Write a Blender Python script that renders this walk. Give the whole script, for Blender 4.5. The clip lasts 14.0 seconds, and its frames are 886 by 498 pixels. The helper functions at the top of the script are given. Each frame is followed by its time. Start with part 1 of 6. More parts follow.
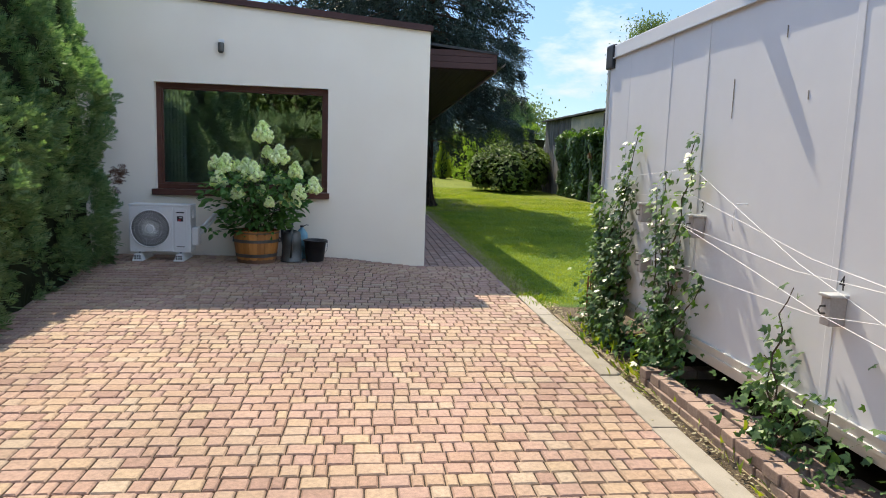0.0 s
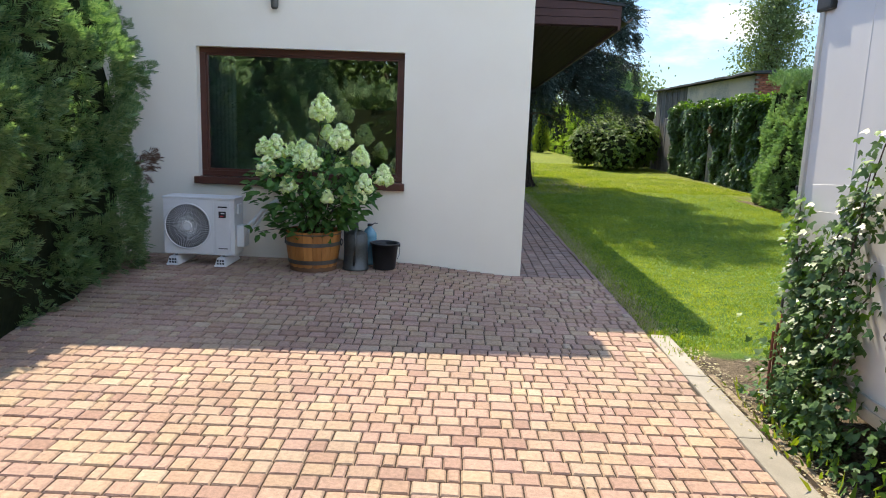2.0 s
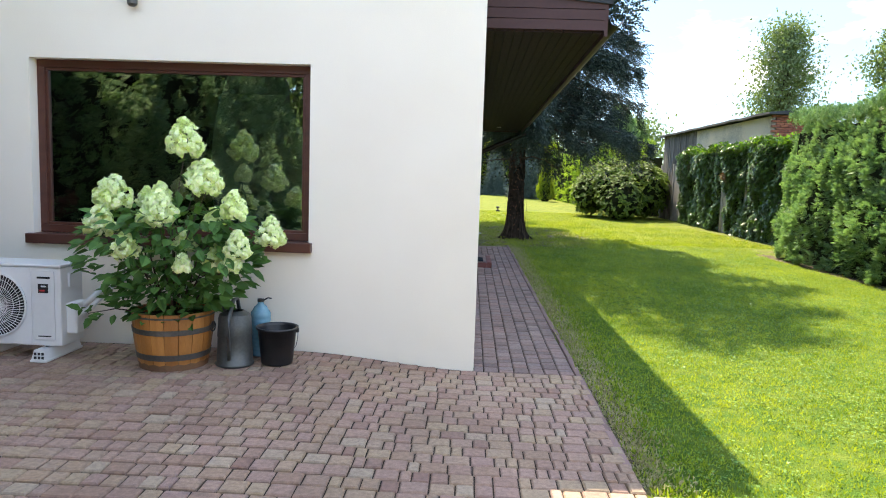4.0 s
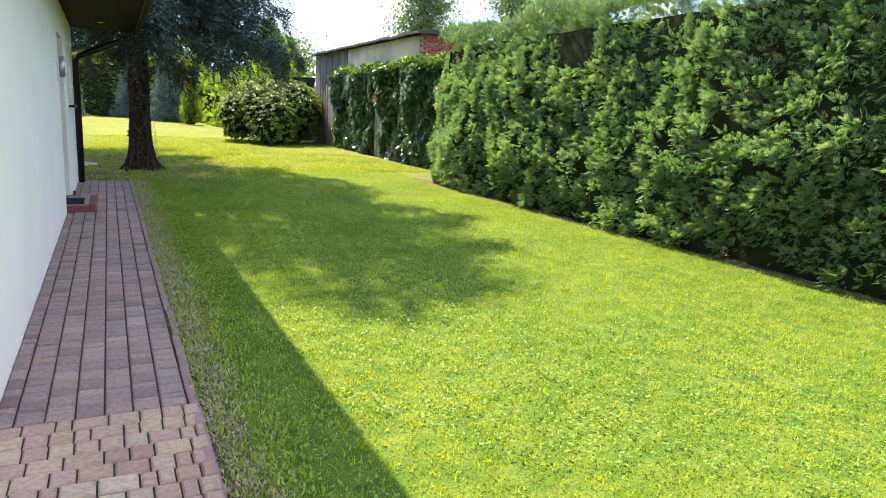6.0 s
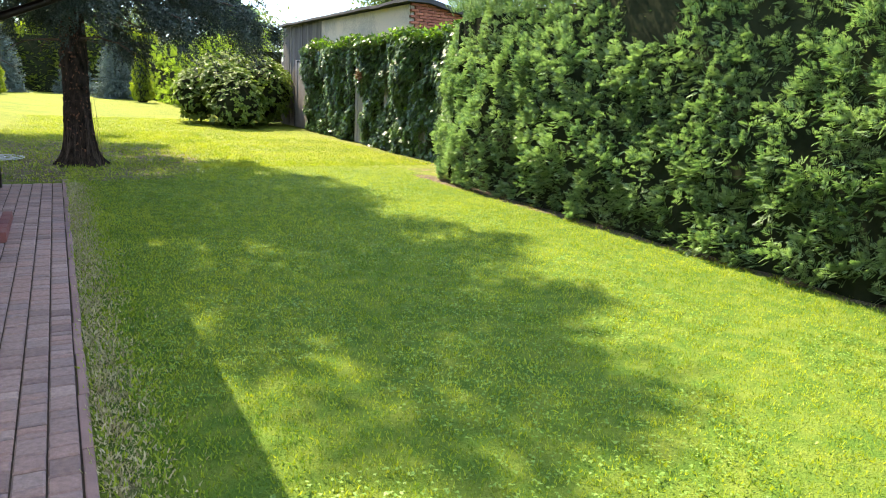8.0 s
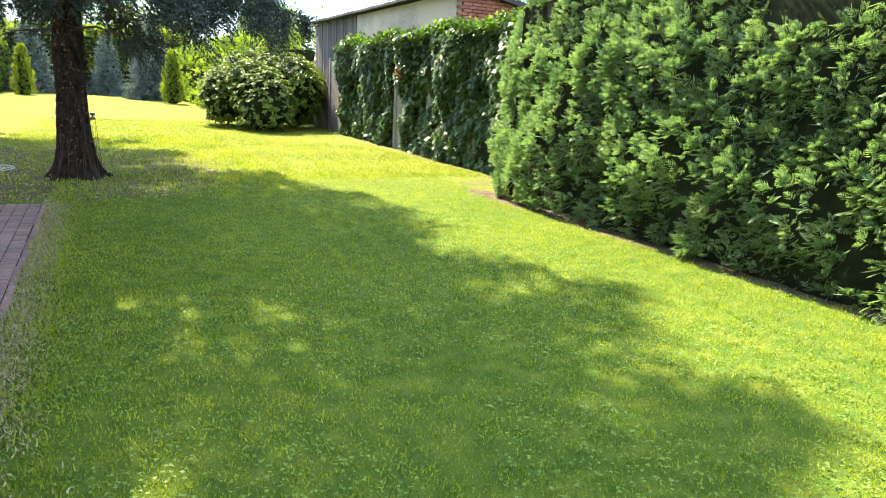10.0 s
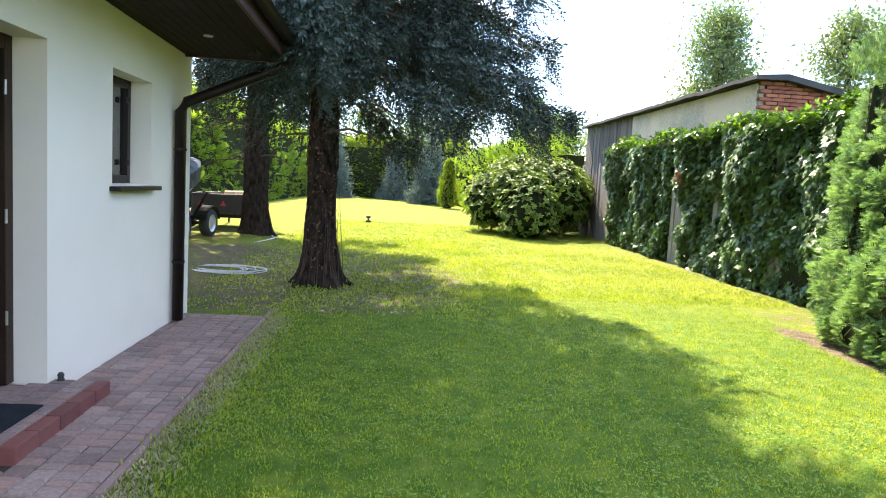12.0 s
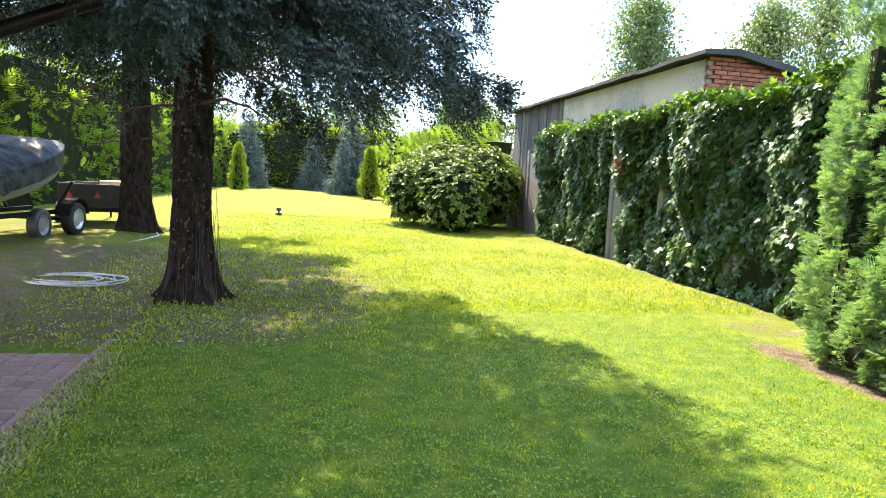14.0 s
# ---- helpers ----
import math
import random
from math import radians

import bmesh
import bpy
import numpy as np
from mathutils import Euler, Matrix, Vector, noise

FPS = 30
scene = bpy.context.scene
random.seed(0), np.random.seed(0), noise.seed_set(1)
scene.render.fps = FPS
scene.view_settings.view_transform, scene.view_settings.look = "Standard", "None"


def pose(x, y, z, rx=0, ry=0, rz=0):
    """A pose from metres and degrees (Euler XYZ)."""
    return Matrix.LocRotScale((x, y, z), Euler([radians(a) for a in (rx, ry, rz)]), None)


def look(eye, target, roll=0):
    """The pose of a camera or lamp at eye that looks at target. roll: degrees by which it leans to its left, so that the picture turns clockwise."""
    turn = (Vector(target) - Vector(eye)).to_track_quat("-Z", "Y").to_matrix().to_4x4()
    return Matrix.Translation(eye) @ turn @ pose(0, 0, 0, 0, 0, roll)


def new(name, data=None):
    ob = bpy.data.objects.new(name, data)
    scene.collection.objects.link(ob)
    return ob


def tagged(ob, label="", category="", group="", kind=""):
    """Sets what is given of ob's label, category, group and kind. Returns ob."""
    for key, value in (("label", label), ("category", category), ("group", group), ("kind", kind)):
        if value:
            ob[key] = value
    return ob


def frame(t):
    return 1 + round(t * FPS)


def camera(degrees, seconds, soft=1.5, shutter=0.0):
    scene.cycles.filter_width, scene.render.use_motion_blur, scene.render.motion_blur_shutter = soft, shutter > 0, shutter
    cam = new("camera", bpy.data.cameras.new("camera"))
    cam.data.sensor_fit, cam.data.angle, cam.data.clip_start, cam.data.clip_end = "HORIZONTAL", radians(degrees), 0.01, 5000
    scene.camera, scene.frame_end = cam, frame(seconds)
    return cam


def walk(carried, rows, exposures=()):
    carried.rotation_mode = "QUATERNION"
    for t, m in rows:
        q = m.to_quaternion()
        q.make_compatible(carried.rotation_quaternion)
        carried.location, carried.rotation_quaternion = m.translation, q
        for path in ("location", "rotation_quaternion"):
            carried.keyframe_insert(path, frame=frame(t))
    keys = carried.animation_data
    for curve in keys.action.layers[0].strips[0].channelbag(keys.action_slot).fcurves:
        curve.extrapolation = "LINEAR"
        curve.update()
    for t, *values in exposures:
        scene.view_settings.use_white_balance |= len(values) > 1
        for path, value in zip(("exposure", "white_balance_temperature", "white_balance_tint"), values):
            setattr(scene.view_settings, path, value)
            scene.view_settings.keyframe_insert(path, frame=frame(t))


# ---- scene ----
cam = camera(65.7, 14.0, soft=1.0)
PATH = [
    (0, (-0.902, -10.002, 1.544), (-0.67, -8.032, 1.289), 1.9),
    (0.5, (-0.907, -9.565, 1.571), (-0.67, -7.597, 1.308), 2.1),
    (1, (-0.827, -9.031, 1.61), (-0.62, -7.063, 1.315), 2.1),
    (1.5, (-0.818, -8.486, 1.613), (-0.728, -6.516, 1.284), 2.1),
    (2, (-0.767, -7.944, 1.679), (-0.805, -5.975, 1.332), 2.1),
    (2.5, (-0.686, -7.392, 1.693), (-0.87, -5.429, 1.356), 2.0),
    (3, (-0.536, -6.826, 1.68), (-0.809, -4.871, 1.362), 1.9),
    (3.5, (-0.297, -6.256, 1.665), (-0.585, -4.297, 1.383), 1.8),
    (4, (-0.08, -5.693, 1.613), (-0.154, -3.705, 1.405), 1.9),
    (4.2, (0.029, -5.459, 1.584), (0.195, -3.475, 1.399), 2.0),
    (6.3, (0.582, -3.2, 1.506), (1.466, -1.454, 1.094), 2.8),
    (6.5, (0.606, -2.948, 1.51), (1.508, -1.214, 1.087), 2.8),
    (7, (0.726, -2.276, 1.556), (1.663, -0.565, 1.113), 2.7),
    (7.5, (0.79, -1.63, 1.604), (1.748, 0.069, 1.159), 2.9),
    (7.7, (0.822, -1.303, 1.602), (1.782, 0.394, 1.158), 2.9),
    (9.8, (1.385, 1.158, 1.592), (2.296, 2.884, 1.154), 3.5),
    (10, (1.537, 1.287, 1.558), (2.415, 3.028, 1.113), 2.9),
    (10.5, (1.735, 1.748, 1.559), (2.352, 3.597, 1.111), 2.9),
    (11, (1.905, 2.244, 1.582), (2.138, 4.195, 1.205), 2.9),
    (11.5, (2.089, 2.769, 1.581), (2.215, 4.751, 1.347), 3.0),
    (12, (2.215, 3.267, 1.539), (2.367, 5.252, 1.353), 3.1),
    (12.5, (2.365, 3.774, 1.53), (2.606, 5.751, 1.353), 3.2),
    (13, (2.45, 4.275, 1.52), (2.742, 6.245, 1.343), 3.2),
    (13.5, (2.511, 4.717, 1.495), (2.847, 6.681, 1.318), 3.1),
    (14, (2.569, 5.145, 1.508), (2.937, 7.1, 1.305), 3.0),
]
walk(cam, [(t, look(eye, target, roll)) for t, eye, target, roll in PATH],
     [(0, 1.12, 7000, 10), (1.5, 1.27, 7000, 10), (2.5, 1.52, 7000, 10), (3.2, 1.82, 7200, 10), (4.2, 2.07, 7500, 10), (6.3, 2.2, 7600, 15), (7.7, 2.32, 7600, 15), (9.8, 2.62, 7600, 15),
      (11, 2.72, 7600, 15), (12.5, 2.62, 7400, 15), (14, 2.62, 7400, 15)])

# ---- world and sun ----
SUN = Vector((-0.126, 0.83, 1.0)).normalized()
sun_el = math.asin(SUN.z)
sun_az = math.atan2(SUN.x, SUN.y)
world = bpy.data.worlds.new("sky")
scene.world = world
world.use_nodes = True
wn, wl = world.node_tree.nodes, world.node_tree.links
wn.clear()
w_out = wn.new("ShaderNodeOutputWorld")
w_bg = wn.new("ShaderNodeBackground")
w_sky = wn.new("ShaderNodeTexSky")
w_sky.sky_type, w_sky.sun_disc = "NISHITA", False
w_sky.sun_elevation, w_sky.sun_rotation = sun_el, sun_az
w_sky.air_density, w_sky.dust_density = 0.9, 0.0
w_sky.ozone_density = 3.5
w_tc = wn.new("ShaderNodeTexCoord")
w_map = wn.new("ShaderNodeMapping")
w_map.inputs["Scale"].default_value = (1.0, 1.0, 2.6)
w_map.inputs["Location"].default_value = (0.35, 0.1, 0.2)
w_noise = wn.new("ShaderNodeTexNoise")
w_noise.inputs["Scale"].default_value = 5.2
w_noise.inputs["Detail"].default_value = 7.0
w_noise.inputs["Roughness"].default_value = 0.56
w_ramp = wn.new("ShaderNodeValToRGB")
w_ramp.color_ramp.elements[0].position, w_ramp.color_ramp.elements[1].position = 0.52, 0.68
w_mix = wn.new("ShaderNodeMix")
w_mix.data_type = "RGBA"
w_mix.inputs["B"].default_value = (7.4, 7.6, 7.9, 1)
wl.new(w_tc.outputs["Generated"], w_map.inputs["Vector"])
wl.new(w_map.outputs[0], w_noise.inputs["Vector"])
wl.new(w_noise.outputs["Fac"], w_ramp.inputs["Fac"])
wl.new(w_ramp.outputs[0], w_mix.inputs["Factor"])
w_blue = wn.new("ShaderNodeMix")
w_blue.data_type, w_blue.blend_type = "RGBA", "MULTIPLY"
w_blue.inputs["Factor"].default_value = 1.0
w_blue.inputs["B"].default_value = (0.92, 0.97, 1.02, 1)
wl.new(w_sky.outputs[0], w_blue.inputs["A"])
wl.new(w_blue.outputs["Result"], w_mix.inputs["A"])
# gain added to the sky: dimmer low and sunward, brighter behind to fill shade
w_xyz = wn.new("ShaderNodeSeparateXYZ")
wl.new(w_tc.outputs["Generated"], w_xyz.inputs[0])
w_high = wn.new("ShaderNodeMapRange")
w_high.interpolation_type = "SMOOTHSTEP"
w_side = wn.new("ShaderNodeMapRange")
for node, axis, values in ((w_high, 2, (0.0, 0.60, 0.50, 1.22)), (w_side, 1, (0.9, -0.9, 0.75, 1.4))):
    for key, value in zip(("From Min", "From Max", "To Min", "To Max"), values):
        node.inputs[key].default_value = value
    wl.new(w_xyz.outputs[axis], node.inputs["Value"])
w_gain = wn.new("ShaderNodeMath")
w_gain.operation = "MULTIPLY"
wl.new(w_high.outputs[0], w_gain.inputs[0])
wl.new(w_side.outputs[0], w_gain.inputs[1])
w_fall = wn.new("ShaderNodeVectorMath")
w_fall.operation = "SCALE"
wl.new(w_mix.outputs["Result"], w_fall.inputs[0])
wl.new(w_gain.outputs[0], w_fall.inputs["Scale"])
wl.new(w_fall.outputs[0], w_bg.inputs["Color"])
wl.new(w_bg.outputs[0], w_out.inputs["Surface"])
w_bg.inputs["Strength"].default_value = 0.15

sun = new("sun", bpy.data.lights.new("sun", "SUN"))
sun.data.energy, sun.data.angle, sun.data.color = 3.9, radians(0.53), (1.0, 0.92, 0.77)
sun.matrix_world = look(SUN * 60, (0, 0, 0))


# ---- materials ----
def material(name, c1, c2, rough=0.7, scale=4.0, fine=60.0, bump=0.15, metal=0.0, per="", translucent=0.0, stretch=(1, 1, 1), spread=0.35, spec=0.5, deep=0.01, tint=(1.35, 1.5, 0.6)):
    """Two colours mixed by a coarse and a fine noise, and by a random value for each piece or island."""
    m = bpy.data.materials.new(name)
    m.use_nodes = True
    n, l = m.node_tree.nodes, m.node_tree.links
    b = n["Principled BSDF"]
    out = n["Material Output"]
    tc = n.new("ShaderNodeTexCoord")
    mp = n.new("ShaderNodeMapping")
    mp.inputs["Scale"].default_value = stretch
    l.new(tc.outputs["Object"], mp.inputs["Vector"])
    a = n.new("ShaderNodeTexNoise")
    a.inputs["Scale"].default_value, a.inputs["Detail"].default_value = scale, 5.0
    f = n.new("ShaderNodeTexNoise")
    f.inputs["Scale"].default_value, f.inputs["Detail"].default_value = fine, 3.0
    l.new(mp.outputs[0], a.inputs["Vector"])
    l.new(mp.outputs[0], f.inputs["Vector"])
    add = n.new("ShaderNodeMath")
    add.operation = "ADD"
    half = n.new("ShaderNodeMath")
    half.operation = "MULTIPLY_ADD"
    half.inputs[1].default_value, half.inputs[2].default_value = 0.5, 0.0
    l.new(f.outputs["Fac"], half.inputs[0])
    l.new(a.outputs["Fac"], add.inputs[0])
    l.new(half.outputs[0], add.inputs[1])
    top = add.outputs[0]
    centre = 0.75
    if per:
        r = n.new("ShaderNodeObjectInfo" if per == "object" else "ShaderNodeNewGeometry")
        k = n.new("ShaderNodeMath")
        k.operation = "MULTIPLY_ADD"
        k.inputs[1].default_value = 0.55
        l.new(r.outputs["Random" if per == "object" else "Random Per Island"], k.inputs[0])
        l.new(top, k.inputs[2])
        top = k.outputs[0]
        centre += 0.275
    rg = n.new("ShaderNodeMapRange")
    rg.inputs["From Min"].default_value, rg.inputs["From Max"].default_value = centre - spread, centre + spread
    l.new(top, rg.inputs["Value"])
    mix = n.new("ShaderNodeMix")
    mix.data_type = "RGBA"
    mix.inputs["A"].default_value, mix.inputs["B"].default_value = (*c1, 1), (*c2, 1)
    l.new(rg.outputs[0], mix.inputs["Factor"])
    l.new(mix.outputs["Result"], b.inputs["Base Color"])
    b.inputs["Roughness"].default_value, b.inputs["Metallic"].default_value = rough, metal
    b.inputs["Specular IOR Level"].default_value = spec
    if bump:
        bp = n.new("ShaderNodeBump")
        bp.inputs["Strength"].default_value, bp.inputs["Distance"].default_value = bump, deep
        l.new(add.outputs[0], bp.inputs["Height"])
        l.new(bp.outputs[0], b.inputs["Normal"])
    if translucent:
        t = n.new("ShaderNodeBsdfTranslucent")
        through_leaf = n.new("ShaderNodeMix")
        through_leaf.data_type, through_leaf.blend_type = "RGBA", "MULTIPLY"
        through_leaf.inputs["Factor"].default_value = 1.0
        through_leaf.inputs["B"].default_value = (*tint, 1)
        l.new(mix.outputs["Result"], through_leaf.inputs["A"])
        l.new(through_leaf.outputs["Result"], t.inputs["Color"])
        s = n.new("ShaderNodeMixShader")
        s.inputs[0].default_value = translucent
        l.new(b.outputs[0], s.inputs[1])
        l.new(t.outputs[0], s.inputs[2])
        l.new(s.outputs[0], out.inputs["Surface"])
    return m


def stone_material(name, tones, per):
    """Cast blocks: each takes one of several tones, with a worn mottled top and fine grit."""
    m = material(name, tones[0], tones[-1], 0.85, 5, 90, 0.35, per=per)
    n, l = m.node_tree.nodes, m.node_tree.links
    b = n["Principled BSDF"]
    r = n.new("ShaderNodeObjectInfo" if per == "object" else "ShaderNodeNewGeometry")
    tone = n.new("ShaderNodeValToRGB")
    tone.color_ramp.interpolation = "LINEAR"
    for k in range(len(tones) - 2):
        tone.color_ramp.elements.new((k + 1) / (len(tones) - 1))
    for e, c in zip(tone.color_ramp.elements, tones):
        e.color = (*c, 1)
    l.new(r.outputs["Random" if per == "object" else "Random Per Island"], tone.inputs["Fac"])
    geo = n.new("ShaderNodeNewGeometry")
    top = tone.outputs[0]
    for scale, lo, hi, dark, light in ((0.9, 0.35, 0.7, 0.82, 1.10), (38.0, 0.3, 0.7, 0.78, 1.16), (210.0, 0.3, 0.7, 0.84, 1.12)):
        t = n.new("ShaderNodeTexNoise")
        t.inputs["Scale"].default_value, t.inputs["Detail"].default_value = scale, 4.0
        l.new(geo.outputs["Position"], t.inputs["Vector"])
        g = n.new("ShaderNodeMapRange")
        for key, value in zip(("From Min", "From Max", "To Min", "To Max"), (lo, hi, dark, light)):
            g.inputs[key].default_value = value
        l.new(t.outputs["Fac"], g.inputs["Value"])
        f = n.new("ShaderNodeVectorMath")
        f.operation = "SCALE"
        l.new(top, f.inputs[0])
        l.new(g.outputs[0], f.inputs["Scale"])
        top = f.outputs[0]
    l.new(top, b.inputs["Base Color"])
    return m


CLAY = ((0.25, 0.145, 0.108), (0.345, 0.222, 0.162), (0.315, 0.198, 0.155), (0.365, 0.262, 0.165), (0.295, 0.18, 0.125), (0.375, 0.285, 0.20))
PLUM = ((0.175, 0.115, 0.100), (0.25, 0.175, 0.152), (0.285, 0.180, 0.148), (0.215, 0.155, 0.140), (0.31, 0.225, 0.192))
paver_red = stone_material("clay_red_paver", CLAY, "object")
paver_rest = stone_material("clay_red_paver_rest", CLAY, "island")
path_paver = stone_material("plum_path_paver", PLUM, "object")
path_rest = stone_material("plum_path_paver_rest", PLUM, "island")
joint_sand = material("joint_sand", (0.03, 0.023, 0.018), (0.075, 0.057, 0.044), 0.95, 6, 120, 0.5, spec=0.05)
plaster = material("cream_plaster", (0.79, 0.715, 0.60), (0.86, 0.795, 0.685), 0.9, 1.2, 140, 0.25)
plaster_deep = material("reveal_plaster", (0.66, 0.60, 0.52), (0.72, 0.67, 0.59), 0.9, 1.5, 140, 0.2)
brown_wood = material("brown_window_wood", (0.055, 0.017, 0.011), (0.105, 0.034, 0.021), 0.45, 3, 50, 0.1, stretch=(1, 1, 6))
door_wood = material("dark_door_wood", (0.018, 0.010, 0.007), (0.052, 0.029, 0.019), 0.5, 2.5, 40, 0.2, stretch=(8, 8, 0.7), spec=0.2)
fascia_brown = material("fascia_brown", (0.045, 0.020, 0.020), (0.075, 0.034, 0.032), 0.5, 2, 30, 0.1, spec=0.25)
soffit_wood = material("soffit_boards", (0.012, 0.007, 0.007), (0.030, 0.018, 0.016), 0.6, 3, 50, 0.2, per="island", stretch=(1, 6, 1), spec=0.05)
pipe_brown = material("brown_gutter_metal", (0.011, 0.007, 0.006), (0.024, 0.015, 0.013), 0.35, 4, 50, 0.05, spec=0.2)
border_red = material("red_border_stone", (0.17, 0.105, 0.092), (0.26, 0.165, 0.145), 0.85, 6, 90, 0.4, per="object")
step_red = material("red_painted_brick", (0.13, 0.036, 0.032), (0.21, 0.07, 0.058), 0.7, 6, 80, 0.4, per="object")
old_brick = material("old_red_brick", (0.13, 0.036, 0.025), (0.27, 0.10, 0.062), 0.9, 7, 80, 0.5, per="object")
edge_brick = material("plum_edge_brick", (0.17, 0.110, 0.090), (0.35, 0.25, 0.195), 0.9, 7, 80, 0.5, per="object")
concrete = material("concrete_kerb", (0.185, 0.165, 0.13), (0.30, 0.27, 0.222), 0.9, 5, 120, 0.4, per="object")
grey_wall = material("grey_old_plaster", (0.33, 0.31, 0.265), (0.58, 0.50, 0.38), 0.95, 0.7, 30, 0.4, spread=0.10)
block_wall = material("grey_block", (0.13, 0.125, 0.12), (0.24, 0.225, 0.21), 0.95, 3, 60, 0.5)
old_board = material("weathered_board", (0.065, 0.06, 0.056), (0.15, 0.135, 0.12), 0.9, 3, 40, 0.4, per="object", stretch=(5, 5, 0.6))
roof_felt = material("dark_roof_felt", (0.025, 0.028, 0.032), (0.06, 0.064, 0.07), 0.8, 3, 60, 0.3, spec=0.15)
white_panel = material("white_panel", (0.60, 0.61, 0.61), (0.68, 0.69, 0.69), 0.45, 0.7, 6, 0.02, spread=0.5)
alu = material("aluminium", (0.50, 0.50, 0.49), (0.62, 0.62, 0.60), 0.4, 3, 80, 0.05, metal=0.6)
black_rubber = material("black_rubber", (0.012, 0.012, 0.013), (0.03, 0.03, 0.03), 0.7, 5, 60, 0.1)
black_plastic = material("black_plastic", (0.010, 0.010, 0.012), (0.02, 0.02, 0.022), 0.4, 5, 60, 0.05)
under_dark = material("dark_underframe", (0.015, 0.015, 0.015), (0.03, 0.03, 0.03), 0.9, 3, 30, 0.1, spec=0.05)
ac_white = material("white_enamel", (0.66, 0.66, 0.65), (0.74, 0.74, 0.73), 0.4, 2, 20, 0.02)
ac_dark = material("dark_fan_well", (0.02, 0.02, 0.02), (0.05, 0.05, 0.05), 0.7, 5, 30, 0.05, spec=0.05)
logo_red = material("red_mark", (0.45, 0.03, 0.04), (0.55, 0.05, 0.06), 0.5, 5, 30, 0)
tub_wood = material("orange_tub_wood", (0.31, 0.118, 0.026), (0.50, 0.215, 0.055), 0.5, 5, 60, 0.2, per="object", stretch=(3, 3, 0.6))
tub_dark = material("damp_tub_wood", (0.10, 0.05, 0.025), (0.20, 0.10, 0.05), 0.7, 5, 60, 0.3)
iron = material("dull_iron", (0.07, 0.07, 0.065), (0.16, 0.15, 0.14), 0.5, 6, 60, 0.1, metal=0.6)
zinc = material("weathered_zinc", (0.055, 0.06, 0.056), (0.13, 0.135, 0.13), 0.5, 6, 60, 0.15, metal=0.5)
soil = material("dark_soil", (0.03, 0.02, 0.013), (0.07, 0.05, 0.03), 0.95, 8, 60, 0.6, spec=0.05)
dirt = material("dry_dirt", (0.17, 0.125, 0.085), (0.30, 0.235, 0.165), 0.95, 6, 80, 0.6, spec=0.05)
bark = material("spruce_bark", (0.010, 0.008, 0.006), (0.058, 0.043, 0.034), 0.95, 3.5, 26, 1.0, stretch=(4, 4, 1.6), spread=0.22, deep=0.06, spec=0.05)
limb_bark = material("limb_bark", (0.05, 0.038, 0.03), (0.11, 0.085, 0.065), 0.95, 5, 40, 0.5, spec=0.05)
white_cord = material("white_cord", (0.72, 0.72, 0.70), (0.8, 0.8, 0.78), 0.6, 20, 90, 0)
hose_mat = material("pale_hose", (0.38, 0.41, 0.42), (0.52, 0.54, 0.53), 0.45, 6, 40, 0)
# dark blue-grey cloth; its pale patches put sun on the folds into colour
tarp = material("sun_patched_tarpaulin", (0.018, 0.028, 0.036), (0.15, 0.18, 0.20), 0.4, 5, 24, 0.6, spread=0.16)
hull = material("grey_hull", (0.38, 0.39, 0.38), (0.50, 0.50, 0.48), 0.45, 3, 30, 0.05)
rust = material("rusty_red", (0.16, 0.04, 0.025), (0.26, 0.08, 0.05), 0.8, 8, 60, 0.3)
plank = material("raw_timber", (0.30, 0.22, 0.14), (0.45, 0.36, 0.25), 0.8, 4, 40, 0.3, per="object")
bottle_blue = material("blue_plastic_bottle", (0.10, 0.25, 0.33), (0.18, 0.36, 0.45), 0.2, 6, 40, 0)
mat_dark = material("dark_door_mat", (0.012, 0.016, 0.02), (0.03, 0.035, 0.04), 0.95, 8, 200, 0.5, spec=0.05)
lamp_metal = material("brushed_steel", (0.42, 0.42, 0.41), (0.55, 0.55, 0.53), 0.35, 5, 90, 0.05, metal=0.9)

thuja_leaf = material("thuja_leaf", (0.068, 0.148, 0.068), (0.275, 0.370, 0.180), 0.42, 1.3, 9, 0, per="island", translucent=0.28, spec=0.2, tint=(1.15, 1.45, 0.7))
thuja_gold = material("thuja_bright_leaf", (0.10, 0.17, 0.025), (0.27, 0.32, 0.04), 0.6, 1.3, 9, 0, per="island", translucent=0.35, spec=0.2)
# lightened leaf for the far hedges: sunlit haze put into the colour
sunlit_hedge = material("sunlit_hedge_leaf", (0.10, 0.18, 0.035), (0.25, 0.34, 0.08), 0.6, 1.3, 9, 0, per="island", translucent=0.45, spec=0.15)
# near-black filling for foliage: deep shade between leaves, given as colour
thuja_core = material("foliage_shade_core", (0.008, 0.011, 0.005), (0.024, 0.030, 0.013), 0.95, 3, 20, 0.3, spec=0.05)
ivy_leaf = material("ivy_leaf", (0.028, 0.068, 0.021), (0.098, 0.175, 0.052), 0.38, 1.5, 12, 0, per="island", translucent=0.16, spec=0.22)
ivy_young = material("young_ivy_leaf", (0.08, 0.17, 0.02), (0.16, 0.28, 0.04), 0.4, 1.5, 12, 0, per="island", translucent=0.35, spec=0.2)
bush_leaf = material("bush_leaf", (0.042, 0.090, 0.018), (0.175, 0.250, 0.042), 0.45, 1.5, 12, 0, per="island", translucent=0.3, spec=0.2)
hyd_leaf = material("hydrangea_leaf", (0.036, 0.10, 0.024), (0.10, 0.205, 0.05), 0.5, 4, 20, 0, per="island", translucent=0.2, spec=0.2)
hyd_petal = material("hydrangea_petal", (0.74, 0.82, 0.38), (0.92, 0.93, 0.76), 0.7, 5, 30, 0, per="island", translucent=0.25)
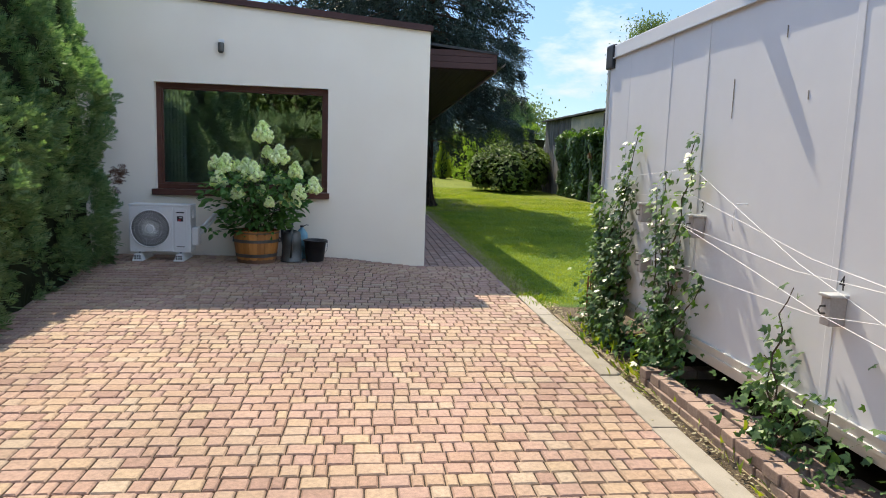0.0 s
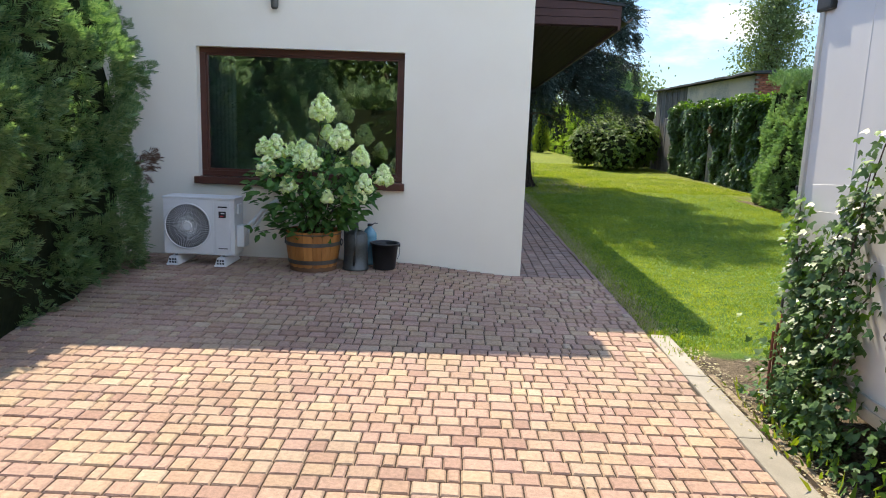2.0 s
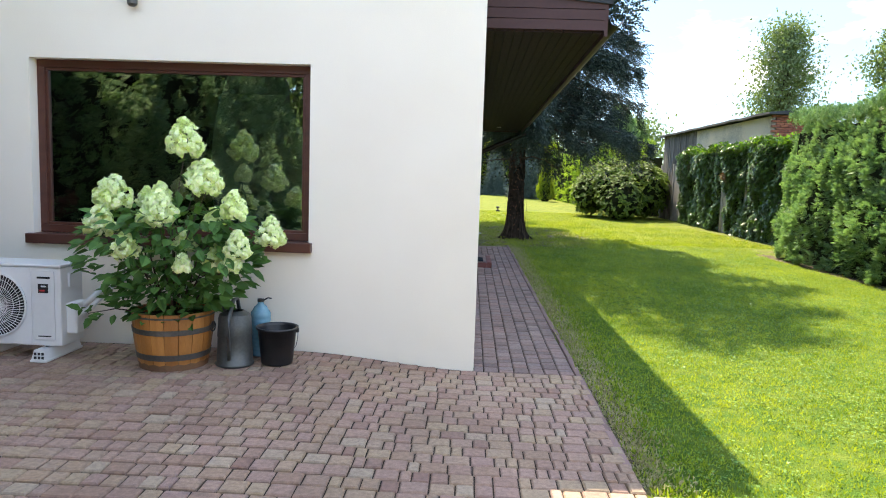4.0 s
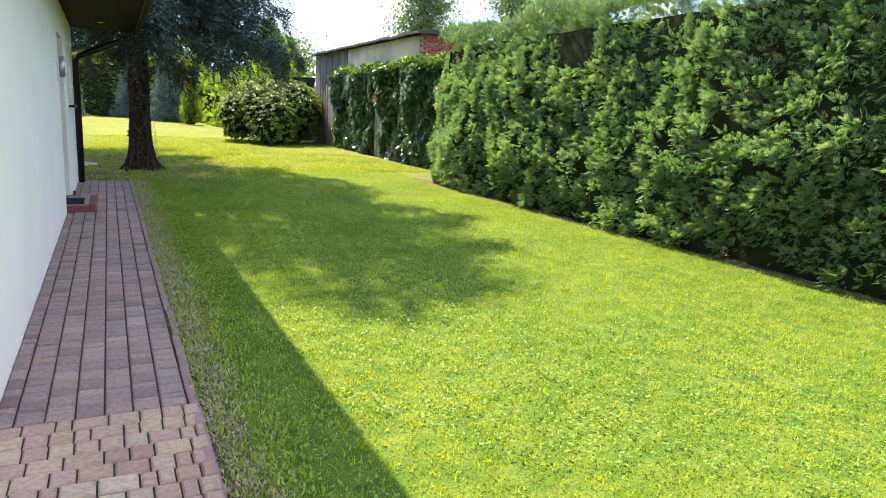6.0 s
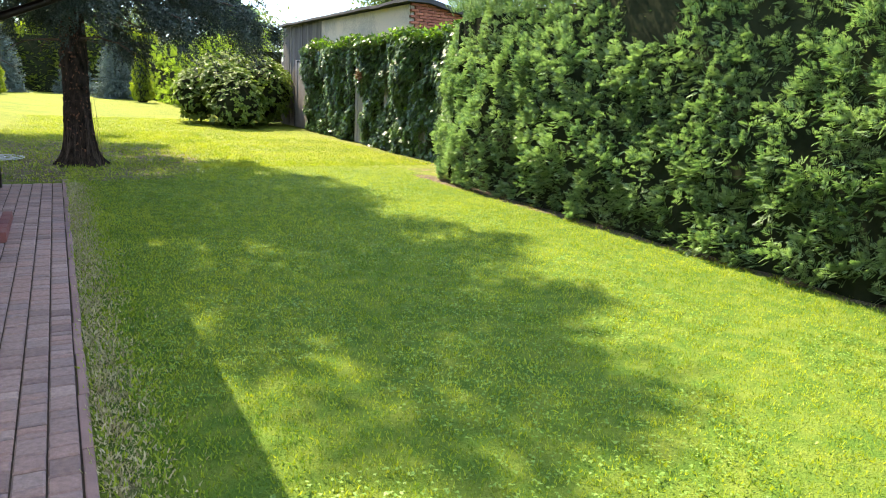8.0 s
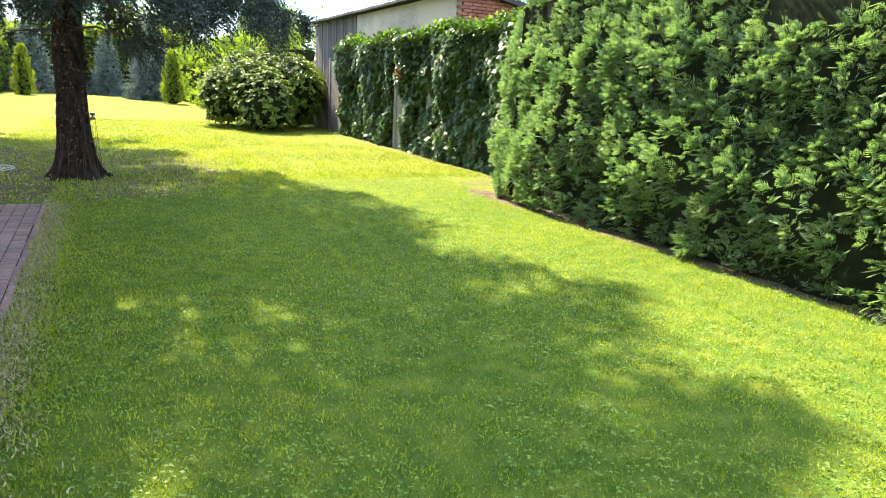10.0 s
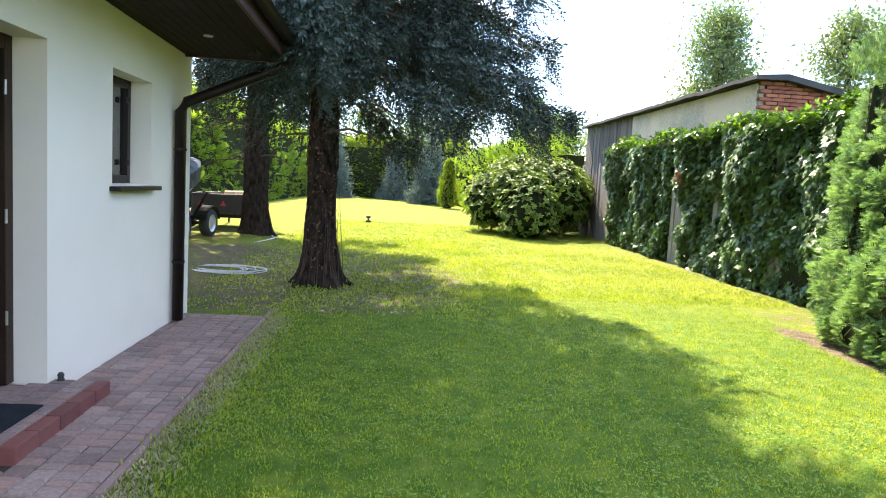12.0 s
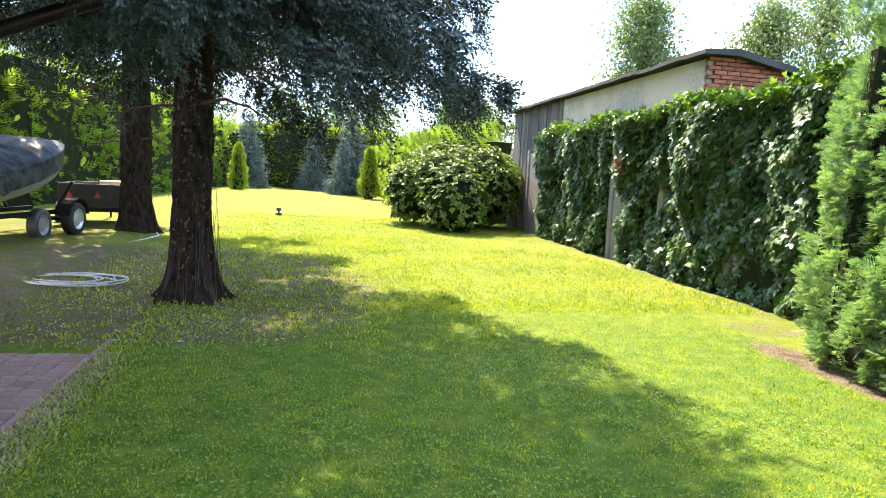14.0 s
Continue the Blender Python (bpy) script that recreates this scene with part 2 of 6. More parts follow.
spruce_needle = material("blue_spruce_needle", (0.013, 0.025, 0.020), (0.056, 0.082, 0.072), 0.55, 1.5, 12, 0, per="island", translucent=0.04, spec=0.2)
far_spruce = material("pale_blue_spruce_needle", (0.04, 0.072, 0.066), (0.13, 0.18, 0.17), 0.6, 1.5, 12, 0, per="island", translucent=0.08, spec=0.2)
tree_leaf = material("tree_leaf", (0.045, 0.085, 0.025), (0.13, 0.19, 0.06), 0.5, 0.6, 6, 0, per="island", translucent=0.3, spec=0.2)
birch_leaf = material("pale_birch_leaf", (0.07, 0.11, 0.05), (0.17, 0.22, 0.11), 0.5, 0.6, 6, 0, per="island", translucent=0.3, spec=0.2)
grass_blade = material("grass_blade", (0.070, 0.165, 0.018), (0.335, 0.415, 0.055), 0.45, 0.7, 8, 0, per="island", translucent=0.38, spread=0.38, spec=0.2, tint=(1.75, 1.5, 0.5))
clover = material("clover_leaf", (0.085, 0.180, 0.030), (0.20, 0.310, 0.065), 0.5, 2, 8, 0, per="island", translucent=0.3, spec=0.2)
dry_grass = material("dry_grass", (0.26, 0.215, 0.125), (0.44, 0.39, 0.25), 0.8, 3, 20, 0, per="island", translucent=0.2)


def glass_material():
    m = bpy.data.materials.new("window_glass")
    m.use_nodes = True
    n, l = m.node_tree.nodes, m.node_tree.links
    n.remove(n["Principled BSDF"])
    fr = n.new("ShaderNodeFresnel")
    fr.inputs["IOR"].default_value = 2.8
    gl = n.new("ShaderNodeBsdfGlossy")
    gl.inputs["Roughness"].default_value = 0.0
    gl.inputs["Color"].default_value = (0.95, 0.97, 0.97, 1)
    tr = n.new("ShaderNodeBsdfTransparent")
    tr.inputs["Color"].default_value = (0.72, 0.78, 0.80, 1)
    s = n.new("ShaderNodeMixShader")
    l.new(fr.outputs[0], s.inputs[0])
    l.new(tr.outputs[0], s.inputs[1])
    l.new(gl.outputs[0], s.inputs[2])
    l.new(s.outputs[0], n["Material Output"].inputs["Surface"])
    return m


glass = glass_material()


def ground_material():
    m = bpy.data.materials.new("lawn_and_soil")
    m.use_nodes = True
    n, l = m.node_tree.nodes, m.node_tree.links
    b = n["Principled BSDF"]
    tc = n.new("ShaderNodeTexCoord")

    def noise_at(scale, detail):
        t = n.new("ShaderNodeTexNoise")
        t.inputs["Scale"].default_value, t.inputs["Detail"].default_value = scale, detail
        l.new(tc.outputs["Object"], t.inputs["Vector"])
        return t.outputs["Fac"]

    def mix_of(fac, a, b2):
        x = n.new("ShaderNodeMix")
        x.data_type = "RGBA"
        l.new(fac, x.inputs["Factor"])
        for key, v in (("A", a), ("B", b2)):
            if isinstance(v, tuple):
                x.inputs[key].default_value = (*v, 1)
            else:
                l.new(v, x.inputs[key])
        return x.outputs["Result"]

    def ranged(v, lo, hi):
        r = n.new("ShaderNodeMapRange")
        r.inputs["From Min"].default_value, r.inputs["From Max"].default_value = lo, hi
        l.new(v, r.inputs["Value"])
        return r.outputs[0]

    coarse, mid, fine = noise_at(0.5, 4), noise_at(5, 6), noise_at(70, 4)
    green = mix_of(ranged(coarse, 0.35, 0.65), (0.092, 0.130, 0.010), (0.172, 0.190, 0.018))
    green = mix_of(ranged(mid, 0.4, 0.75), green, (0.200, 0.222, 0.030))
    green = mix_of(ranged(fine, 0.55, 0.3), green, (0.045, 0.085, 0.008))
    brown = mix_of(ranged(mid, 0.35, 0.65), (0.085, 0.065, 0.042), (0.20, 0.155, 0.105))
    brown = mix_of(ranged(fine, 0.6, 0.35), brown, (0.05, 0.038, 0.025))
    # darker green under the near blades: the shade between them, put into colour
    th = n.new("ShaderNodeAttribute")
    th.attribute_name = "blade_shade"
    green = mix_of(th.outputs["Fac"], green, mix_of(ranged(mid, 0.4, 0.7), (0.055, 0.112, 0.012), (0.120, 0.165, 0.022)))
    at = n.new("ShaderNodeAttribute")
    at.attribute_name = "soil"
    k = n.new("ShaderNodeMath")
    k.operation = "MULTIPLY_ADD"
    k.inputs[1].default_value = 1.0
    l.new(at.outputs["Fac"], k.inputs[0])
    l.new(mid, k.inputs[2])
    l.new(mix_of(ranged(k.outputs[0], 0.8, 1.15), green, brown), b.inputs["Base Color"])
    b.inputs["Roughness"].default_value = 0.95
    b.inputs["Specular IOR Level"].default_value = 0.15
    bp = n.new("ShaderNodeBump")
    bp.inputs["Strength"].default_value, bp.inputs["Distance"].default_value = 0.8, 0.03
    l.new(fine, bp.inputs["Height"])
    l.new(bp.outputs[0], b.inputs["Normal"])
    return m


lawn_mat = ground_material()


# ---- builders ----
def mesh_from(name, verts, faces, mats, index=None):
    """A mesh from arrays; every face has as many corners as faces has columns."""
    me = bpy.data.meshes.new(name)
    verts, faces = np.asarray(verts, np.float32), np.asarray(faces, np.int32)
    k = faces.shape[1]
    me.vertices.add(len(verts))
    me.vertices.foreach_set("co", verts.ravel())
    me.loops.add(faces.size)
    me.loops.foreach_set("vertex_index", faces.ravel())
    me.polygons.add(len(faces))
    me.polygons.foreach_set("loop_start", np.arange(0, faces.size, k, dtype=np.int32))
    me.polygons.foreach_set("loop_total", np.full(len(faces), k, np.int32))
    for m in mats if isinstance(mats, (list, tuple)) else [mats]:
        me.materials.append(m)
    if index is not None:
        me.polygons.foreach_set("material_index", np.asarray(index, np.int32))
    me.update(calc_edges=True)
    me.validate()
    return me


def part(name, shape, mat, parent=None, label="", smooth=False):
    """Links a bmesh or a mesh as one object, under a thing or a part of one."""
    if isinstance(shape, bmesh.types.BMesh):
        me = bpy.data.meshes.new(name)
        shape.normal_update()
        shape.to_mesh(me)
        shape.free()
        me.materials.append(mat)
    else:
        me = shape
    if smooth:
        me.polygons.foreach_set("use_smooth", np.ones(len(me.polygons), bool))
    ob = new(name, me)
    if parent is not None:
        ob.parent = parent
    if label:
        ob["label"] = label
    if name in ("foliage", "shade_core", "leaves", "low_shoot", "grass_tuft", "crown", "branchwood", "cloth_fill", "tufts", "needles", "shoots"):
        ob["kind"] = "stuff"
    return ob


def thing(name, label, category, at=(0, 0, 0), rz=0.0, group="", kind=""):
    ob = new(name)
    ob.empty_display_size = 0.1
    ob.location, ob.rotation_euler = at, (0, 0, radians(rz))
    return tagged(ob, label, category, group, kind)


def box(x0, y0, z0, x1, y1, z1, bevel=0.0, bm=None, turn=None):
    bm = bm or bmesh.new()
    made = bmesh.ops.create_cube(bm, size=1.0)["verts"]
    m = Matrix.Translation(((x0 + x1) / 2, (y0 + y1) / 2, (z0 + z1) / 2))
    if turn is not None:
        m = m @ turn
    bmesh.ops.transform(bm, matrix=m @ Matrix.Diagonal((x1 - x0, y1 - y0, z1 - z0, 1)), verts=made)
    if bevel:
        edges = list({e for v in made for e in v.link_edges})
        bmesh.ops.bevel(bm, geom=edges, offset=bevel, segments=2, affect="EDGES", profile=0.6)
    return bm


def tube(points, radii, sides=8, bm=None, cap=True):
    """A round tube along points, with a radius at each."""
    bm = bm or bmesh.new()
    pts = [Vector(p) for p in points]
    if not isinstance(radii, (list, tuple, np.ndarray)):
        radii = [radii] * len(pts)
    rings = []
    ref = Vector((0.13, 0.21, 1.0))
    for i, p in enumerate(pts):
        d = (pts[min(i + 1, len(pts) - 1)] - pts[max(i - 1, 0)]).normalized()
        a = d.cross(ref)
        if a.length < 0.1:
            a = d.cross(Vector((1, 0.2, 0)))
        a.normalize()
        b = d.cross(a)
        rings.append([bm.verts.new(p + (a * math.cos(q) + b * math.sin(q)) * radii[i]) for q in (2 * math.pi * k / sides for k in range(sides))])
    for r, s in zip(rings, rings[1:]):
        for k in range(sides):
            bm.faces.new((r[k], r[(k + 1) % sides], s[(k + 1) % sides], s[k]))
    if cap:
        bm.faces.new(rings[0][::-1])
        bm.faces.new(rings[-1])
    return bm


def lathe(profile, sides=32, bm=None, wave=None):
    """Turns (radius, z) pairs round the z axis."""
    bm = bm or bmesh.new()
    rings = []
    for r, z in profile:
        rings.append([bm.verts.new((r * math.cos(a), r * math.sin(a), z)) for a in (2 * math.pi * k / sides for k in range(sides))])
    for r, s in zip(rings, rings[1:]):
        for k in range(sides):
            bm.faces.new((r[k], r[(k + 1) % sides], s[(k + 1) % sides], s[k]))
    return bm


rng = np.random.default_rng(7)


def unit(v):
    return v / np.maximum(np.linalg.norm(v, axis=-1, keepdims=True), 1e-9)


def scatter(template, pos, axis, size, spin=None, face=None):
    """Many copies of a template of quads (n, 4, 3): its y lies along axis, its z turned towards face or at random."""
    n = len(pos)
    y = unit(np.asarray(axis, float))
    side = rng.normal(size=(n, 3)) if face is None else np.asarray(face, float) + rng.normal(size=(n, 3)) * 0.35
    x = unit(np.cross(y, side))
    z = np.cross(x, y)
    basis = np.stack([x, y, z], axis=1)
    flat = template.reshape(-1, 3)
    verts = np.einsum("kj,njc->nkc", flat, basis) * np.asarray(size).reshape(-1, 1, 1) + np.asarray(pos)[:, None, :]
    verts = verts.reshape(-1, 3)
    return verts, np.arange(len(verts)).reshape(-1, 4)


def joined(pairs):
    vs, fs, idx, o = [], [], [], 0
    for i, (v, f) in enumerate(pairs):
        vs.append(v)
        fs.append(f + o)
        idx.append(np.full(len(f), i))
        o += len(v)
    return np.concatenate(vs), np.concatenate(fs), np.concatenate(idx)


def rhomb(base, direction, length, width, lift=0.0):
    d = np.array([math.sin(direction), math.cos(direction)])
    p = np.array([d[1], -d[0]])
    b = np.array(base)
    m = b + d * length * 0.45
    out = [(*b, 0), (*(m + p * width / 2), lift), (*(b + d * length), -lift * 0.6), (*(m - p * width / 2), lift)]
    return out


def frond_template():
    q = []
    for i in range(4):
        s = 0.06 + 0.20 * i
        for sg in (-1, 1):
            q.append(rhomb((0, s + 0.03 * sg), sg * (0.72 - 0.07 * i), 0.55 - 0.075 * i, 0.095, 0.03 * sg))
    q.append(rhomb((0, 0.45), 0.0, 0.6, 0.08, 0.02))
    return np.array(q)


def leaf_template(w=0.55):
    return np.array([[(0, 0, 0), (w / 2, 0.32, 0.07), (w * 0.38, 0.68, 0.04), (0, 1, -0.06)],
                     [(0, 0, 0), (0, 1, -0.06), (-w * 0.38, 0.68, 0.04), (-w / 2, 0.32, 0.07)]])


def ivy_template():
    return np.array([rhomb((0, 0), 0.0, 1.0, 0.55, 0.05), rhomb((0, 0.05), 1.0, 0.72, 0.42, 0.03), rhomb((0, 0.05), -1.0, 0.72, 0.42, 0.03)])


def twig_template(n=12):
    q = []
    for i in range(n):
        s = i / n
        a = i * 2.4
        c, sn = math.cos(a) * 0.19, math.sin(a) * 0.15
        b = np.array((0, s * 0.8, 0))
        t = b + np.array((c, 0.17, sn))
        w = np.array((-sn, 0.0, c)) * 0.36 + np.array((0, 0.02, 0))
        q.append([tuple(b), tuple((b + t) / 2 + w), tuple(t), tuple((b + t) / 2 - w)])
    return np.array(q)


def tuft_template(n=6):
    r = np.random.default_rng(3)
    q = []
    for i in range(n):
        a = r.uniform(0, 6.28)
        o = np.array((math.cos(a), 0.0, math.sin(a)))
        p = np.array((-o[2], 0, o[0])) * 0.12
        b = o * r.uniform(0.2, 1.9)
        lean = r.uniform(0.2, 0.85)
        h = r.uniform(0.4, 0.85)
        m = b + o * lean * 0.3 + np.array((0, h * 0.55, 0))
        t = b + o * lean * 0.8 + np.array((0, h * 0.95, 0))
        q.append([tuple(b - p), tuple(b + p), tuple(m + p * 0.8), tuple(t)])
    return np.array(q)


FROND, LEAF, IVY, TWIG, TUFT = frond_template(), leaf_template(), ivy_template(), twig_template(10), tuft_template()


def bumpy(p, scale, seed=0.0):
    """A smooth noise for an array of points."""
    return np.array([noise.noise(Vector((a * scale + seed, b * scale, c * scale))) for a, b, c in p])


# ---- ground ----
def ramp(v, lo, hi):
    k = np.clip((np.asarray(v, float) - lo) / (hi - lo), 0, 1)
    return k * k * (3 - 2 * k)


def rise(x, y):
    """The forecourt climbs a little towards the house, away from its corner."""
    return 0.11 * ramp(-np.asarray(x), 0.0, 1.5) * ramp(y, -3.2, -0.6)


HEDGE_X = 6.9


def soil_amount(x, y):
    under = ramp(y, 11.0, 11.3) * ramp(-np.hypot((x - 0.4) / 3.4, (y - 14.5) / 4.6), -1.15, -0.75)
    foot = ramp(-np.abs(x - (HEDGE_X + 0.25)), -0.35, -0.12) * ramp(-y, -12, -11)
    nook = ramp(-np.hypot(x - 7.7, y - 12.1), -0.7, -0.3) * 0.45
    wall = ramp(-np.abs(x - (8.35 + (y - 12) * 0.05)), -0.6, -0.2) * ramp(y, 11.5, 12.5) * ramp(-y, -26, -25)
    verge = ramp(-np.abs(x - 1.02), -0.17, -0.05) * ramp(y, -2.2, -1.6) * ramp(-y, -11, -10.5) * 0.5
    yard = ramp(-y, 2.4, 3.0) * ramp(x, 0.8, 1.0) * ramp(-x, -2.6, -2.0)
    boat = ramp(-np.hypot((x + 3.2) / 2.6, (y - 19) / 5.0), -1.1, -0.6) * 0.4
    court = ramp(-x, -1.0, -0.9) * ramp(-y, -0.1, 0.1)
    return np.clip(np.maximum.reduce([court, under * 0.56, foot * 0.8, nook, wall * 0.35, verge, yard, boat]), 0, 1)


def build_ground():
    xs = np.concatenate([[-900, -300, -120, -60, -30, -16, -11], np.arange(-8, 11.01, 0.2), [13, 18, 30, 60, 120, 300, 900]])
    ys = np.concatenate([[-900, -300, -120, -60, -30, -20, -15], np.arange(-12, 34.01, 0.2), [36, 40, 48, 60, 80, 120, 300, 900]])
    gx, gy = np.meshgrid(xs, ys)
    gz = rise(gx, gy) - 0.022
    inside = (gx < -0.1) & (gy > 0.1) & (gy < 10.9)
    gz = np.where(inside, -0.05, gz)
    v = np.stack([gx, gy, gz], -1).reshape(-1, 3)
    w, h = len(xs), len(ys)
    i = (np.arange(h - 1)[:, None] * w + np.arange(w - 1)[None]).ravel()
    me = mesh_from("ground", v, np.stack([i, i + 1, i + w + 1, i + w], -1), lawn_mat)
    me.attributes.new("soil", "FLOAT", "POINT").data.foreach_set("value", soil_amount(v[:, 0], v[:, 1]).astype(np.float32))
    # marks the near lawn whose ground colour carries the shade between blades
    me.attributes.new("blade_shade", "FLOAT", "POINT").data.foreach_set("value", (ramp(v[:, 0], 0.8, 1.0) * ramp(-v[:, 0], -7.6, -7.0) * ramp(v[:, 1], -3.4, -3.0) * ramp(-v[:, 1], -16.0, -10.0)).astype(np.float32))
    ob = new("ground", me)
    tagged(ob, "mown lawn with bare soil under the trees", "ground", kind="structure")


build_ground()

# ---- house ----
TOP0, TOP_SLOPE = 3.38, 0.078
W_L, W_R, W_B, W_T = -3.79, -1.425, 0.98, 2.495


def wall_prism(bm, x0, x1, z0, y0=0.0, y1=0.32):
    """A piece of the front wall that reaches up to the sloping top."""
    v = [bm.verts.new((x, y, z)) for y in (y0, y1) for x, z in ((x0, z0), (x1, z0), (x1, TOP0 - TOP_SLOPE * x1), (x0, TOP0 - TOP_SLOPE * x0))]
    for f in ((0, 1, 2, 3), (7, 6, 5, 4), (0, 4, 5, 1), (1, 5, 6, 2), (2, 6, 7, 3), (3, 7, 4, 0)):
        bm.faces.new([v[i] for i in f])


def build_house():
    bm = bmesh.new()
    wall_prism(bm, -9.0, W_L, -0.1)
    wall_prism(bm, W_R, 0.0, -0.1)
    wall_prism(bm, W_L, W_R, W_T)
    box(W_L, 0, -0.1, W_R, 0.32, W_B, bm=bm)
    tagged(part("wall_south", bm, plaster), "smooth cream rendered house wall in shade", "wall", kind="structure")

    # the long side wall: door recess and small window
    bm = bmesh.new()
    D0, D1, DT = 6.74, 7.86, 2.32
    N0, N1, NB, NT = 8.88, 9.74, 1.40, 2.31
    for y0, y1, z0, z1 in ((0.32, D0, -0.1, 3.0), (D0, D1, DT, 3.0), (D1, N0, -0.1, 3.0), (N0, N1, -0.1, NB), (N0, N1, NT, 3.0), (N1, 10.95, -0.1, 3.0)):
        box(-0.45, y0, z0, 0.0, y1, z1, bm=bm)
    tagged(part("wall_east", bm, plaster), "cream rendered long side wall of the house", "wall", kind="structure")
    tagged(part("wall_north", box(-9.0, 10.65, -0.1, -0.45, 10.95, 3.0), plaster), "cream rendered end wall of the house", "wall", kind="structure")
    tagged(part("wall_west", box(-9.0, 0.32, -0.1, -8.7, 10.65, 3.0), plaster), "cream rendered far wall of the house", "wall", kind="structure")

    # roof slab, front capping, eave
    bm = bmesh.new()
    v = [bm.verts.new(p) for p in ((-9.2, 0.35, 4.0), (-0.02, 0.35, 3.28), (-0.02, 11.5, 3.12), (-9.2, 11.5, 3.85),
                                   (-9.2, 0.35, 3.8), (-0.02, 0.35, 3.08), (-0.02, 11.5, 2.95), (-9.2, 11.5, 3.65))]
    for f in ((0, 1, 2, 3), (7, 6, 5, 4), (0, 4, 5, 1), (1, 5, 6, 2), (2, 6, 7, 3), (3, 7, 4, 0)):
        bm.faces.new([v[i] for i in f])
    tagged(part("roof", bm, roof_felt), "low sloping dark felt roof of the house", "roof", kind="structure")
    bm = bmesh.new()
    wall = []
    for x in (-9.1, 0.03):
        z = TOP0 - TOP_SLOPE * x
        wall.append([bm.verts.new((x, y, z + dz)) for y, dz in ((-0.05, -0.03), (0.36, -0.03), (0.36, 0.05), (-0.05, 0.05))])
    for k in range(4):
        bm.faces.new((wall[0][k], wall[1][k], wall[1][(k + 1) % 4], wall[0][(k + 1) % 4]))
    bm.faces.new(wall[0][::-1])
    bm.faces.new(wall[1])
    tagged(part("trim", bm, fascia_brown), "dark brown metal capping along the wall top", "trim", kind="structure")

    eave = thing("eave", "dark brown boarded eave overhanging the path", "eave", kind="structure")
    X1, Y0, Y1 = 1.04, 0.55, 10.72

    def zs(y):
        return 2.92 - 0.018 * (y - Y0)

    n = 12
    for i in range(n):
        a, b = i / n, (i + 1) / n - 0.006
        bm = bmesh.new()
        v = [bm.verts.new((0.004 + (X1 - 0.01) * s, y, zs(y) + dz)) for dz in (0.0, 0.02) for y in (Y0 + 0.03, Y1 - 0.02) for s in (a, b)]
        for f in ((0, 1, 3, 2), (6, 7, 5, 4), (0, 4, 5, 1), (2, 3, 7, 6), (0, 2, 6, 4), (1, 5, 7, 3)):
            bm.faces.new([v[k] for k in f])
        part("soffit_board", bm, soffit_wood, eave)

    def sheared(x0, x1, y0, y1, d0, d1, name, m, label=""):
        bm = bmesh.new()
        v = [bm.verts.new((x, y, zs(y) + d)) for d in (d0, d1) for y in (y0, y1) for x in (x0, x1)]
        for f in ((0, 1, 3, 2), (6, 7, 5, 4), (0, 4, 5, 1), (2, 3, 7, 6), (0, 2, 6, 4), (1, 5, 7, 3)):
            bm.faces.new([v[k] for k in f])
        return part(name, bm, m, eave, label)

    for k in range(3):
        sheared(0.004, X1, Y0 - 0.004 * k, Y0 + 0.028, 0.02 + 0.09 * k, 0.105 + 0.09 * k, "fascia_board", fascia_brown)
    sheared(X1, X1 + 0.03, Y0, Y1, -0.03, 0.25, "fascia_board", fascia_brown)
    sheared(0.004, X1, Y1 - 0.02, Y1 + 0.01, -0.02, 0.28, "fascia_board", fascia_brown)
    bm = bmesh.new()
    v = [bm.verts.new((x, y, z)) for x, y, z in ((-0.03, Y0 - 0.03, 3.30), (X1 + 0.06, Y0 - 0.03, 3.19), (X1 + 0.06, Y1 + 0.04, 3.0), (-0.03, Y1 + 0.04, 3.12),
                                                 (-0.03, Y0 - 0.03, 3.26), (X1 + 0.06, Y0 - 0.03, 3.16), (X1 + 0.06, Y1 + 0.04, 2.97), (-0.03, Y1 + 0.04, 3.09))]
    for f in ((0, 1, 2, 3), (7, 6, 5, 4), (0, 4, 5, 1), (1, 5, 6, 2), (2, 6, 7, 3), (3, 7, 4, 0)):
        bm.faces.new([v[i] for i in f])
    part("roof_sheet", bm, roof_felt, eave)

    # gutter: an open half-round trough
    gut = thing("gutter", "dark brown half-round gutter with its downpipe", "gutter")
    bm = bmesh.new()
    rows = []
    for y in np.linspace(Y0 - 0.03, 10.7, 12):
        row = []
        for k in range(9):
            a = math.pi * k / 8
            row.append(bm.verts.new((X1 + 0.10 + 0.065 * math.cos(a), y, zs(y) + 0.12 - 0.065 * math.sin(a))))
        rows.append(row)
    for r, s in zip(rows, rows[1:]):
        for k in range(8):
            bm.faces.new((r[k], r[k + 1], s[k + 1], s[k]))
    bmesh.ops.solidify(bm, geom=bm.faces[:], thickness=0.004)
    part("trough", bm, pipe_brown, gut, smooth=True)
    P = 10.36
    part("downpipe", tube([(X1 + 0.1, P + 0.14, zs(P) + 0.06), (X1 + 0.09, P + 0.13, zs(P) - 0.07), (X1 - 0.04, P + 0.1, 2.62), (0.28, P + 0.02, 2.29), (0.13, P, 2.22), (0.075, P, 2.13), (0.075, P, 0.02)],
                          0.055, 16), pipe_brown, gut, smooth=True)
    for z in (0.62, 1.75):
        part("pipe_bracket", lathe([(0.056, -0.012), (0.063, -0.012), (0.063, 0.012), (0.056, 0.012)], 16), pipe_brown, gut).location = (0.075, P, z)
    for y in np.arange(1.2, 10.6, 0.9):
        part("gutter_hook", box(X1 + 0.03, y - 0.012, zs(y) + 0.115, X1 + 0.17, y + 0.012, zs(y) + 0.125), pipe_brown, gut)
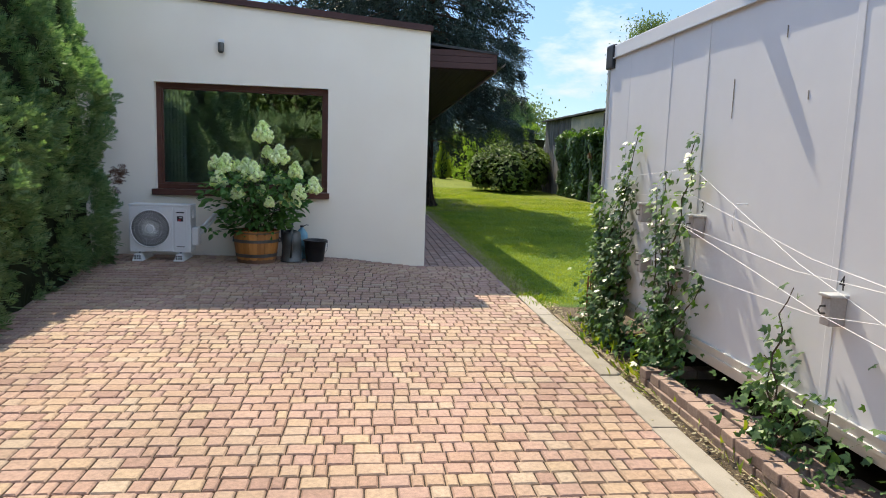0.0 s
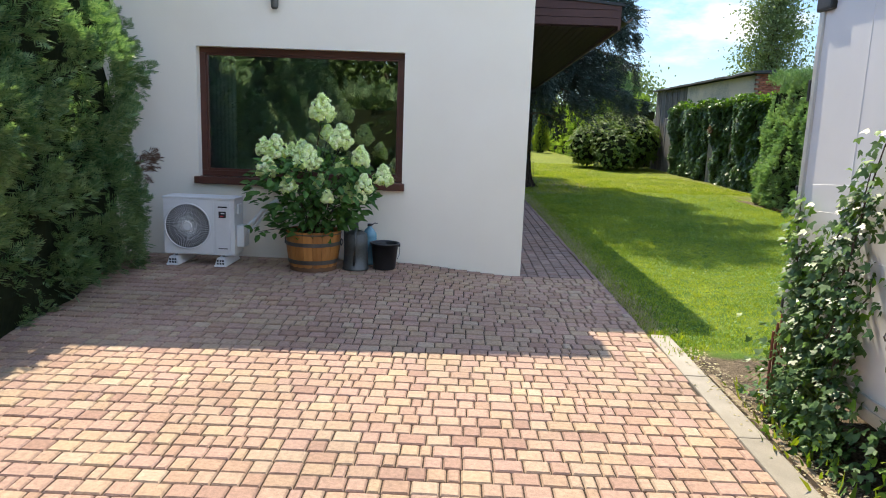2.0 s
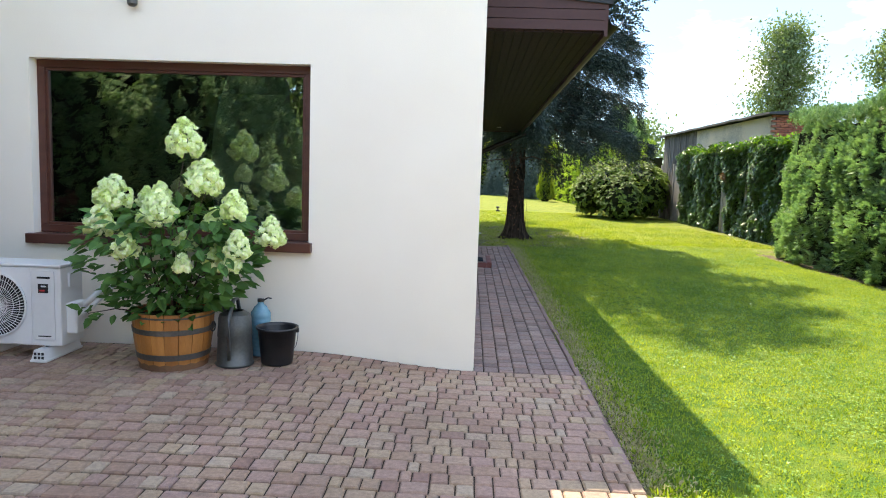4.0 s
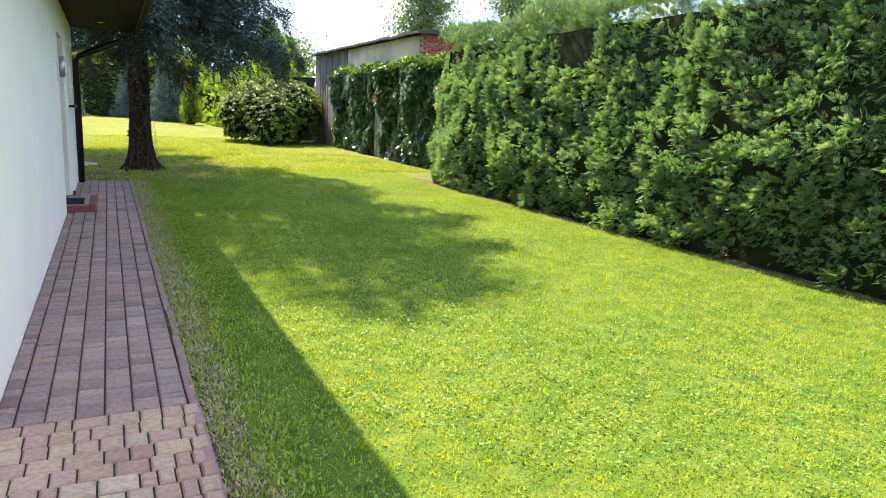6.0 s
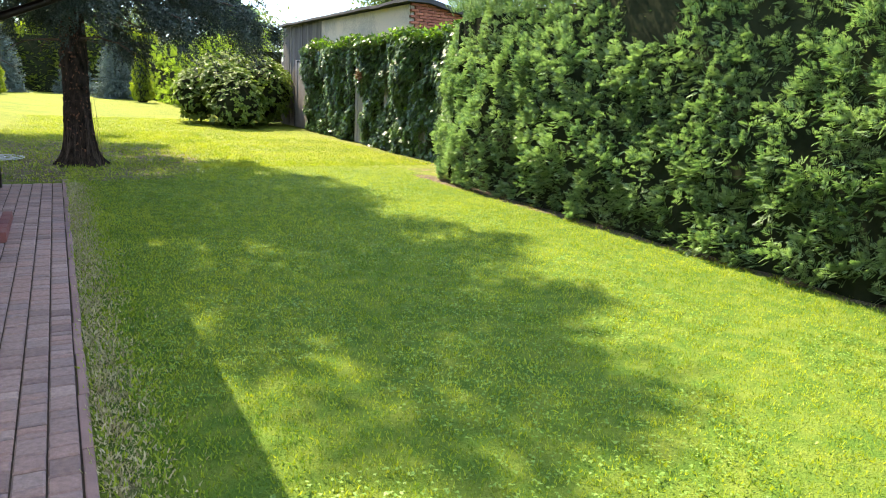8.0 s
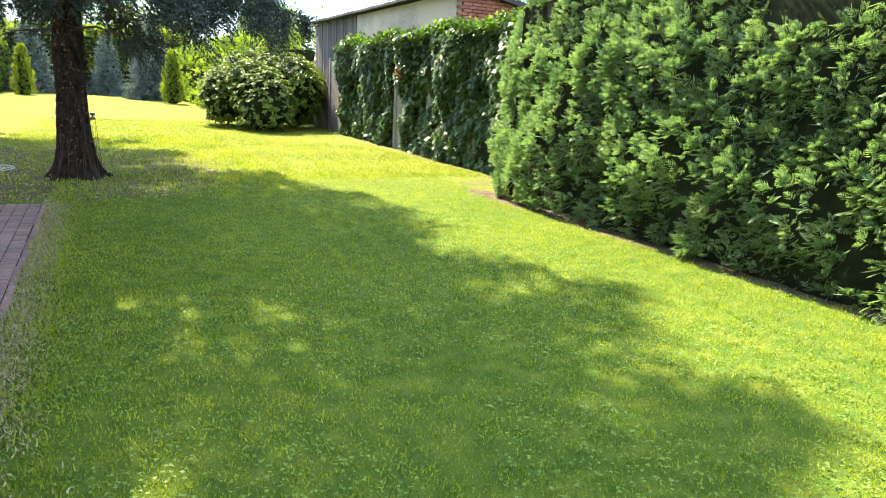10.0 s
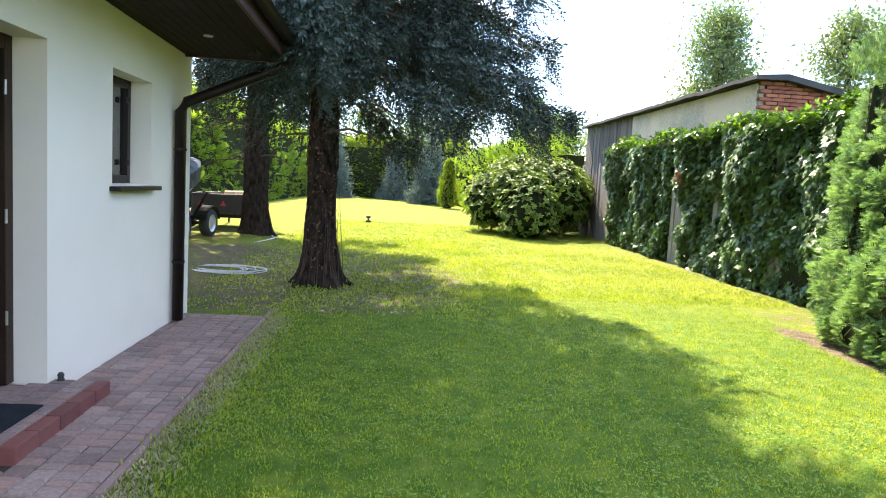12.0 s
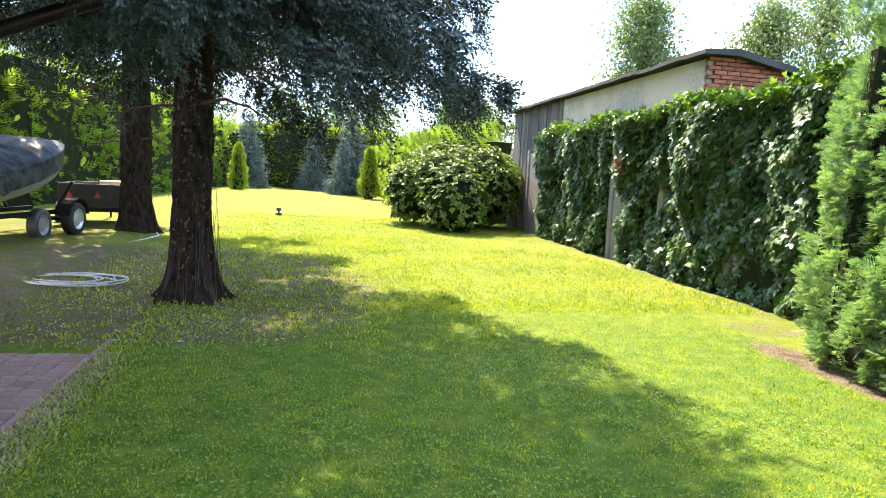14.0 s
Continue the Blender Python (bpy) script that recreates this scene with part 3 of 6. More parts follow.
    spot = thing("soffit_spotlight", "small round recessed spotlight in the brown soffit", "spotlight", (0.5, 9.7, zs(9.7) - 0.004))
    part("rim", lathe([(0.030, 0.0), (0.032, -0.006), (0.042, -0.006), (0.045, 0.004)], 20), lamp_metal, spot)
    part("lens", lathe([(0.0005, -0.001), (0.03, -0.001)], 20), ac_white, spot)

    # big front window
    win = thing("window_1", "large brown wooden picture window with a fixed pane", "window", kind="structure")
    fw = 0.065
    y0, y1 = 0.10, 0.17
    for nm, b in (("frame_top", (W_L, y0, W_T - fw, W_R, y1, W_T)), ("frame_bottom", (W_L, y0, W_B + 0.05, W_R, y1, W_B + 0.05 + fw)),
                  ("frame_left", (W_L, y0, W_B + 0.05 + fw, W_L + fw, y1, W_T - fw)), ("frame_right", (W_R - fw, y0, W_B + 0.05 + fw, W_R, y1, W_T - fw))):
        part("window_frame", box(*b, bevel=0.006), brown_wood, win)
    for nm, b in (("a", (W_L + fw, 0.115, W_T - fw - 0.024, W_R - fw, 0.16, W_T - fw)), ("b", (W_L + fw, 0.115, W_B + 0.05 + fw, W_R - fw, 0.16, W_B + 0.074 + fw)),
                  ("c", (W_L + fw, 0.115, W_B + 0.074 + fw, W_L + fw + 0.024, 0.16, W_T - fw - 0.024)), ("d", (W_R - fw - 0.024, 0.115, W_B + 0.074 + fw, W_R - fw, 0.16, W_T - fw - 0.024))):
        part("sash_bead", box(*b, bevel=0.004), brown_wood, win)
    pane = part("pane", box(W_L + fw, 0.136, W_B + 0.05 + fw, W_R - fw, 0.140, W_T - fw), glass, win)
    pane.visible_shadow = False
    part("window_sill", box(W_L - 0.04, -0.06, W_B - 0.035, W_R + 0.03, 0.10, W_B + 0.048, bevel=0.008), brown_wood, win)
    # the dim room behind it
    room = material("dim_room_paint", (0.42, 0.46, 0.50), (0.52, 0.56, 0.60), 0.9, 2, 40, 0.05)
    tagged(part("floor", box(-5.2, 0.33, 0.0, -0.46, 4.6, 0.05), material("room_floor", (0.09, 0.06, 0.04), (0.15, 0.1, 0.07), 0.6, 3, 40, 0.1)), "dark wooden floor of the room", "floor", kind="structure")
    tagged(part("ceiling", box(-5.2, 0.33, 2.75, -0.46, 4.6, 2.80), room), "dim ceiling of the room", "ceiling", kind="structure")
    tagged(part("wall_room_back", box(-5.2, 4.6, 0.0, -0.46, 4.7, 2.8), room), "dim back wall of the room", "wall", kind="structure")
    tagged(part("wall_room_side", box(-5.3, 0.33, 0.0, -5.2, 4.7, 2.8), room), "dim side wall of the room", "wall", kind="structure")
    cur = thing("curtain", "pale grey curtain gathered beside the window", "curtain")
    bm = bmesh.new()
    rows = [[bm.verts.new((W_L + 0.06 + 0.30 * s, 0.26 + 0.03 * math.sin(s * 40), z)) for s in np.linspace(0, 1, 40)] for z in (0.4, 2.6)]
    for k in range(39):
        bm.faces.new((rows[0][k], rows[0][k + 1], rows[1][k + 1], rows[1][k]))
    bmesh.ops.solidify(bm, geom=bm.faces[:], thickness=0.004)
    part("cloth", bm, material("curtain_cloth", (0.70, 0.72, 0.74), (0.80, 0.82, 0.84), 0.9, 6, 90, 0.1), cur, smooth=True)

    # small recessed window
    w2 = thing("window_2", "small dark brown window in a deep cream reveal", "window", kind="structure")
    x0 = -0.25
    for b in ((x0, N0, NB, x0 + 0.07, N0 + 0.07, NT), (x0, N1 - 0.07, NB, x0 + 0.07, N1, NT), (x0, N0 + 0.07, NT - 0.07, x0 + 0.07, N1 - 0.07, NT), (x0, N0 + 0.07, NB, x0 + 0.07, N1 - 0.07, NB + 0.07)):
        part("window_frame", box(*b, bevel=0.005), pipe_brown, w2)
    part("pane", box(x0 + 0.03, N0 + 0.07, NB + 0.07, x0 + 0.036, N1 - 0.07, NT - 0.07), glass, w2).visible_shadow = False
    part("backing", box(-0.44, N0, NB, -0.40, N1, NT), room, w2)
    for z in (NB + 0.16, NT - 0.2):
        part("hinge", box(x0 + 0.07, N1 - 0.11, z, x0 + 0.10, N1 - 0.08, z + 0.05, bevel=0.004), black_plastic, w2)
    part("window_sill", box(-0.18, N0 - 0.05, NB - 0.05, 0.09, N1 + 0.05, NB - 0.012, bevel=0.006), pipe_brown, w2)

    # door in its recess
    d = thing("door_1", "dark brown wooden front door set back in the wall", "door", kind="structure")
    dx = -0.30
    for k in range(5):
        a = D0 + 0.10 + k * 0.184
        part("door_board", box(dx, a, 0.10, dx + 0.06, a + 0.18, DT - 0.10, bevel=0.006), door_wood, d)
    part("door_jamb", box(dx, D0, 0.10, dx + 0.09, D0 + 0.09, DT, bevel=0.005), door_wood, d)
    part("door_jamb", box(dx, D1 - 0.09, 0.10, dx + 0.09, D1, DT, bevel=0.005), door_wood, d)
    part("door_head", box(dx, D0 + 0.09, DT - 0.09, dx + 0.09, D1 - 0.09, DT, bevel=0.005), door_wood, d)
    part("door_handle", tube([(dx + 0.06, D0 + 0.2, 0.75), (dx + 0.11, D0 + 0.2, 0.77), (dx + 0.11, D0 + 0.2, 1.70), (dx + 0.06, D0 + 0.2, 1.72)], 0.014, 10), black_plastic, d, smooth=True)
    for z in (0.5, 1.15, 1.95):
        part("hinge", tube([(dx + 0.10, D1 - 0.1, z), (dx + 0.10, D1 - 0.1, z + 0.09)], 0.009, 8), lamp_metal, d)


build_house()


def build_step():
    st = thing("doorstep", "low paved doorstep edged with red painted bricks", "step", kind="structure")
    part("bed", box(-0.40, 6.82, -0.05, 0.26, 7.85, 0.078), dirt, st)
    part("edge_bed", box(0.005, 6.83, -0.05, 0.30, 7.99, 0.06), dirt, st)
    edge = []
    for k in range(5):
        y = 6.805 + 0.238 * k
        edge.append((0.265, y, 0.355, y + 0.232))
    edge += [(0.004, 6.735, 0.262, 6.80)]
    for x0, y0, x1, y1 in edge:
        part("brick", box(x0, y0, -0.03, x1, y1, 0.088 if x0 > 0.1 else 0.085, bevel=0.008), step_red, st)
    for i in range(5):
        y = 6.83
        while y < 7.95:
            w = random.choice((0.10, 0.13, 0.16))
            w = min(w, 7.98 - y)
            x = 0.005 + 0.128 * i - 0.38
            if w > 0.04 and (x > 0.0 - 0.12 or y + w < 7.86) and x + 0.124 < 0.264:
                part("paver", box(x, y, 0.05, x + 0.124, y + w - 0.005, 0.095 + random.uniform(-0.002, 0.002), bevel=0.006), path_paver, st)
            y += w
    m = thing("door_mat", "dark flat rubber-backed door mat on the step", "mat")
    part("mat", box(-0.20, 6.84, 0.100, 0.20, 7.40, 0.112, bevel=0.004), mat_dark, m)
    s = thing("doorstop", "small black knob standing at the wall corner", "doorstop", (0.05, 7.94, 0.06))
    part("knob", lathe([(0.0, 0.0), (0.035, 0.0), (0.03, 0.03), (0.018, 0.055), (0.022, 0.075), (0.012, 0.09), (0, 0.092)], 16), black_plastic, s, smooth=True)
    l = thing("wall_lamp", "slim brushed steel up-and-down wall lamp", "wall lamp", (0.0, 6.46, 1.83))
    part("back_plate", box(0.0, -0.03, -0.13, 0.02, 0.05, 0.10, bevel=0.004), lamp_metal, l)
    part("tube", tube([(0.055, 0.03, -0.08), (0.055, 0.03, 0.17)], 0.032, 16), lamp_metal, l, smooth=True)
    part("tube", tube([(0.055, 0.10, -0.08), (0.055, 0.10, 0.17)], 0.030, 16), lamp_metal, l, smooth=True)
    o = thing("bulkhead_lamp", "small dark wall lamp with a glass cap", "wall lamp", (-2.88, 0.0, 3.0))
    o.scale = (0.72, 0.72, 0.72)
    part("bracket", box(-0.05, -0.05, 0.06, 0.05, 0.0, 0.13, bevel=0.006), ac_white, o)
    part("body", lathe([(0.0, -0.13), (0.03, -0.125), (0.055, -0.10), (0.06, 0.02), (0.055, 0.05), (0.06, 0.06), (0.0, 0.065)], 20), iron, o, "dark grille cap").location = (0, -0.075, 0)


build_step()


# ---- paving ----
def paver_mesh(name, lx, ly, h, mats, worn=0.008):
    bm = box(-lx / 2, -ly / 2, -h, lx / 2, ly / 2, 0.0)
    top = [e for e in bm.edges if all(v.co.z > -1e-4 for v in e.verts)]
    bmesh.ops.bevel(bm, geom=top, offset=worn, segments=1, affect="EDGES")
    me = bpy.data.meshes.new(name)
    bm.to_mesh(me)
    bm.free()
    me.materials.append(mats)
    return me


def courses(length, start):
    out, a = [], start
    while a < length:
        w = random.choice((0.068, 0.10, 0.10, 0.138, 0.138, 0.155))
        out.append((a, min(w, length - a)))
        a += w
    return [(p, w) for p, w in out if w > 0.035]


def lay(name, label, rects, near, mats, rest_mat):
    """Pavers (x, y, lx, ly): those in the near stretch as pieces, the rest as one mesh."""
    field = thing(name, label, "paving", kind="structure")
    cache, vs, fs, o = {}, [], [], 0
    for x, y, lx, ly in rects:
        z = float(rise(x, y)) + random.uniform(-0.003, 0.003)
        tilt = (random.gauss(0, 0.008), random.gauss(0, 0.008))
        key = (round(lx, 3), round(ly, 3))
        if key not in cache:
            cache[key] = paver_mesh("paver", lx - 0.008, ly - 0.008, 0.05, mats)
        me = cache[key]
        if near(x, y):
            ob = new("paver", me)
            ob.parent = field
            ob.location, ob.rotation_euler = (x, y, z), (tilt[0], tilt[1], random.gauss(0, 0.006))
        else:
            v = np.array([q.co for q in me.vertices])
            v[:, 2] += v[:, 0] * tilt[0] + v[:, 1] * tilt[1] + z
            v[:, 0] += x
            v[:, 1] += y
            vs.append(v)
            for p in me.polygons:
                c = [k + o for k in p.vertices]
                fs.append(c)
            o += len(v)
    me = bpy.data.meshes.new("pavers_beyond")
    me.from_pydata(np.concatenate(vs).tolist(), [], fs)
    me.materials.append(rest_mat)
    ob = new("pavers_beyond", me)
    ob.parent = field
    ob["kind"] = "stuff"
    return field


def build_bed():
    """Sand that fills the joints to just under the stones' edges."""
    xs, ys = np.arange(-5.2, 0.91, 0.15), np.concatenate([np.arange(-13.0, 0.0, 0.15), [-0.01]])
    gx, gy = np.meshgrid(xs, ys)
    v = np.stack([gx, gy, rise(gx, gy) - 0.013], -1).reshape(-1, 3)
    w, h = len(xs), len(ys)
    i = (np.arange(h - 1)[:, None] * w + np.arange(w - 1)[None]).ravel()
    ob = new("paving_sand", mesh_from("paving_sand", v, np.stack([i, i + 1, i + w + 1, i + w], -1), joint_sand))
    tagged(ob, "dark sand filling the joints of the paving", "sand", kind="structure")
    tagged(part("path_sand", box(0.004, 0.0, -0.04, 0.86, 10.85, -0.013), joint_sand), "dark sand filling the joints of the path", "sand", kind="structure")


def build_paving():
    build_bed()
    rects = []
    r = 0
    y = -0.05
    while y > -13.0:
        row_y = y - 0.0635
        for a, w in courses(0.905, -5.2 - random.uniform(0, 0.1)):
            rects.append((a + w / 2, row_y, w, 0.127))
        y -= 0.127
        r += 1
    lay("forecourt_paving", "weathered red and ochre clay block paving", rects, lambda x, y: -1.75 < x < 0.1 and -7.9 < y < -6.25, paver_red, paver_rest)
    rects = []
    for i in range(7):
        x = 0.855 - 0.128 * (i + 0.5)
        for a, w in courses(10.85, -0.045):
            if x < 0.36 and 6.70 < a + w / 2 < 8.02:
                continue
            lx = 0.128 if i < 6 else 0.087
            rects.append((x if i < 6 else 0.043, a + w / 2, lx, w))
    lay("garden_path", "narrow plum-grey block path along the house wall", rects, lambda x, y: 0.1 < y < 5.2, path_paver, path_rest)
    edge = thing("path_border", "thin red concrete edging along the lawn", "edging", kind="structure")
    me = bpy.data.meshes.new("edging_stone")
    bm = box(-0.024, -0.298, -0.12, 0.024, 0.298, 0.0, bevel=0.008)
    bm.to_mesh(me)
    bm.free()
    me.materials.append(border_red)
    for k in range(22):
        ob = new("edging_stone", me)
        ob.parent = edge
        ob.location, ob.rotation_euler = (0.885 + random.gauss(0, 0.004), -1.6 + 0.6 * k, -0.001), (0, 0, random.gauss(0, 0.006))
    kerb = thing("concrete_kerb", "pale worn concrete kerb beside the paving", "kerb", kind="structure")
    me = bpy.data.meshes.new("kerb_stone")
    bm = box(-0.082, -0.495, -0.2, 0.082, 0.495, 0.0, bevel=0.012)
    bm.to_mesh(me)
    bm.free()
    me.materials.append(concrete)
    for k in range(11):
        ob = new("kerb_stone", me)
        ob.parent = kerb
        ob.location, ob.rotation_euler = (0.985 - 0.02 * k + 0.006 * math.sin(k), -2.75 - 1.0 * k, 0.010 + random.gauss(0, 0.002)), (0, 0, -0.02 + random.gauss(0, 0.006))


# ---- foliage things ----
def hedge(name, label, path, height, depth, density, size, mats, top_density=1.0, face_sides=(1,), seed=1, lump=0.18, lean=0.16):
    """A clipped hedge along a line of points; face_sides: 1 grows on the side to the right of the line, -1 on the other."""
    h = thing(name, label, "hedge", kind="stuff")
    pts = np.array(path, float)
    seg = np.linalg.norm(np.diff(pts, axis=0), axis=1)
    total = seg.sum()
    cum = np.concatenate([[0], np.cumsum(seg)])

    def at(s):
        k = np.clip(np.searchsorted(cum, s, side="right") - 1, 0, len(seg) - 1)
        f = (s - cum[k]) / seg[k]
        p = pts[k] + (pts[k + 1] - pts[k]) * f[:, None]
        d = (pts[k + 1] - pts[k]) / seg[k][:, None]
        return p, np.stack([d[:, 1], -d[:, 0]], -1)

    layers = []
    for side in face_sides:
        bunch = 9
        m = int(total * height * density / bunch)
        cs, cz = rng.uniform(0, total, m), rng.uniform(0.0, 1.0, m) ** 0.9 * height
        p, nr = at(cs)
        q = np.concatenate([p, cz[:, None]], 1)
        swell = bumpy(q, 1.1, seed) * lump + bumpy(q, 3.7, seed + 9) * lump * 0.55 - lean * ramp(cz, height * (0.75 if lean < 0.2 else 0.4), height) - 0.04 * ramp(-cz, -0.4, 0.0)
        swell -= np.abs(rng.normal(0, size * 0.55, m))
        n = m * bunch
        who = np.repeat(np.arange(m), bunch)
        nr = nr[who] * side
        along = np.stack([nr[:, 1], -nr[:, 0]], 1)
        a, r = rng.uniform(0, 2 * np.pi, n), np.sqrt(rng.uniform(0.03, 1, n)) * size * 0.70
        q = q[who]
        q[:, :2] += nr * (swell[who] + size * 0.25 - r * 0.6 - size * 0.9)[:, None] + along * (r * np.cos(a))[:, None]
        q[:, 2] = np.maximum(q[:, 2] + r * np.sin(a), 0.03)
        tilt = (rng.normal(0.28, 0.2, m) + 0.35 * ramp(cz, height * 0.6, height))[who]
        axis = np.concatenate([nr * 0.85 + along * (np.cos(a) * r / size * 0.95)[:, None], (np.sin(a) * r / size * 0.75 + tilt)[:, None]], 1) + rng.normal(size=(n, 3)) * 0.2
        layers.append((q, axis, np.concatenate([nr * 0.4, np.zeros((n, 1))], 1) + np.array(SUN) * 0.9))
    n = int(total * depth * density * top_density)
    s = rng.uniform(0, total, n)
    p, nr = at(s)
    sd = face_sides[0]
    back = rng.uniform(lean - 0.21, depth, n)
    q = np.concatenate([p - nr * sd * back[:, None], np.full((n, 1), height)], 1)
    q[:, 2] += bumpy(q, 0.8, seed + 4) * lump * 1.2 + rng.normal(0, 0.05, n) - 0.1 * ramp(-back, -0.2, 0.0)
    axis = np.stack([nr[:, 0] * sd * 0.2, nr[:, 1] * sd * 0.2, np.full(n, 1.0)], 1) + rng.normal(size=(n, 3)) * 0.4
    layers.append((q, axis, np.concatenate([nr, np.zeros((n, 1))], 1)))
    pos, ax, fc = (np.concatenate(z) for z in zip(*layers))
    v, f = scatter(FROND, pos, ax, size * rng.uniform(0.6, 1.35, len(pos)), face=fc)
    part("foliage", mesh_from("foliage", v, f, mats), None, h)
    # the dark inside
    # a solid near-black core: the hedge's inner shade, put into colour
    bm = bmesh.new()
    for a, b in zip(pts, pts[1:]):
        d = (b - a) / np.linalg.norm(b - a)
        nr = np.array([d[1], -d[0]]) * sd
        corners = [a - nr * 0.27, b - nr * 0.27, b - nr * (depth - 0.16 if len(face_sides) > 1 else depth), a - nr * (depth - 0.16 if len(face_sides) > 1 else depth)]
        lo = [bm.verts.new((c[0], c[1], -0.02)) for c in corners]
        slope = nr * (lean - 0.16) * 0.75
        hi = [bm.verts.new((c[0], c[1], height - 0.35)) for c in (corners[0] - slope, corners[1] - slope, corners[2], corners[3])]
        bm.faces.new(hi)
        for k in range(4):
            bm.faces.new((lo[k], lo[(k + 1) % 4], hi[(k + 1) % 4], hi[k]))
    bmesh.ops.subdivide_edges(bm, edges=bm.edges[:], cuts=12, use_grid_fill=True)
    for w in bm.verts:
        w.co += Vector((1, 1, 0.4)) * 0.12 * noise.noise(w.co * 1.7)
    part("shade_core", bm, thuja_core, h)
    return h


def build_hedges():
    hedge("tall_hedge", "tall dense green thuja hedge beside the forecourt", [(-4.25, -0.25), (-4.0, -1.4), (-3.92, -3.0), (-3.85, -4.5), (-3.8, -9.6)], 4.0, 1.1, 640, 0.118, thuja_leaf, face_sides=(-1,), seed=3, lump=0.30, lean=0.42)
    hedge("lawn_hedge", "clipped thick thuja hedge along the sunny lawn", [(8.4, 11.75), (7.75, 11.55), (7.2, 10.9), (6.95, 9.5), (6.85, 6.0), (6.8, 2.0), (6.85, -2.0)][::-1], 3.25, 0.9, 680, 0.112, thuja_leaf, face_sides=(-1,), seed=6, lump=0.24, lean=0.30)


def build_lawn():
    n = 78000
    x, y = 0.93 + 6.3 * rng.uniform(0, 1, n) ** 1.2, rng.uniform(-3.2, 13.5, n)
    keep = (rng.uniform(0, 1, n) > soil_amount(x, y) * 1.15) & (rng.uniform(0, 1, n) < 1.25 - ramp(y, 4, 13) * 0.7)
    keep &= ~((x > 1.2) & (y < -2.6))
    x, y = x[keep], y[keep]
    pos = np.stack([x, y, np.full(len(x), -0.024)], 1)
    up = np.tile((0, 0, 1.0), (len(x), 1)) + rng.normal(size=(len(x), 3)) * 0.38
    tall = 1.0 + 0.5 * ramp(-np.abs(x - 1.05), -0.35, -0.05)
    v, f = scatter(TUFT, pos, up, rng.uniform(0.016, 0.036, len(x)) * tall)
    m = 14000
    x2, y2 = rng.uniform(0.9, 8.7, m), 13.0 + 17.0 * rng.uniform(0, 1, m) ** 1.3
    x2 = x2 - 4.0 * ramp(y2, 18, 22) * rng.uniform(0, 1, m)
    ok = (rng.uniform(0, 1, m) > soil_amount(x2, y2) * 1.2) & (x2 < 8.35)
    x2, y2 = x2[ok], y2[ok]
    v2, f2 = scatter(TUFT, np.stack([x2, y2, np.full(len(x2), -0.024)], 1), np.tile((0, 0, 1.0), (len(x2), 1)) + rng.normal(size=(len(x2), 3)) * 0.18, rng.uniform(0.035, 0.06, len(x2)))
    v, f, i = joined([(v, f), (v2, f2)])
    g = part("lawn_grass", mesh_from("lawn_grass", v, f, grass_blade), None)
    tagged(g, "short mown green grass blades of the lawn", "grass", kind="stuff")
    m = 30000
    x, y = rng.uniform(1.0, 6.0, m), rng.uniform(-2.5, 11, m)
    keep = (np.array([noise.noise(Vector((a * 0.8, b * 0.8, 3.0))) for a, b in zip(x, y)]) > -0.12) & (soil_amount(x, y) < 0.4)
    pos = np.stack([x, y, rng.uniform(0.0, 0.018, m)], 1)[keep]
    k = len(pos)
    v, f = scatter(IVY, pos, rng.normal(size=(k, 3)) * (1, 1, 0.2), rng.uniform(0.012, 0.024, k), face=np.tile((0, 0, 3.0), (k, 1)))
    tagged(part("clover", mesh_from("clover", v, f, clover), None), "patches of low clover leaves in the lawn", "clover", kind="stuff")
    m = 5600
    x, y = 0.925 + np.abs(rng.normal(0, 0.13, m)), rng.uniform(-2.2, 10.9, m)
    pos = np.stack([x, y, np.full(m, -0.02)], 1)
    v, f = scatter(TUFT, pos, np.tile((0, 0, 1.0), (m, 1)) + rng.normal(size=(m, 3)) * 0.7, rng.uniform(0.014, 0.042, m))
    tagged(part("dry_grass_edge", mesh_from("dry_grass_edge", v, f, dry_grass), None), "dry straw-coloured grass along the path edging", "grass", kind="stuff")


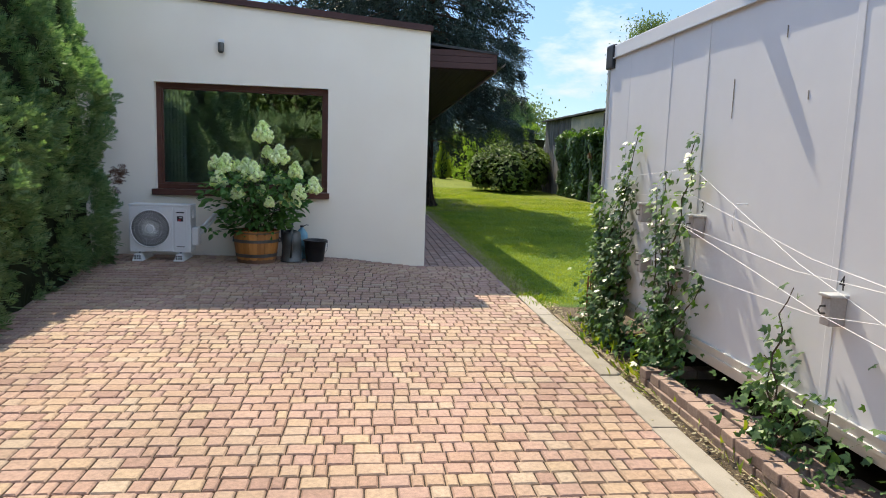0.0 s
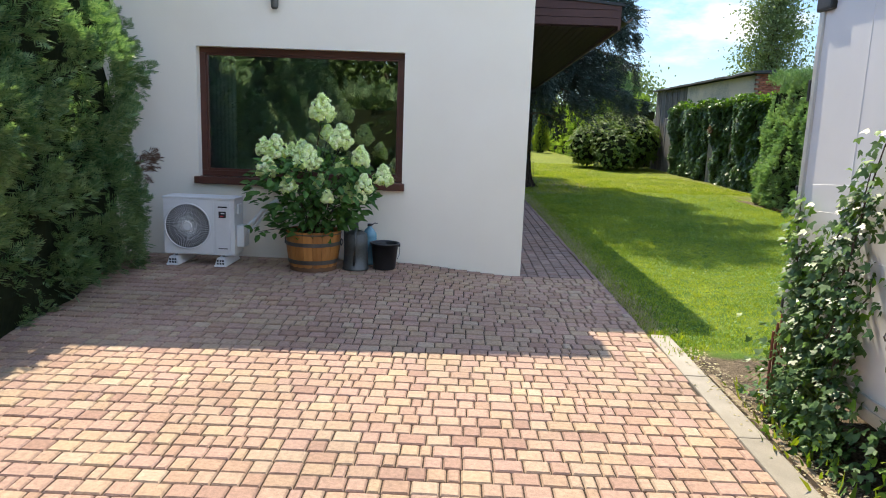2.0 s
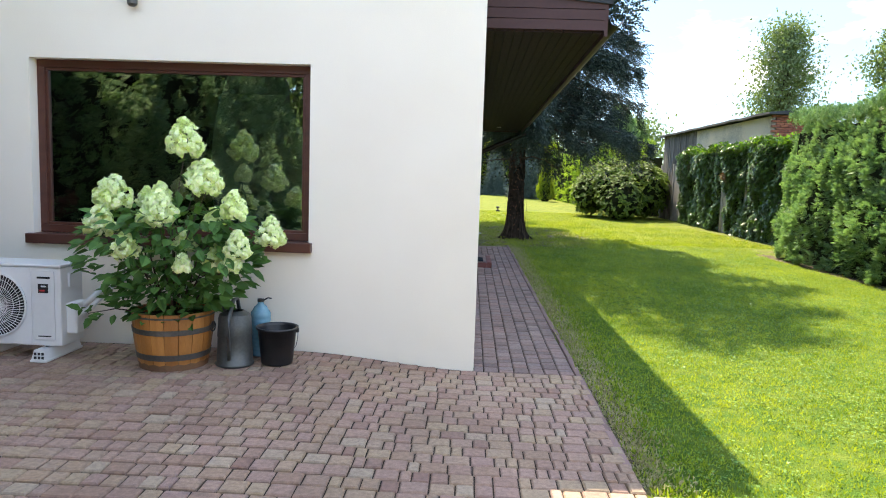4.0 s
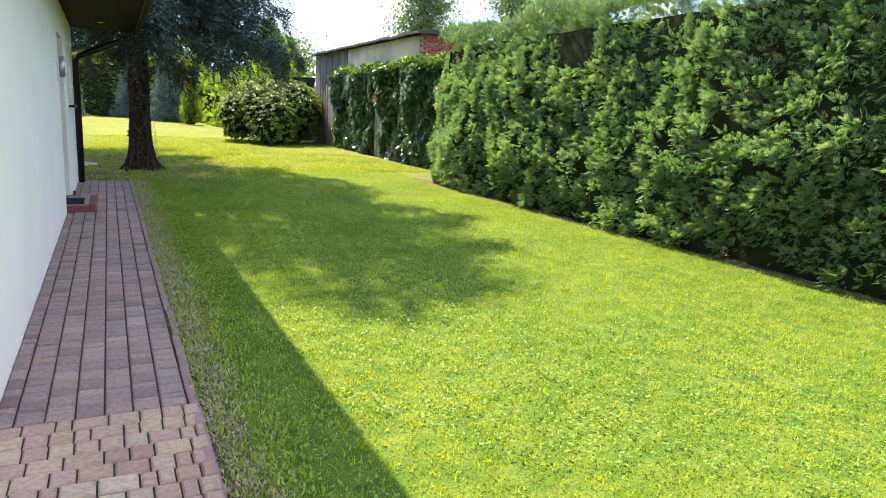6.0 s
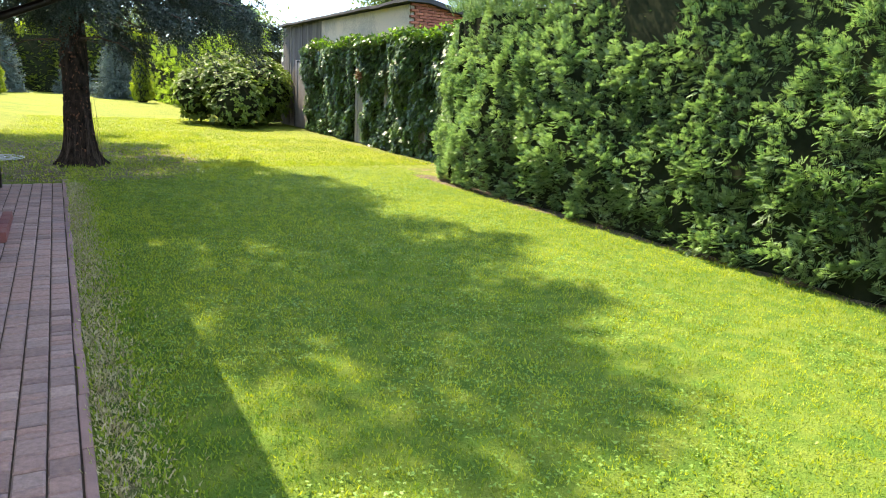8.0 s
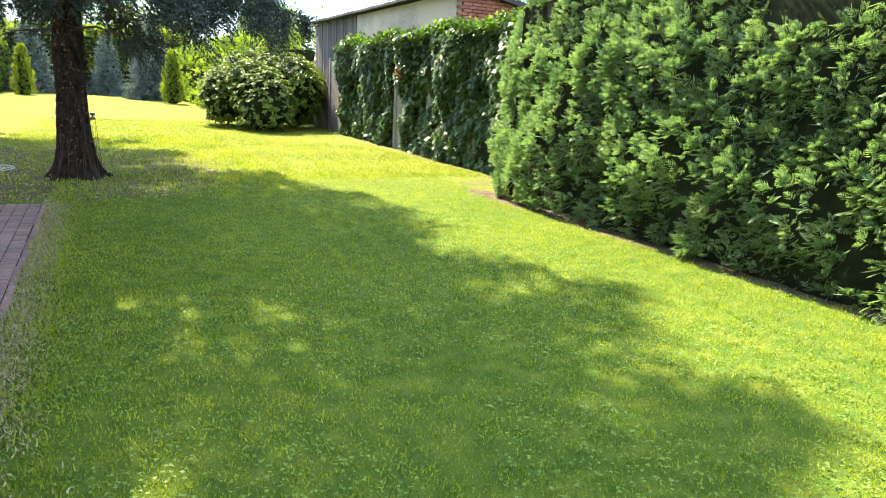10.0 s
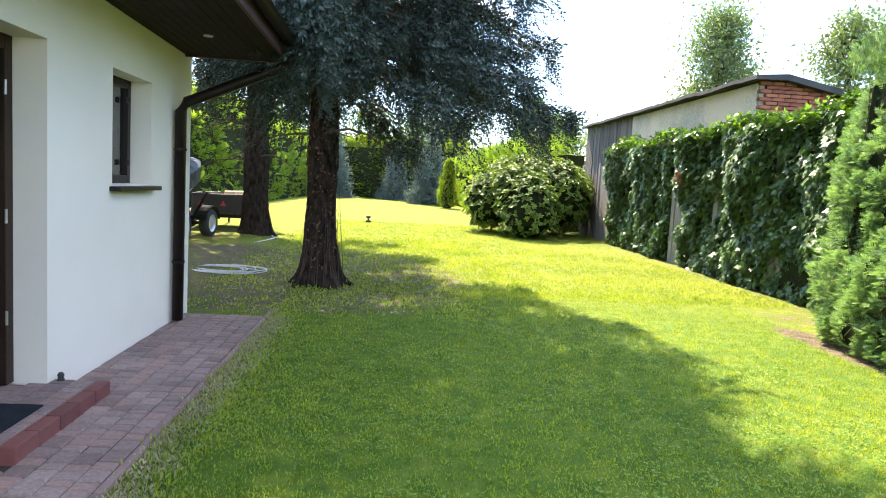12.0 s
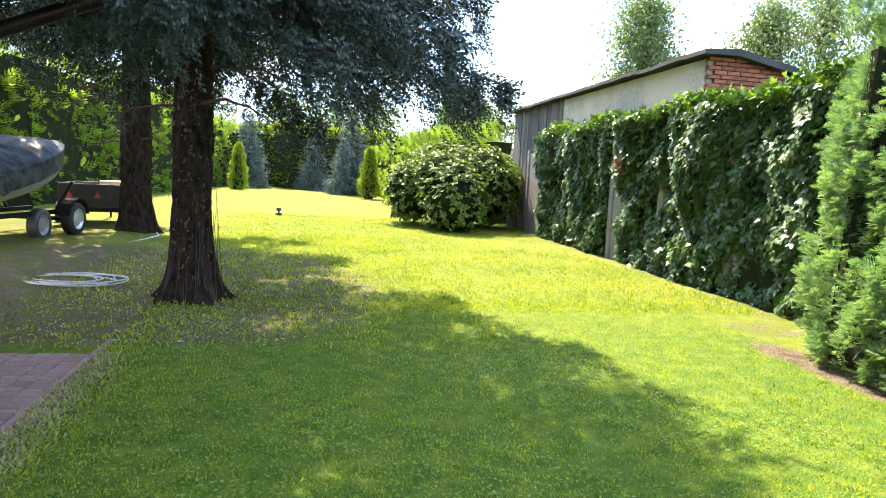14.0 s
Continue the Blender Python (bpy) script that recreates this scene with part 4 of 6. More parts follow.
# ---- trees and shrubs ----
def trunk_mesh(height, r0, flare, sides=36, lean=(0.0, 0.0), knobs=0.06):
    bm = bmesh.new()
    rings = []
    zs = [-0.05, 0.0, 0.06, 0.14, 0.26, 0.45, 0.7] + list(np.arange(0.74, 3.6, 0.04) if sides > 40 else np.arange(0.8, 3.6, 0.2)) + list(np.arange(3.6, 6.0, 0.14)) + list(np.arange(6.0, height, 0.5)) + [height]
    for z in zs:
        r = r0 * (1 - 0.93 * (max(z, 0) / height) ** 1.1) + flare * math.exp(-max(z, 0) / 0.22)
        ring = []
        for k in range(sides):
            a = 2 * math.pi * k / sides
            w = 1 + knobs * noise.noise(Vector((math.cos(a) * 2.2, math.sin(a) * 2.2, z * 1.3))) * 2 + 0.22 * math.exp(-max(z, 0) / 0.25) * math.sin(a * 5 + 0.6) + 0.13 * abs(noise.noise(Vector((math.cos(a) * 5.5, math.sin(a) * 5.5, z * 5.0)))) + 0.05 * noise.noise(Vector((math.cos(a) * 16, math.sin(a) * 16, z * 13)))
            plate = abs(noise.noise(Vector((math.cos(a) * 6.5, math.sin(a) * 6.5, z * 7.0 + 3.0))))
            w += 0.16 * min(plate, 0.35) - 0.05 * max(0.0, 0.09 - plate) / 0.09 if sides > 40 else 0.0
            ring.append(bm.verts.new((r * w * math.cos(a) + lean[0] * z, r * w * math.sin(a) + lean[1] * z, z)))
        rings.append(ring)
    for r, s in zip(rings, rings[1:]):
        for k in range(sides):
            bm.faces.new((r[k], r[(k + 1) % sides], s[(k + 1) % sides], s[k]))
    return bm


def spruce(name, label, at, height, r0, flare, profile, first, whorls, mats, per_metre=26, seed=0, droop=0.35, dead=0, twig=0.30, high_cut=7.0, open_side=None, gap=None, fringe=1.0):
    """A tall spruce: trunk, whorled limbs and hanging needled twigs."""
    rr = np.random.default_rng(seed)
    t = thing(name, label, "tree", at)
    part("trunk", trunk_mesh(height, r0, flare, 72), bark, t)
    limbs = bmesh.new()
    pos, axes, sizes = [], [], []
    zs = np.array([p[0] for p in profile])
    rs = np.array([p[1] for p in profile])
    for w in range(whorls):
        z0 = first + (height - 0.4 - first) * (w / whorls) ** 1.08
        reach = np.interp(z0, zs, rs)
        count = 8 if z0 < high_cut else 6
        for k in range(count):
            a = 2 * math.pi * (k / count + w * 0.381) + rr.normal(0, 0.16)
            L = reach * rr.uniform(0.72, 1.12) * (1.0 + 0.14 * math.sin(a))
            if open_side is not None and z0 < open_side[1] and math.cos(a - open_side[0]) > 0.2:
                L *= 0.45
            if gap is not None and gap[1] < z0 < gap[2] and math.cos(a - gap[0]) > -0.12:
                L *= 0.10
            d = np.array((math.cos(a), math.sin(a), 0.0))
            side = np.array((-d[1], d[0], 0.0))
            z1 = z0 + rr.normal(0, 0.14)
            s = np.linspace(0, 1, 8)
            zz = z1 + 0.10 * s * L - droop * L * s ** 1.6 + 0.22 * L * droop * s ** 5
            line = d[None] * (s * L)[:, None]
            line[:, 2] = zz
            tube(line, list(0.045 * (1 - 0.9 * s) * max(0.5, L / 3) + 0.005), 5, limbs, cap=False)
            # side shoots that hang from the bough like fringes, each set with needled twigs
            low = z0 < high_cut
            n = max(3, int(L * (per_metre if low else per_metre * 0.5)))
            u = 1 - rr.uniform(0, 0.80, n) ** 1.2
            lat = np.clip(rr.normal(0, 1, n) * (0.10 + 0.16 * L * (1 - u)), -0.65, 0.65)
            root = np.stack([np.interp(u, s, line[:, c]) for c in range(3)], 1) + side[None] * lat[:, None] + d[None] * (np.abs(lat) * 0.35)[:, None]
            drop = rr.uniform(0.12, 0.62, n) * (0.55 + 0.45 * u) * fringe
            steps = 7 if low else 3
            v = np.linspace(0.0, 1.0, steps)
            sway = d[None] * 0.25 + side[None] * np.sign(lat)[:, None] * 0.22 + rr.normal(0, 0.12, (n, 3))
            sway[:, 2] = 0
            p = root[:, None, :] + sway[:, None, :] * (drop[:, None] * v[None] * 0.6)[..., None] + rr.normal(0, 0.022, (n, steps, 3))
            p[..., 2] -= drop[:, None] * v[None]
            ax = d[None, None] * 0.55 + sway[:, None, :] * 1.6 + rr.normal(0, 0.28, (n, steps, 3))
            ax[..., 2] -= 0.25 + 0.8 * v[None]
            pos.append(p.reshape(-1, 3))
            axes.append(ax.reshape(-1, 3))
            sizes.append((rr.uniform(0.7, 1.2, (n, steps)) * (1.15 - 0.35 * v[None]) * twig * (1.0 if low else 1.9)).ravel())
    part("branchwood", limbs, limb_bark, t)
    for k in range(dead):
        a, z0, L = rr.uniform(0, 6.28), rr.uniform(1.9, first + 1.5), rr.uniform(0.8, 2.4)
        d = np.array((math.cos(a), math.sin(a), 0))
        line = [tuple(d * L * s + np.array((0, 0, z0 + 0.15 * L * s - 0.35 * L * s * s)) + rr.normal(0, 0.02, 3)) for s in np.linspace(0, 1, 7)]
        bm = tube(line, [0.022 * (1 - s) + 0.004 for s in np.linspace(0, 1, 7)], 5)
        for j in range(9):
            s = rr.uniform(0.25, 1)
            b = np.array(line[int(s * 6)])
            e = b + rr.normal(0, 0.22, 3) + d * 0.2 - np.array((0, 0, 0.18))
            tube([b, (b + e) / 2 + rr.normal(0, 0.03, 3), e], [0.006, 0.004, 0.002], 4, bm)
        part("dead_branch", bm, limb_bark, t)
    v, f = scatter(TWIG, np.concatenate(pos), np.concatenate(axes), np.concatenate(sizes))
    part("crown", mesh_from("crown", v, f, mats), None, t)
    return t


def cone_shrub(name, label, at, height, radius, mats, count, size, power=0.8, template=None, category="tree", group=""):
    """A dense pointed evergreen: foliage over a tapering core."""
    t = thing(name, label, category, at, group=group)
    z = rng.uniform(0.01, 1, count)
    a = rng.uniform(0, 2 * np.pi, count)
    body = (1 - z) ** power * np.minimum(1, (z + 0.04) / 0.14) ** 0.4
    r = radius * body * (1 + 0.16 * np.sin(a * 3 + z * 19) + rng.normal(0, 0.09, count))
    p = np.stack([np.cos(a) * r, np.sin(a) * r, z * height], 1)
    ax = np.stack([np.cos(a) * 0.5, np.sin(a) * 0.5, np.full(count, 0.9)], 1) + rng.normal(0, 0.3, (count, 3))
    v, f = scatter(FROND if template is None else template, p, ax, rng.uniform(0.6, 1.3, count) * size)
    part("foliage", mesh_from("foliage", v, f, mats), None, t)
    # near-black cone standing in for the shade inside the foliage
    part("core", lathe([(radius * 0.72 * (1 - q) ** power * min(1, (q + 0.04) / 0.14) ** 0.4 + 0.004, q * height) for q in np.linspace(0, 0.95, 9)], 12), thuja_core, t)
    return t


def blue_spruce(at, height, radius, seed, mats, label):
    """A young spruce in clear tiers down to the ground."""
    rr = np.random.default_rng(seed)
    t = thing("blue_spruce", label, "tree", at, group="spruces at the lawn's end")
    part("trunk", tube([(0, 0, 0), (0, 0, height * 0.5), (0, 0, height)], [0.10, 0.06, 0.01], 8), bark, t)
    pos, ax = [], []
    tiers = int(height / 0.38)
    for w in range(tiers):
        z = 0.25 + (height - 0.4) * w / tiers
        L = radius * (1 - w / tiers) ** 0.85 + 0.08
        m = max(7, int(15 * (1 - w / tiers)))
        for k in range(m):
            a = 6.283 * k / m + w
            d = np.array((math.cos(a), math.sin(a), 0))
            n = max(6, int(L * 22))
            u = rr.uniform(0.2, 1, n)
            p = d[None] * (u * L * rr.uniform(0.8, 1.12))[:, None] + rr.normal(0, 0.05, (n, 3))
            p[:, 2] += z - 0.22 * u * L + 0.14 * L * u ** 4
            pos.append(p)
            ax.append(d[None] + rr.normal(0, 0.45, (n, 3)) + np.array((0, 0, 0.1)))
    pos, ax = np.concatenate(pos), np.concatenate(ax)
    v, f = scatter(twig_template(8), pos, ax, rr.uniform(0.38, 0.62, len(pos)))
    part("crown", mesh_from("crown", v, f, mats), None, t)


def leafy_tree(label, at, height, spread, mats, seed, clumps=46, leaves=130, leaf=0.22, low=0.3, slim=1.0):
    """A broadleaf tree: tapered trunk, limbs and clumps of leaves with gaps."""
    rr = np.random.default_rng(seed)
    t = thing("broadleaf_tree", label, "tree", at)
    part("trunk", trunk_mesh(height * 0.8, height * 0.018, 0.1, 10, (0.01, 0.0)), bark, t)
    limbs = bmesh.new()
    pos, ax = [], []
    for k in range(clumps):
        z = height * rr.uniform(low, 1.0)
        q = (z / height - low) / (1 - low)
        r = spread * (0.14 + 0.86 * math.sin(math.pi * min(1, q * 0.85 + 0.15))) * rr.uniform(0.15, 1.0) * slim
        a = rr.uniform(0, 6.283)
        c = np.array((math.cos(a) * r, math.sin(a) * r, z))
        tube([(0, 0, max(0.5, z - r * 0.9 - 0.4)), (c[0] * 0.5, c[1] * 0.5, z - r * 0.25), tuple(c)], [0.05, 0.03, 0.01], 5, limbs, cap=False)
        n = int(leaves * rr.uniform(0.4, 0.9))
        s = spread * rr.uniform(0.16, 0.34)
        p = c[None] + rr.normal(0, 1, (n, 3)) * np.array((s, s, s * 0.75))
        p[:, 2] -= np.abs(rr.normal(0, s * 0.5, n))
        pos.append(p)
        ax.append(rr.normal(0, 1, (n, 3)) + np.array((0, 0, -0.6)))
    part("branchwood", limbs, limb_bark, t)
    pos, ax = np.concatenate(pos), np.concatenate(ax)
    v, f = scatter(LEAF, pos, ax, rr.uniform(0.7, 1.5, len(pos)) * leaf)
    part("crown", mesh_from("crown", v, f, mats), None, t)


def leaf_bush(name, label, at, rx, ry, rz, mats, count, leaf, seed, lumps=9):
    """A rounded shrub of overlapping leafy mounds."""
    rr = np.random.default_rng(seed)
    t = thing(name, label, "shrub", at)
    ring = np.sqrt(np.linspace(0.0, 1.0, lumps)) * 0.66
    turn = np.arange(lumps) * 2.4 + rr.normal(0, 0.3, lumps)
    c = np.stack([ring * np.cos(turn), ring * np.sin(turn), 0.60 - 0.62 * ring ** 1.6 + rr.uniform(-0.06, 0.1, lumps)], 1)
    rad = rr.uniform(0.25, 0.44, lumps)
    m = count // 8
    k = rr.integers(0, lumps, m)
    n = unit(rr.normal(size=(m, 3)) + np.array((0, 0, 0.35)))
    p = c[k] + n * (rad[k] * rr.uniform(0.82, 1.08, m))[:, None]
    inside = np.zeros(m, bool)
    for j in range(lumps):
        inside |= np.linalg.norm(p - c[j], axis=1) < rad[j] * 0.8
    p, n = p[~inside], n[~inside]
    p = p * np.array((rx, ry, rz)) / np.array((1, 1, 0.95))
    p[:, 2] = np.maximum(p[:, 2], 0.05 + rr.uniform(0, 0.2, len(p)))
    # whorls of leaves round each shoot's tip
    up = unit(n * 0.7 + np.array((0, 0, 0.6)))
    p, up = np.repeat(p, 8, 0), np.repeat(up, 8, 0)
    ax = unit(np.cross(up, rr.normal(size=p.shape))) + up * 0.25 + rr.normal(size=p.shape) * 0.15
    v, f = scatter(LEAF, p + rr.normal(0, 0.015, p.shape), ax, rr.uniform(0.65, 1.25, len(p)) * leaf, face=up * 1.5)
    part("foliage", mesh_from("foliage", v, f, mats), None, t)
    # near-black mounds: the shade behind the leaves, painted as colour
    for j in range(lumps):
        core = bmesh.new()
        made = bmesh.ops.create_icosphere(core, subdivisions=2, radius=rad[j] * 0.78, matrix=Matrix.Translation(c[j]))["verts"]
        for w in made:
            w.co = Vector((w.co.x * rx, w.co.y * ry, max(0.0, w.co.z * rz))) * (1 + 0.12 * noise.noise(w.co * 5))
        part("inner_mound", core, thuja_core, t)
    return t


def build_trees():
    spruce("garden_spruce", "tall blue-grey spruce with drooping boughs and a bare rough trunk", (1.18, 13.35, 0), 14.8, 0.212, 0.17,
           [(2.5, 3.2), (4, 3.6), (8, 3.5), (10, 2.9), (12, 2.3), (13.4, 1.2), (14.8, 0.25)], 3.25, 21, spruce_needle, per_metre=32, seed=11, droop=0.47, twig=0.215, dead=9, open_side=(math.pi * 0.93, 4.4), gap=(math.pi, 10.7, 12.9), fringe=1.25, high_cut=6.4)
    spruce("garden_spruce", "dark old spruce with bare lower branches beside the trailer", (-1.2, 20.7, 0), 15.5, 0.30, 0.16,
           [(3, 3.2), (6, 3.8), (11, 3.3), (15.5, 0.3)], 4.9, 15, spruce_needle, per_metre=15, seed=23, dead=46, twig=0.36)
    cone_shrub("cone_thuja", "slim yellow-green cone-shaped thuja on the lawn", (5.85, 49.3, 0), 3.15, 0.62, thuja_gold, 1500, 0.24, 0.55, group="cone thujas")
    cone_shrub("cone_thuja", "slim yellow-green cone-shaped thuja on the lawn", (-2.7, 53.8, 0), 3.1, 0.58, thuja_gold, 1300, 0.24, 0.55, group="cone thujas")
    blue_spruce((5.0, 56.0, 0), 6.0, 1.75, 1, far_spruce, "wide silvery blue spruce at the end of the lawn")
    blue_spruce((-2.6, 60.0, 0), 6.0, 1.45, 2, far_spruce, "silvery blue spruce with tiers down to the ground")
    blue_spruce((2.3, 64.0, 0), 4.9, 1.3, 3, far_spruce, "small silvery blue spruce before the far hedge")
    cone_shrub("tall_thuja", "tall dense dark green thuja rising behind the hedge", (11.6, 50.0, 0), 7.4, 2.1, thuja_leaf, 2600, 0.5, 0.55)
    cone_shrub("tall_thuja", "tall dense dark green thuja rising behind the hedge", (13.4, 51.5, 0), 6.6, 1.6, thuja_leaf, 2600, 0.42, 0.6)
    leafy_tree("tall slender birch with hazy pale leaves", (22.8, 47.0, 0), 13.6, 2.7, birch_leaf, 4, 190, 150, 0.20, 0.12, 0.9)
    leafy_tree("pale hanging willow beyond the barn", (26.2, 39.0, 0), 11.6, 2.4, birch_leaf, 5, 100, 130, 0.19, 0.25)
    leafy_tree("pale hanging willow beyond the barn", (29.6, 39.5, 0), 13.0, 2.9, birch_leaf, 6, 100, 130, 0.19, 0.25)
    leafy_tree("young bright green tree behind the hedge", (15.0, 16.5, 0), 5.6, 2.6, tree_leaf, 7, 60, 150, 0.17, 0.35)
    leafy_tree("round green tree in the distance", (9.0, 82.0, 0), 9.0, 4.5, birch_leaf, 8, 50, 120, 0.34, 0.2)
    leafy_tree("round green tree in the distance", (-9.0, 74.0, 0), 10.0, 5.0, tree_leaf, 9, 50, 130, 0.36, 0.15)
    leafy_tree("round green tree in the distance", (-1.0, 80.0, 0), 9.5, 4.5, tree_leaf, 18, 50, 120, 0.36, 0.12)
    leafy_tree("round green tree in the distance", (4.5, 84.0, 0), 9.0, 4.5, tree_leaf, 19, 50, 120, 0.36, 0.12)
    leafy_tree("round green tree in the distance", (18.0, 70.0, 0), 8.0, 4.5, birch_leaf, 12, 50, 120, 0.34, 0.2)
    leafy_tree("broad green tree beyond the tall hedge", (-13.0, -12.0, 0), 9.0, 4.0, tree_leaf, 13, 60, 150, 0.3, 0.2)
    leafy_tree("broad green tree behind the forecourt", (-7.5, -23.0, 0), 10.0, 4.5, tree_leaf, 14, 70, 150, 0.3, 0.12)
    leafy_tree("broad green tree behind the forecourt", (0.5, -26.0, 0), 9.0, 4.5, tree_leaf, 15, 70, 150, 0.3, 0.12)
    leafy_tree("broad green tree behind the forecourt", (-3.4, -21.5, 0), 10.0, 3.6, tree_leaf, 21, 80, 150, 0.3, 0.05)
    leafy_tree("dark green garden tree beyond the hedge", (-9.5, 27.0, 0), 9.0, 3.5, tree_leaf, 16, 60, 150, 0.28, 0.1)
    leaf_bush("rhododendron", "large rounded glossy green rhododendron by the wall", (7.0, 27.0, 0), 2.6, 3.0, 2.85, bush_leaf, 48000, 0.125, 17, 17)


def build_far_hedges():
    hedge("far_hedge", "long clipped hedge beside the far lawn, coloured a sunlit pale green", [(8.6, 29.5), (7.2, 36.0), (6.9, 62.0)][::-1], 3.3, 1.0, 30, 0.50, sunlit_hedge, face_sides=(1,), seed=12)
    hedge("far_hedge", "tall green thuja hedge along the far side of the lawn", [(-6.5, 17.0), (-5.6, 25.0), (-4.9, 34.0), (-4.5, 54.0), (-4.2, 66.0)], 4.6, 1.0, 30, 0.50, sunlit_hedge, face_sides=(1,), seed=15, lump=0.3)
    hedge("end_hedge", "tall hedge with yellow tips closing the lawn", [(-5.0, 67.0), (9.0, 67.0)], 4.9, 1.2, 55, 0.6, thuja_gold, face_sides=(1,), seed=18, lump=0.5)
    hedge("back_hedge", "clipped green hedge closing the forecourt behind", [(-12.0, -17.0), (8.0, -17.0)], 2.6, 1.0, 20, 0.6, thuja_leaf, face_sides=(-1,), seed=19, lump=0.3)


build_hedges()
build_far_hedges()
build_trees()


# ---- barn, garden wall and ivy ----
def wall_line(y):
    return 8.42 + (y - 12.0) * 0.042


def build_barn():
    b = thing("barn", "old grey rendered barn with a brick end and felt roof", "barn", kind="structure")
    x0, y0, y1, z0, z1 = 9.25, 16.4, 28.4, -0.05, 3.86
    ym = 23.6
    part("rendered_wall", box(x0, y0 + 0.13, z0, x0 + 0.3, ym, z1), grey_wall, b)
    part("end_wall", box(x0 + 0.02, y0 + 0.10, z0, x0 + 5.5, y0 + 0.3, 2.6), block_wall, b)
    part("back_wall", box(x0 + 5.2, y0 + 0.3, z0, x0 + 5.5, y1, 2.6), grey_wall, b)
    part("far_end_wall", box(x0 + 0.3, y1 - 0.3, z0, x0 + 5.2, y1, 2.6), grey_wall, b)
    y = ym
    while y < y1:
        w = random.uniform(0.12, 0.2)
        part("wall_board", box(x0 + random.uniform(0, 0.03), y, z0, x0 + 0.05, y + w - 0.012, z1 + random.uniform(-0.05, 0.05)), old_board, b)
        y += w
    me = bpy.data.meshes.new("brick")
    bm = box(-0.12, -0.06, -0.0325, 0.12, 0.06, 0.0325, bevel=0.006)
    bm.to_mesh(me)
    bm.free()
    me.materials.append(old_brick)
    for r in range(19):
        z = 2.62 + r * 0.077
        x = x0 + 0.12 - (0.125 if r % 2 else 0.0)
        while x < x0 + 3.6:
            if z < 3.90 - 0.20 * max(0.0, x - x0 - 0.5) and x > x0 + 0.1:
                ob = new("brick", me)
                ob.parent = b
                ob.location = (x, y0 + 0.06 + random.uniform(-0.008, 0.008), z)
            x += 0.25
    bm = bmesh.new()
    v = [bm.verts.new((x0 + a, y0 + 0.075, z)) for a, z in ((0.02, 2.6), (4.5, 2.6), (4.5, 3.05), (0.5, 3.86), (0.02, 3.86))]
    w = [bm.verts.new((q.co.x, q.co.y + 0.2, q.co.z)) for q in v]
    bm.faces.new(v)
    bm.faces.new(w[::-1])
    for k in range(5):
        bm.faces.new((v[k], w[k], w[(k + 1) % 5], v[(k + 1) % 5]))
    part("mortar", bm, concrete, b)
    # roof: crooked edge
    bm = bmesh.new()
    rows = []
    for y in np.linspace(y0 - 0.18, y1 + 0.2, 60):
        sag = 0.035 * noise.noise(Vector((0, y * 0.9, 0))) + 0.02 * noise.noise(Vector((3, y * 4.3, 0)))
        rows.append([bm.verts.new((x0 - 0.20, y, 3.89 + sag)), bm.verts.new((x0 - 0.19, y, 3.965 + sag)), bm.verts.new((x0 + 0.45, y, 4.02 + sag)), bm.verts.new((x0 + 5.8, y, 2.95)),
                     bm.verts.new((x0 + 5.8, y, 2.84)), bm.verts.new((x0 + 0.45, y, 3.90 + sag))])
    for r, s in zip(rows, rows[1:]):
        for k in range(6):
            bm.faces.new((r[k], r[(k + 1) % 6], s[(k + 1) % 6], s[k]))
    bm.faces.new(rows[0][::-1])
    bm.faces.new(rows[-1])
    part("roof", bm, roof_felt, b)

    g = thing("garden_wall", "old grey block garden wall partly hidden by ivy", "wall", kind="structure")
    bm = bmesh.new()
    y = 12.2
    while y < 27.5:
        x = wall_line(y) + 0.27
        box(x, y, -0.05, x + 0.18, y + 2.18, 2.5 + 0.05 * math.sin(y), bm=bm)
        box(x - 0.02, y + 2.18, -0.05, x + 0.2, y + 2.38, 2.55, bevel=0.01, bm=bm)
        y += 2.38
    part("panel", bm, block_wall, g)


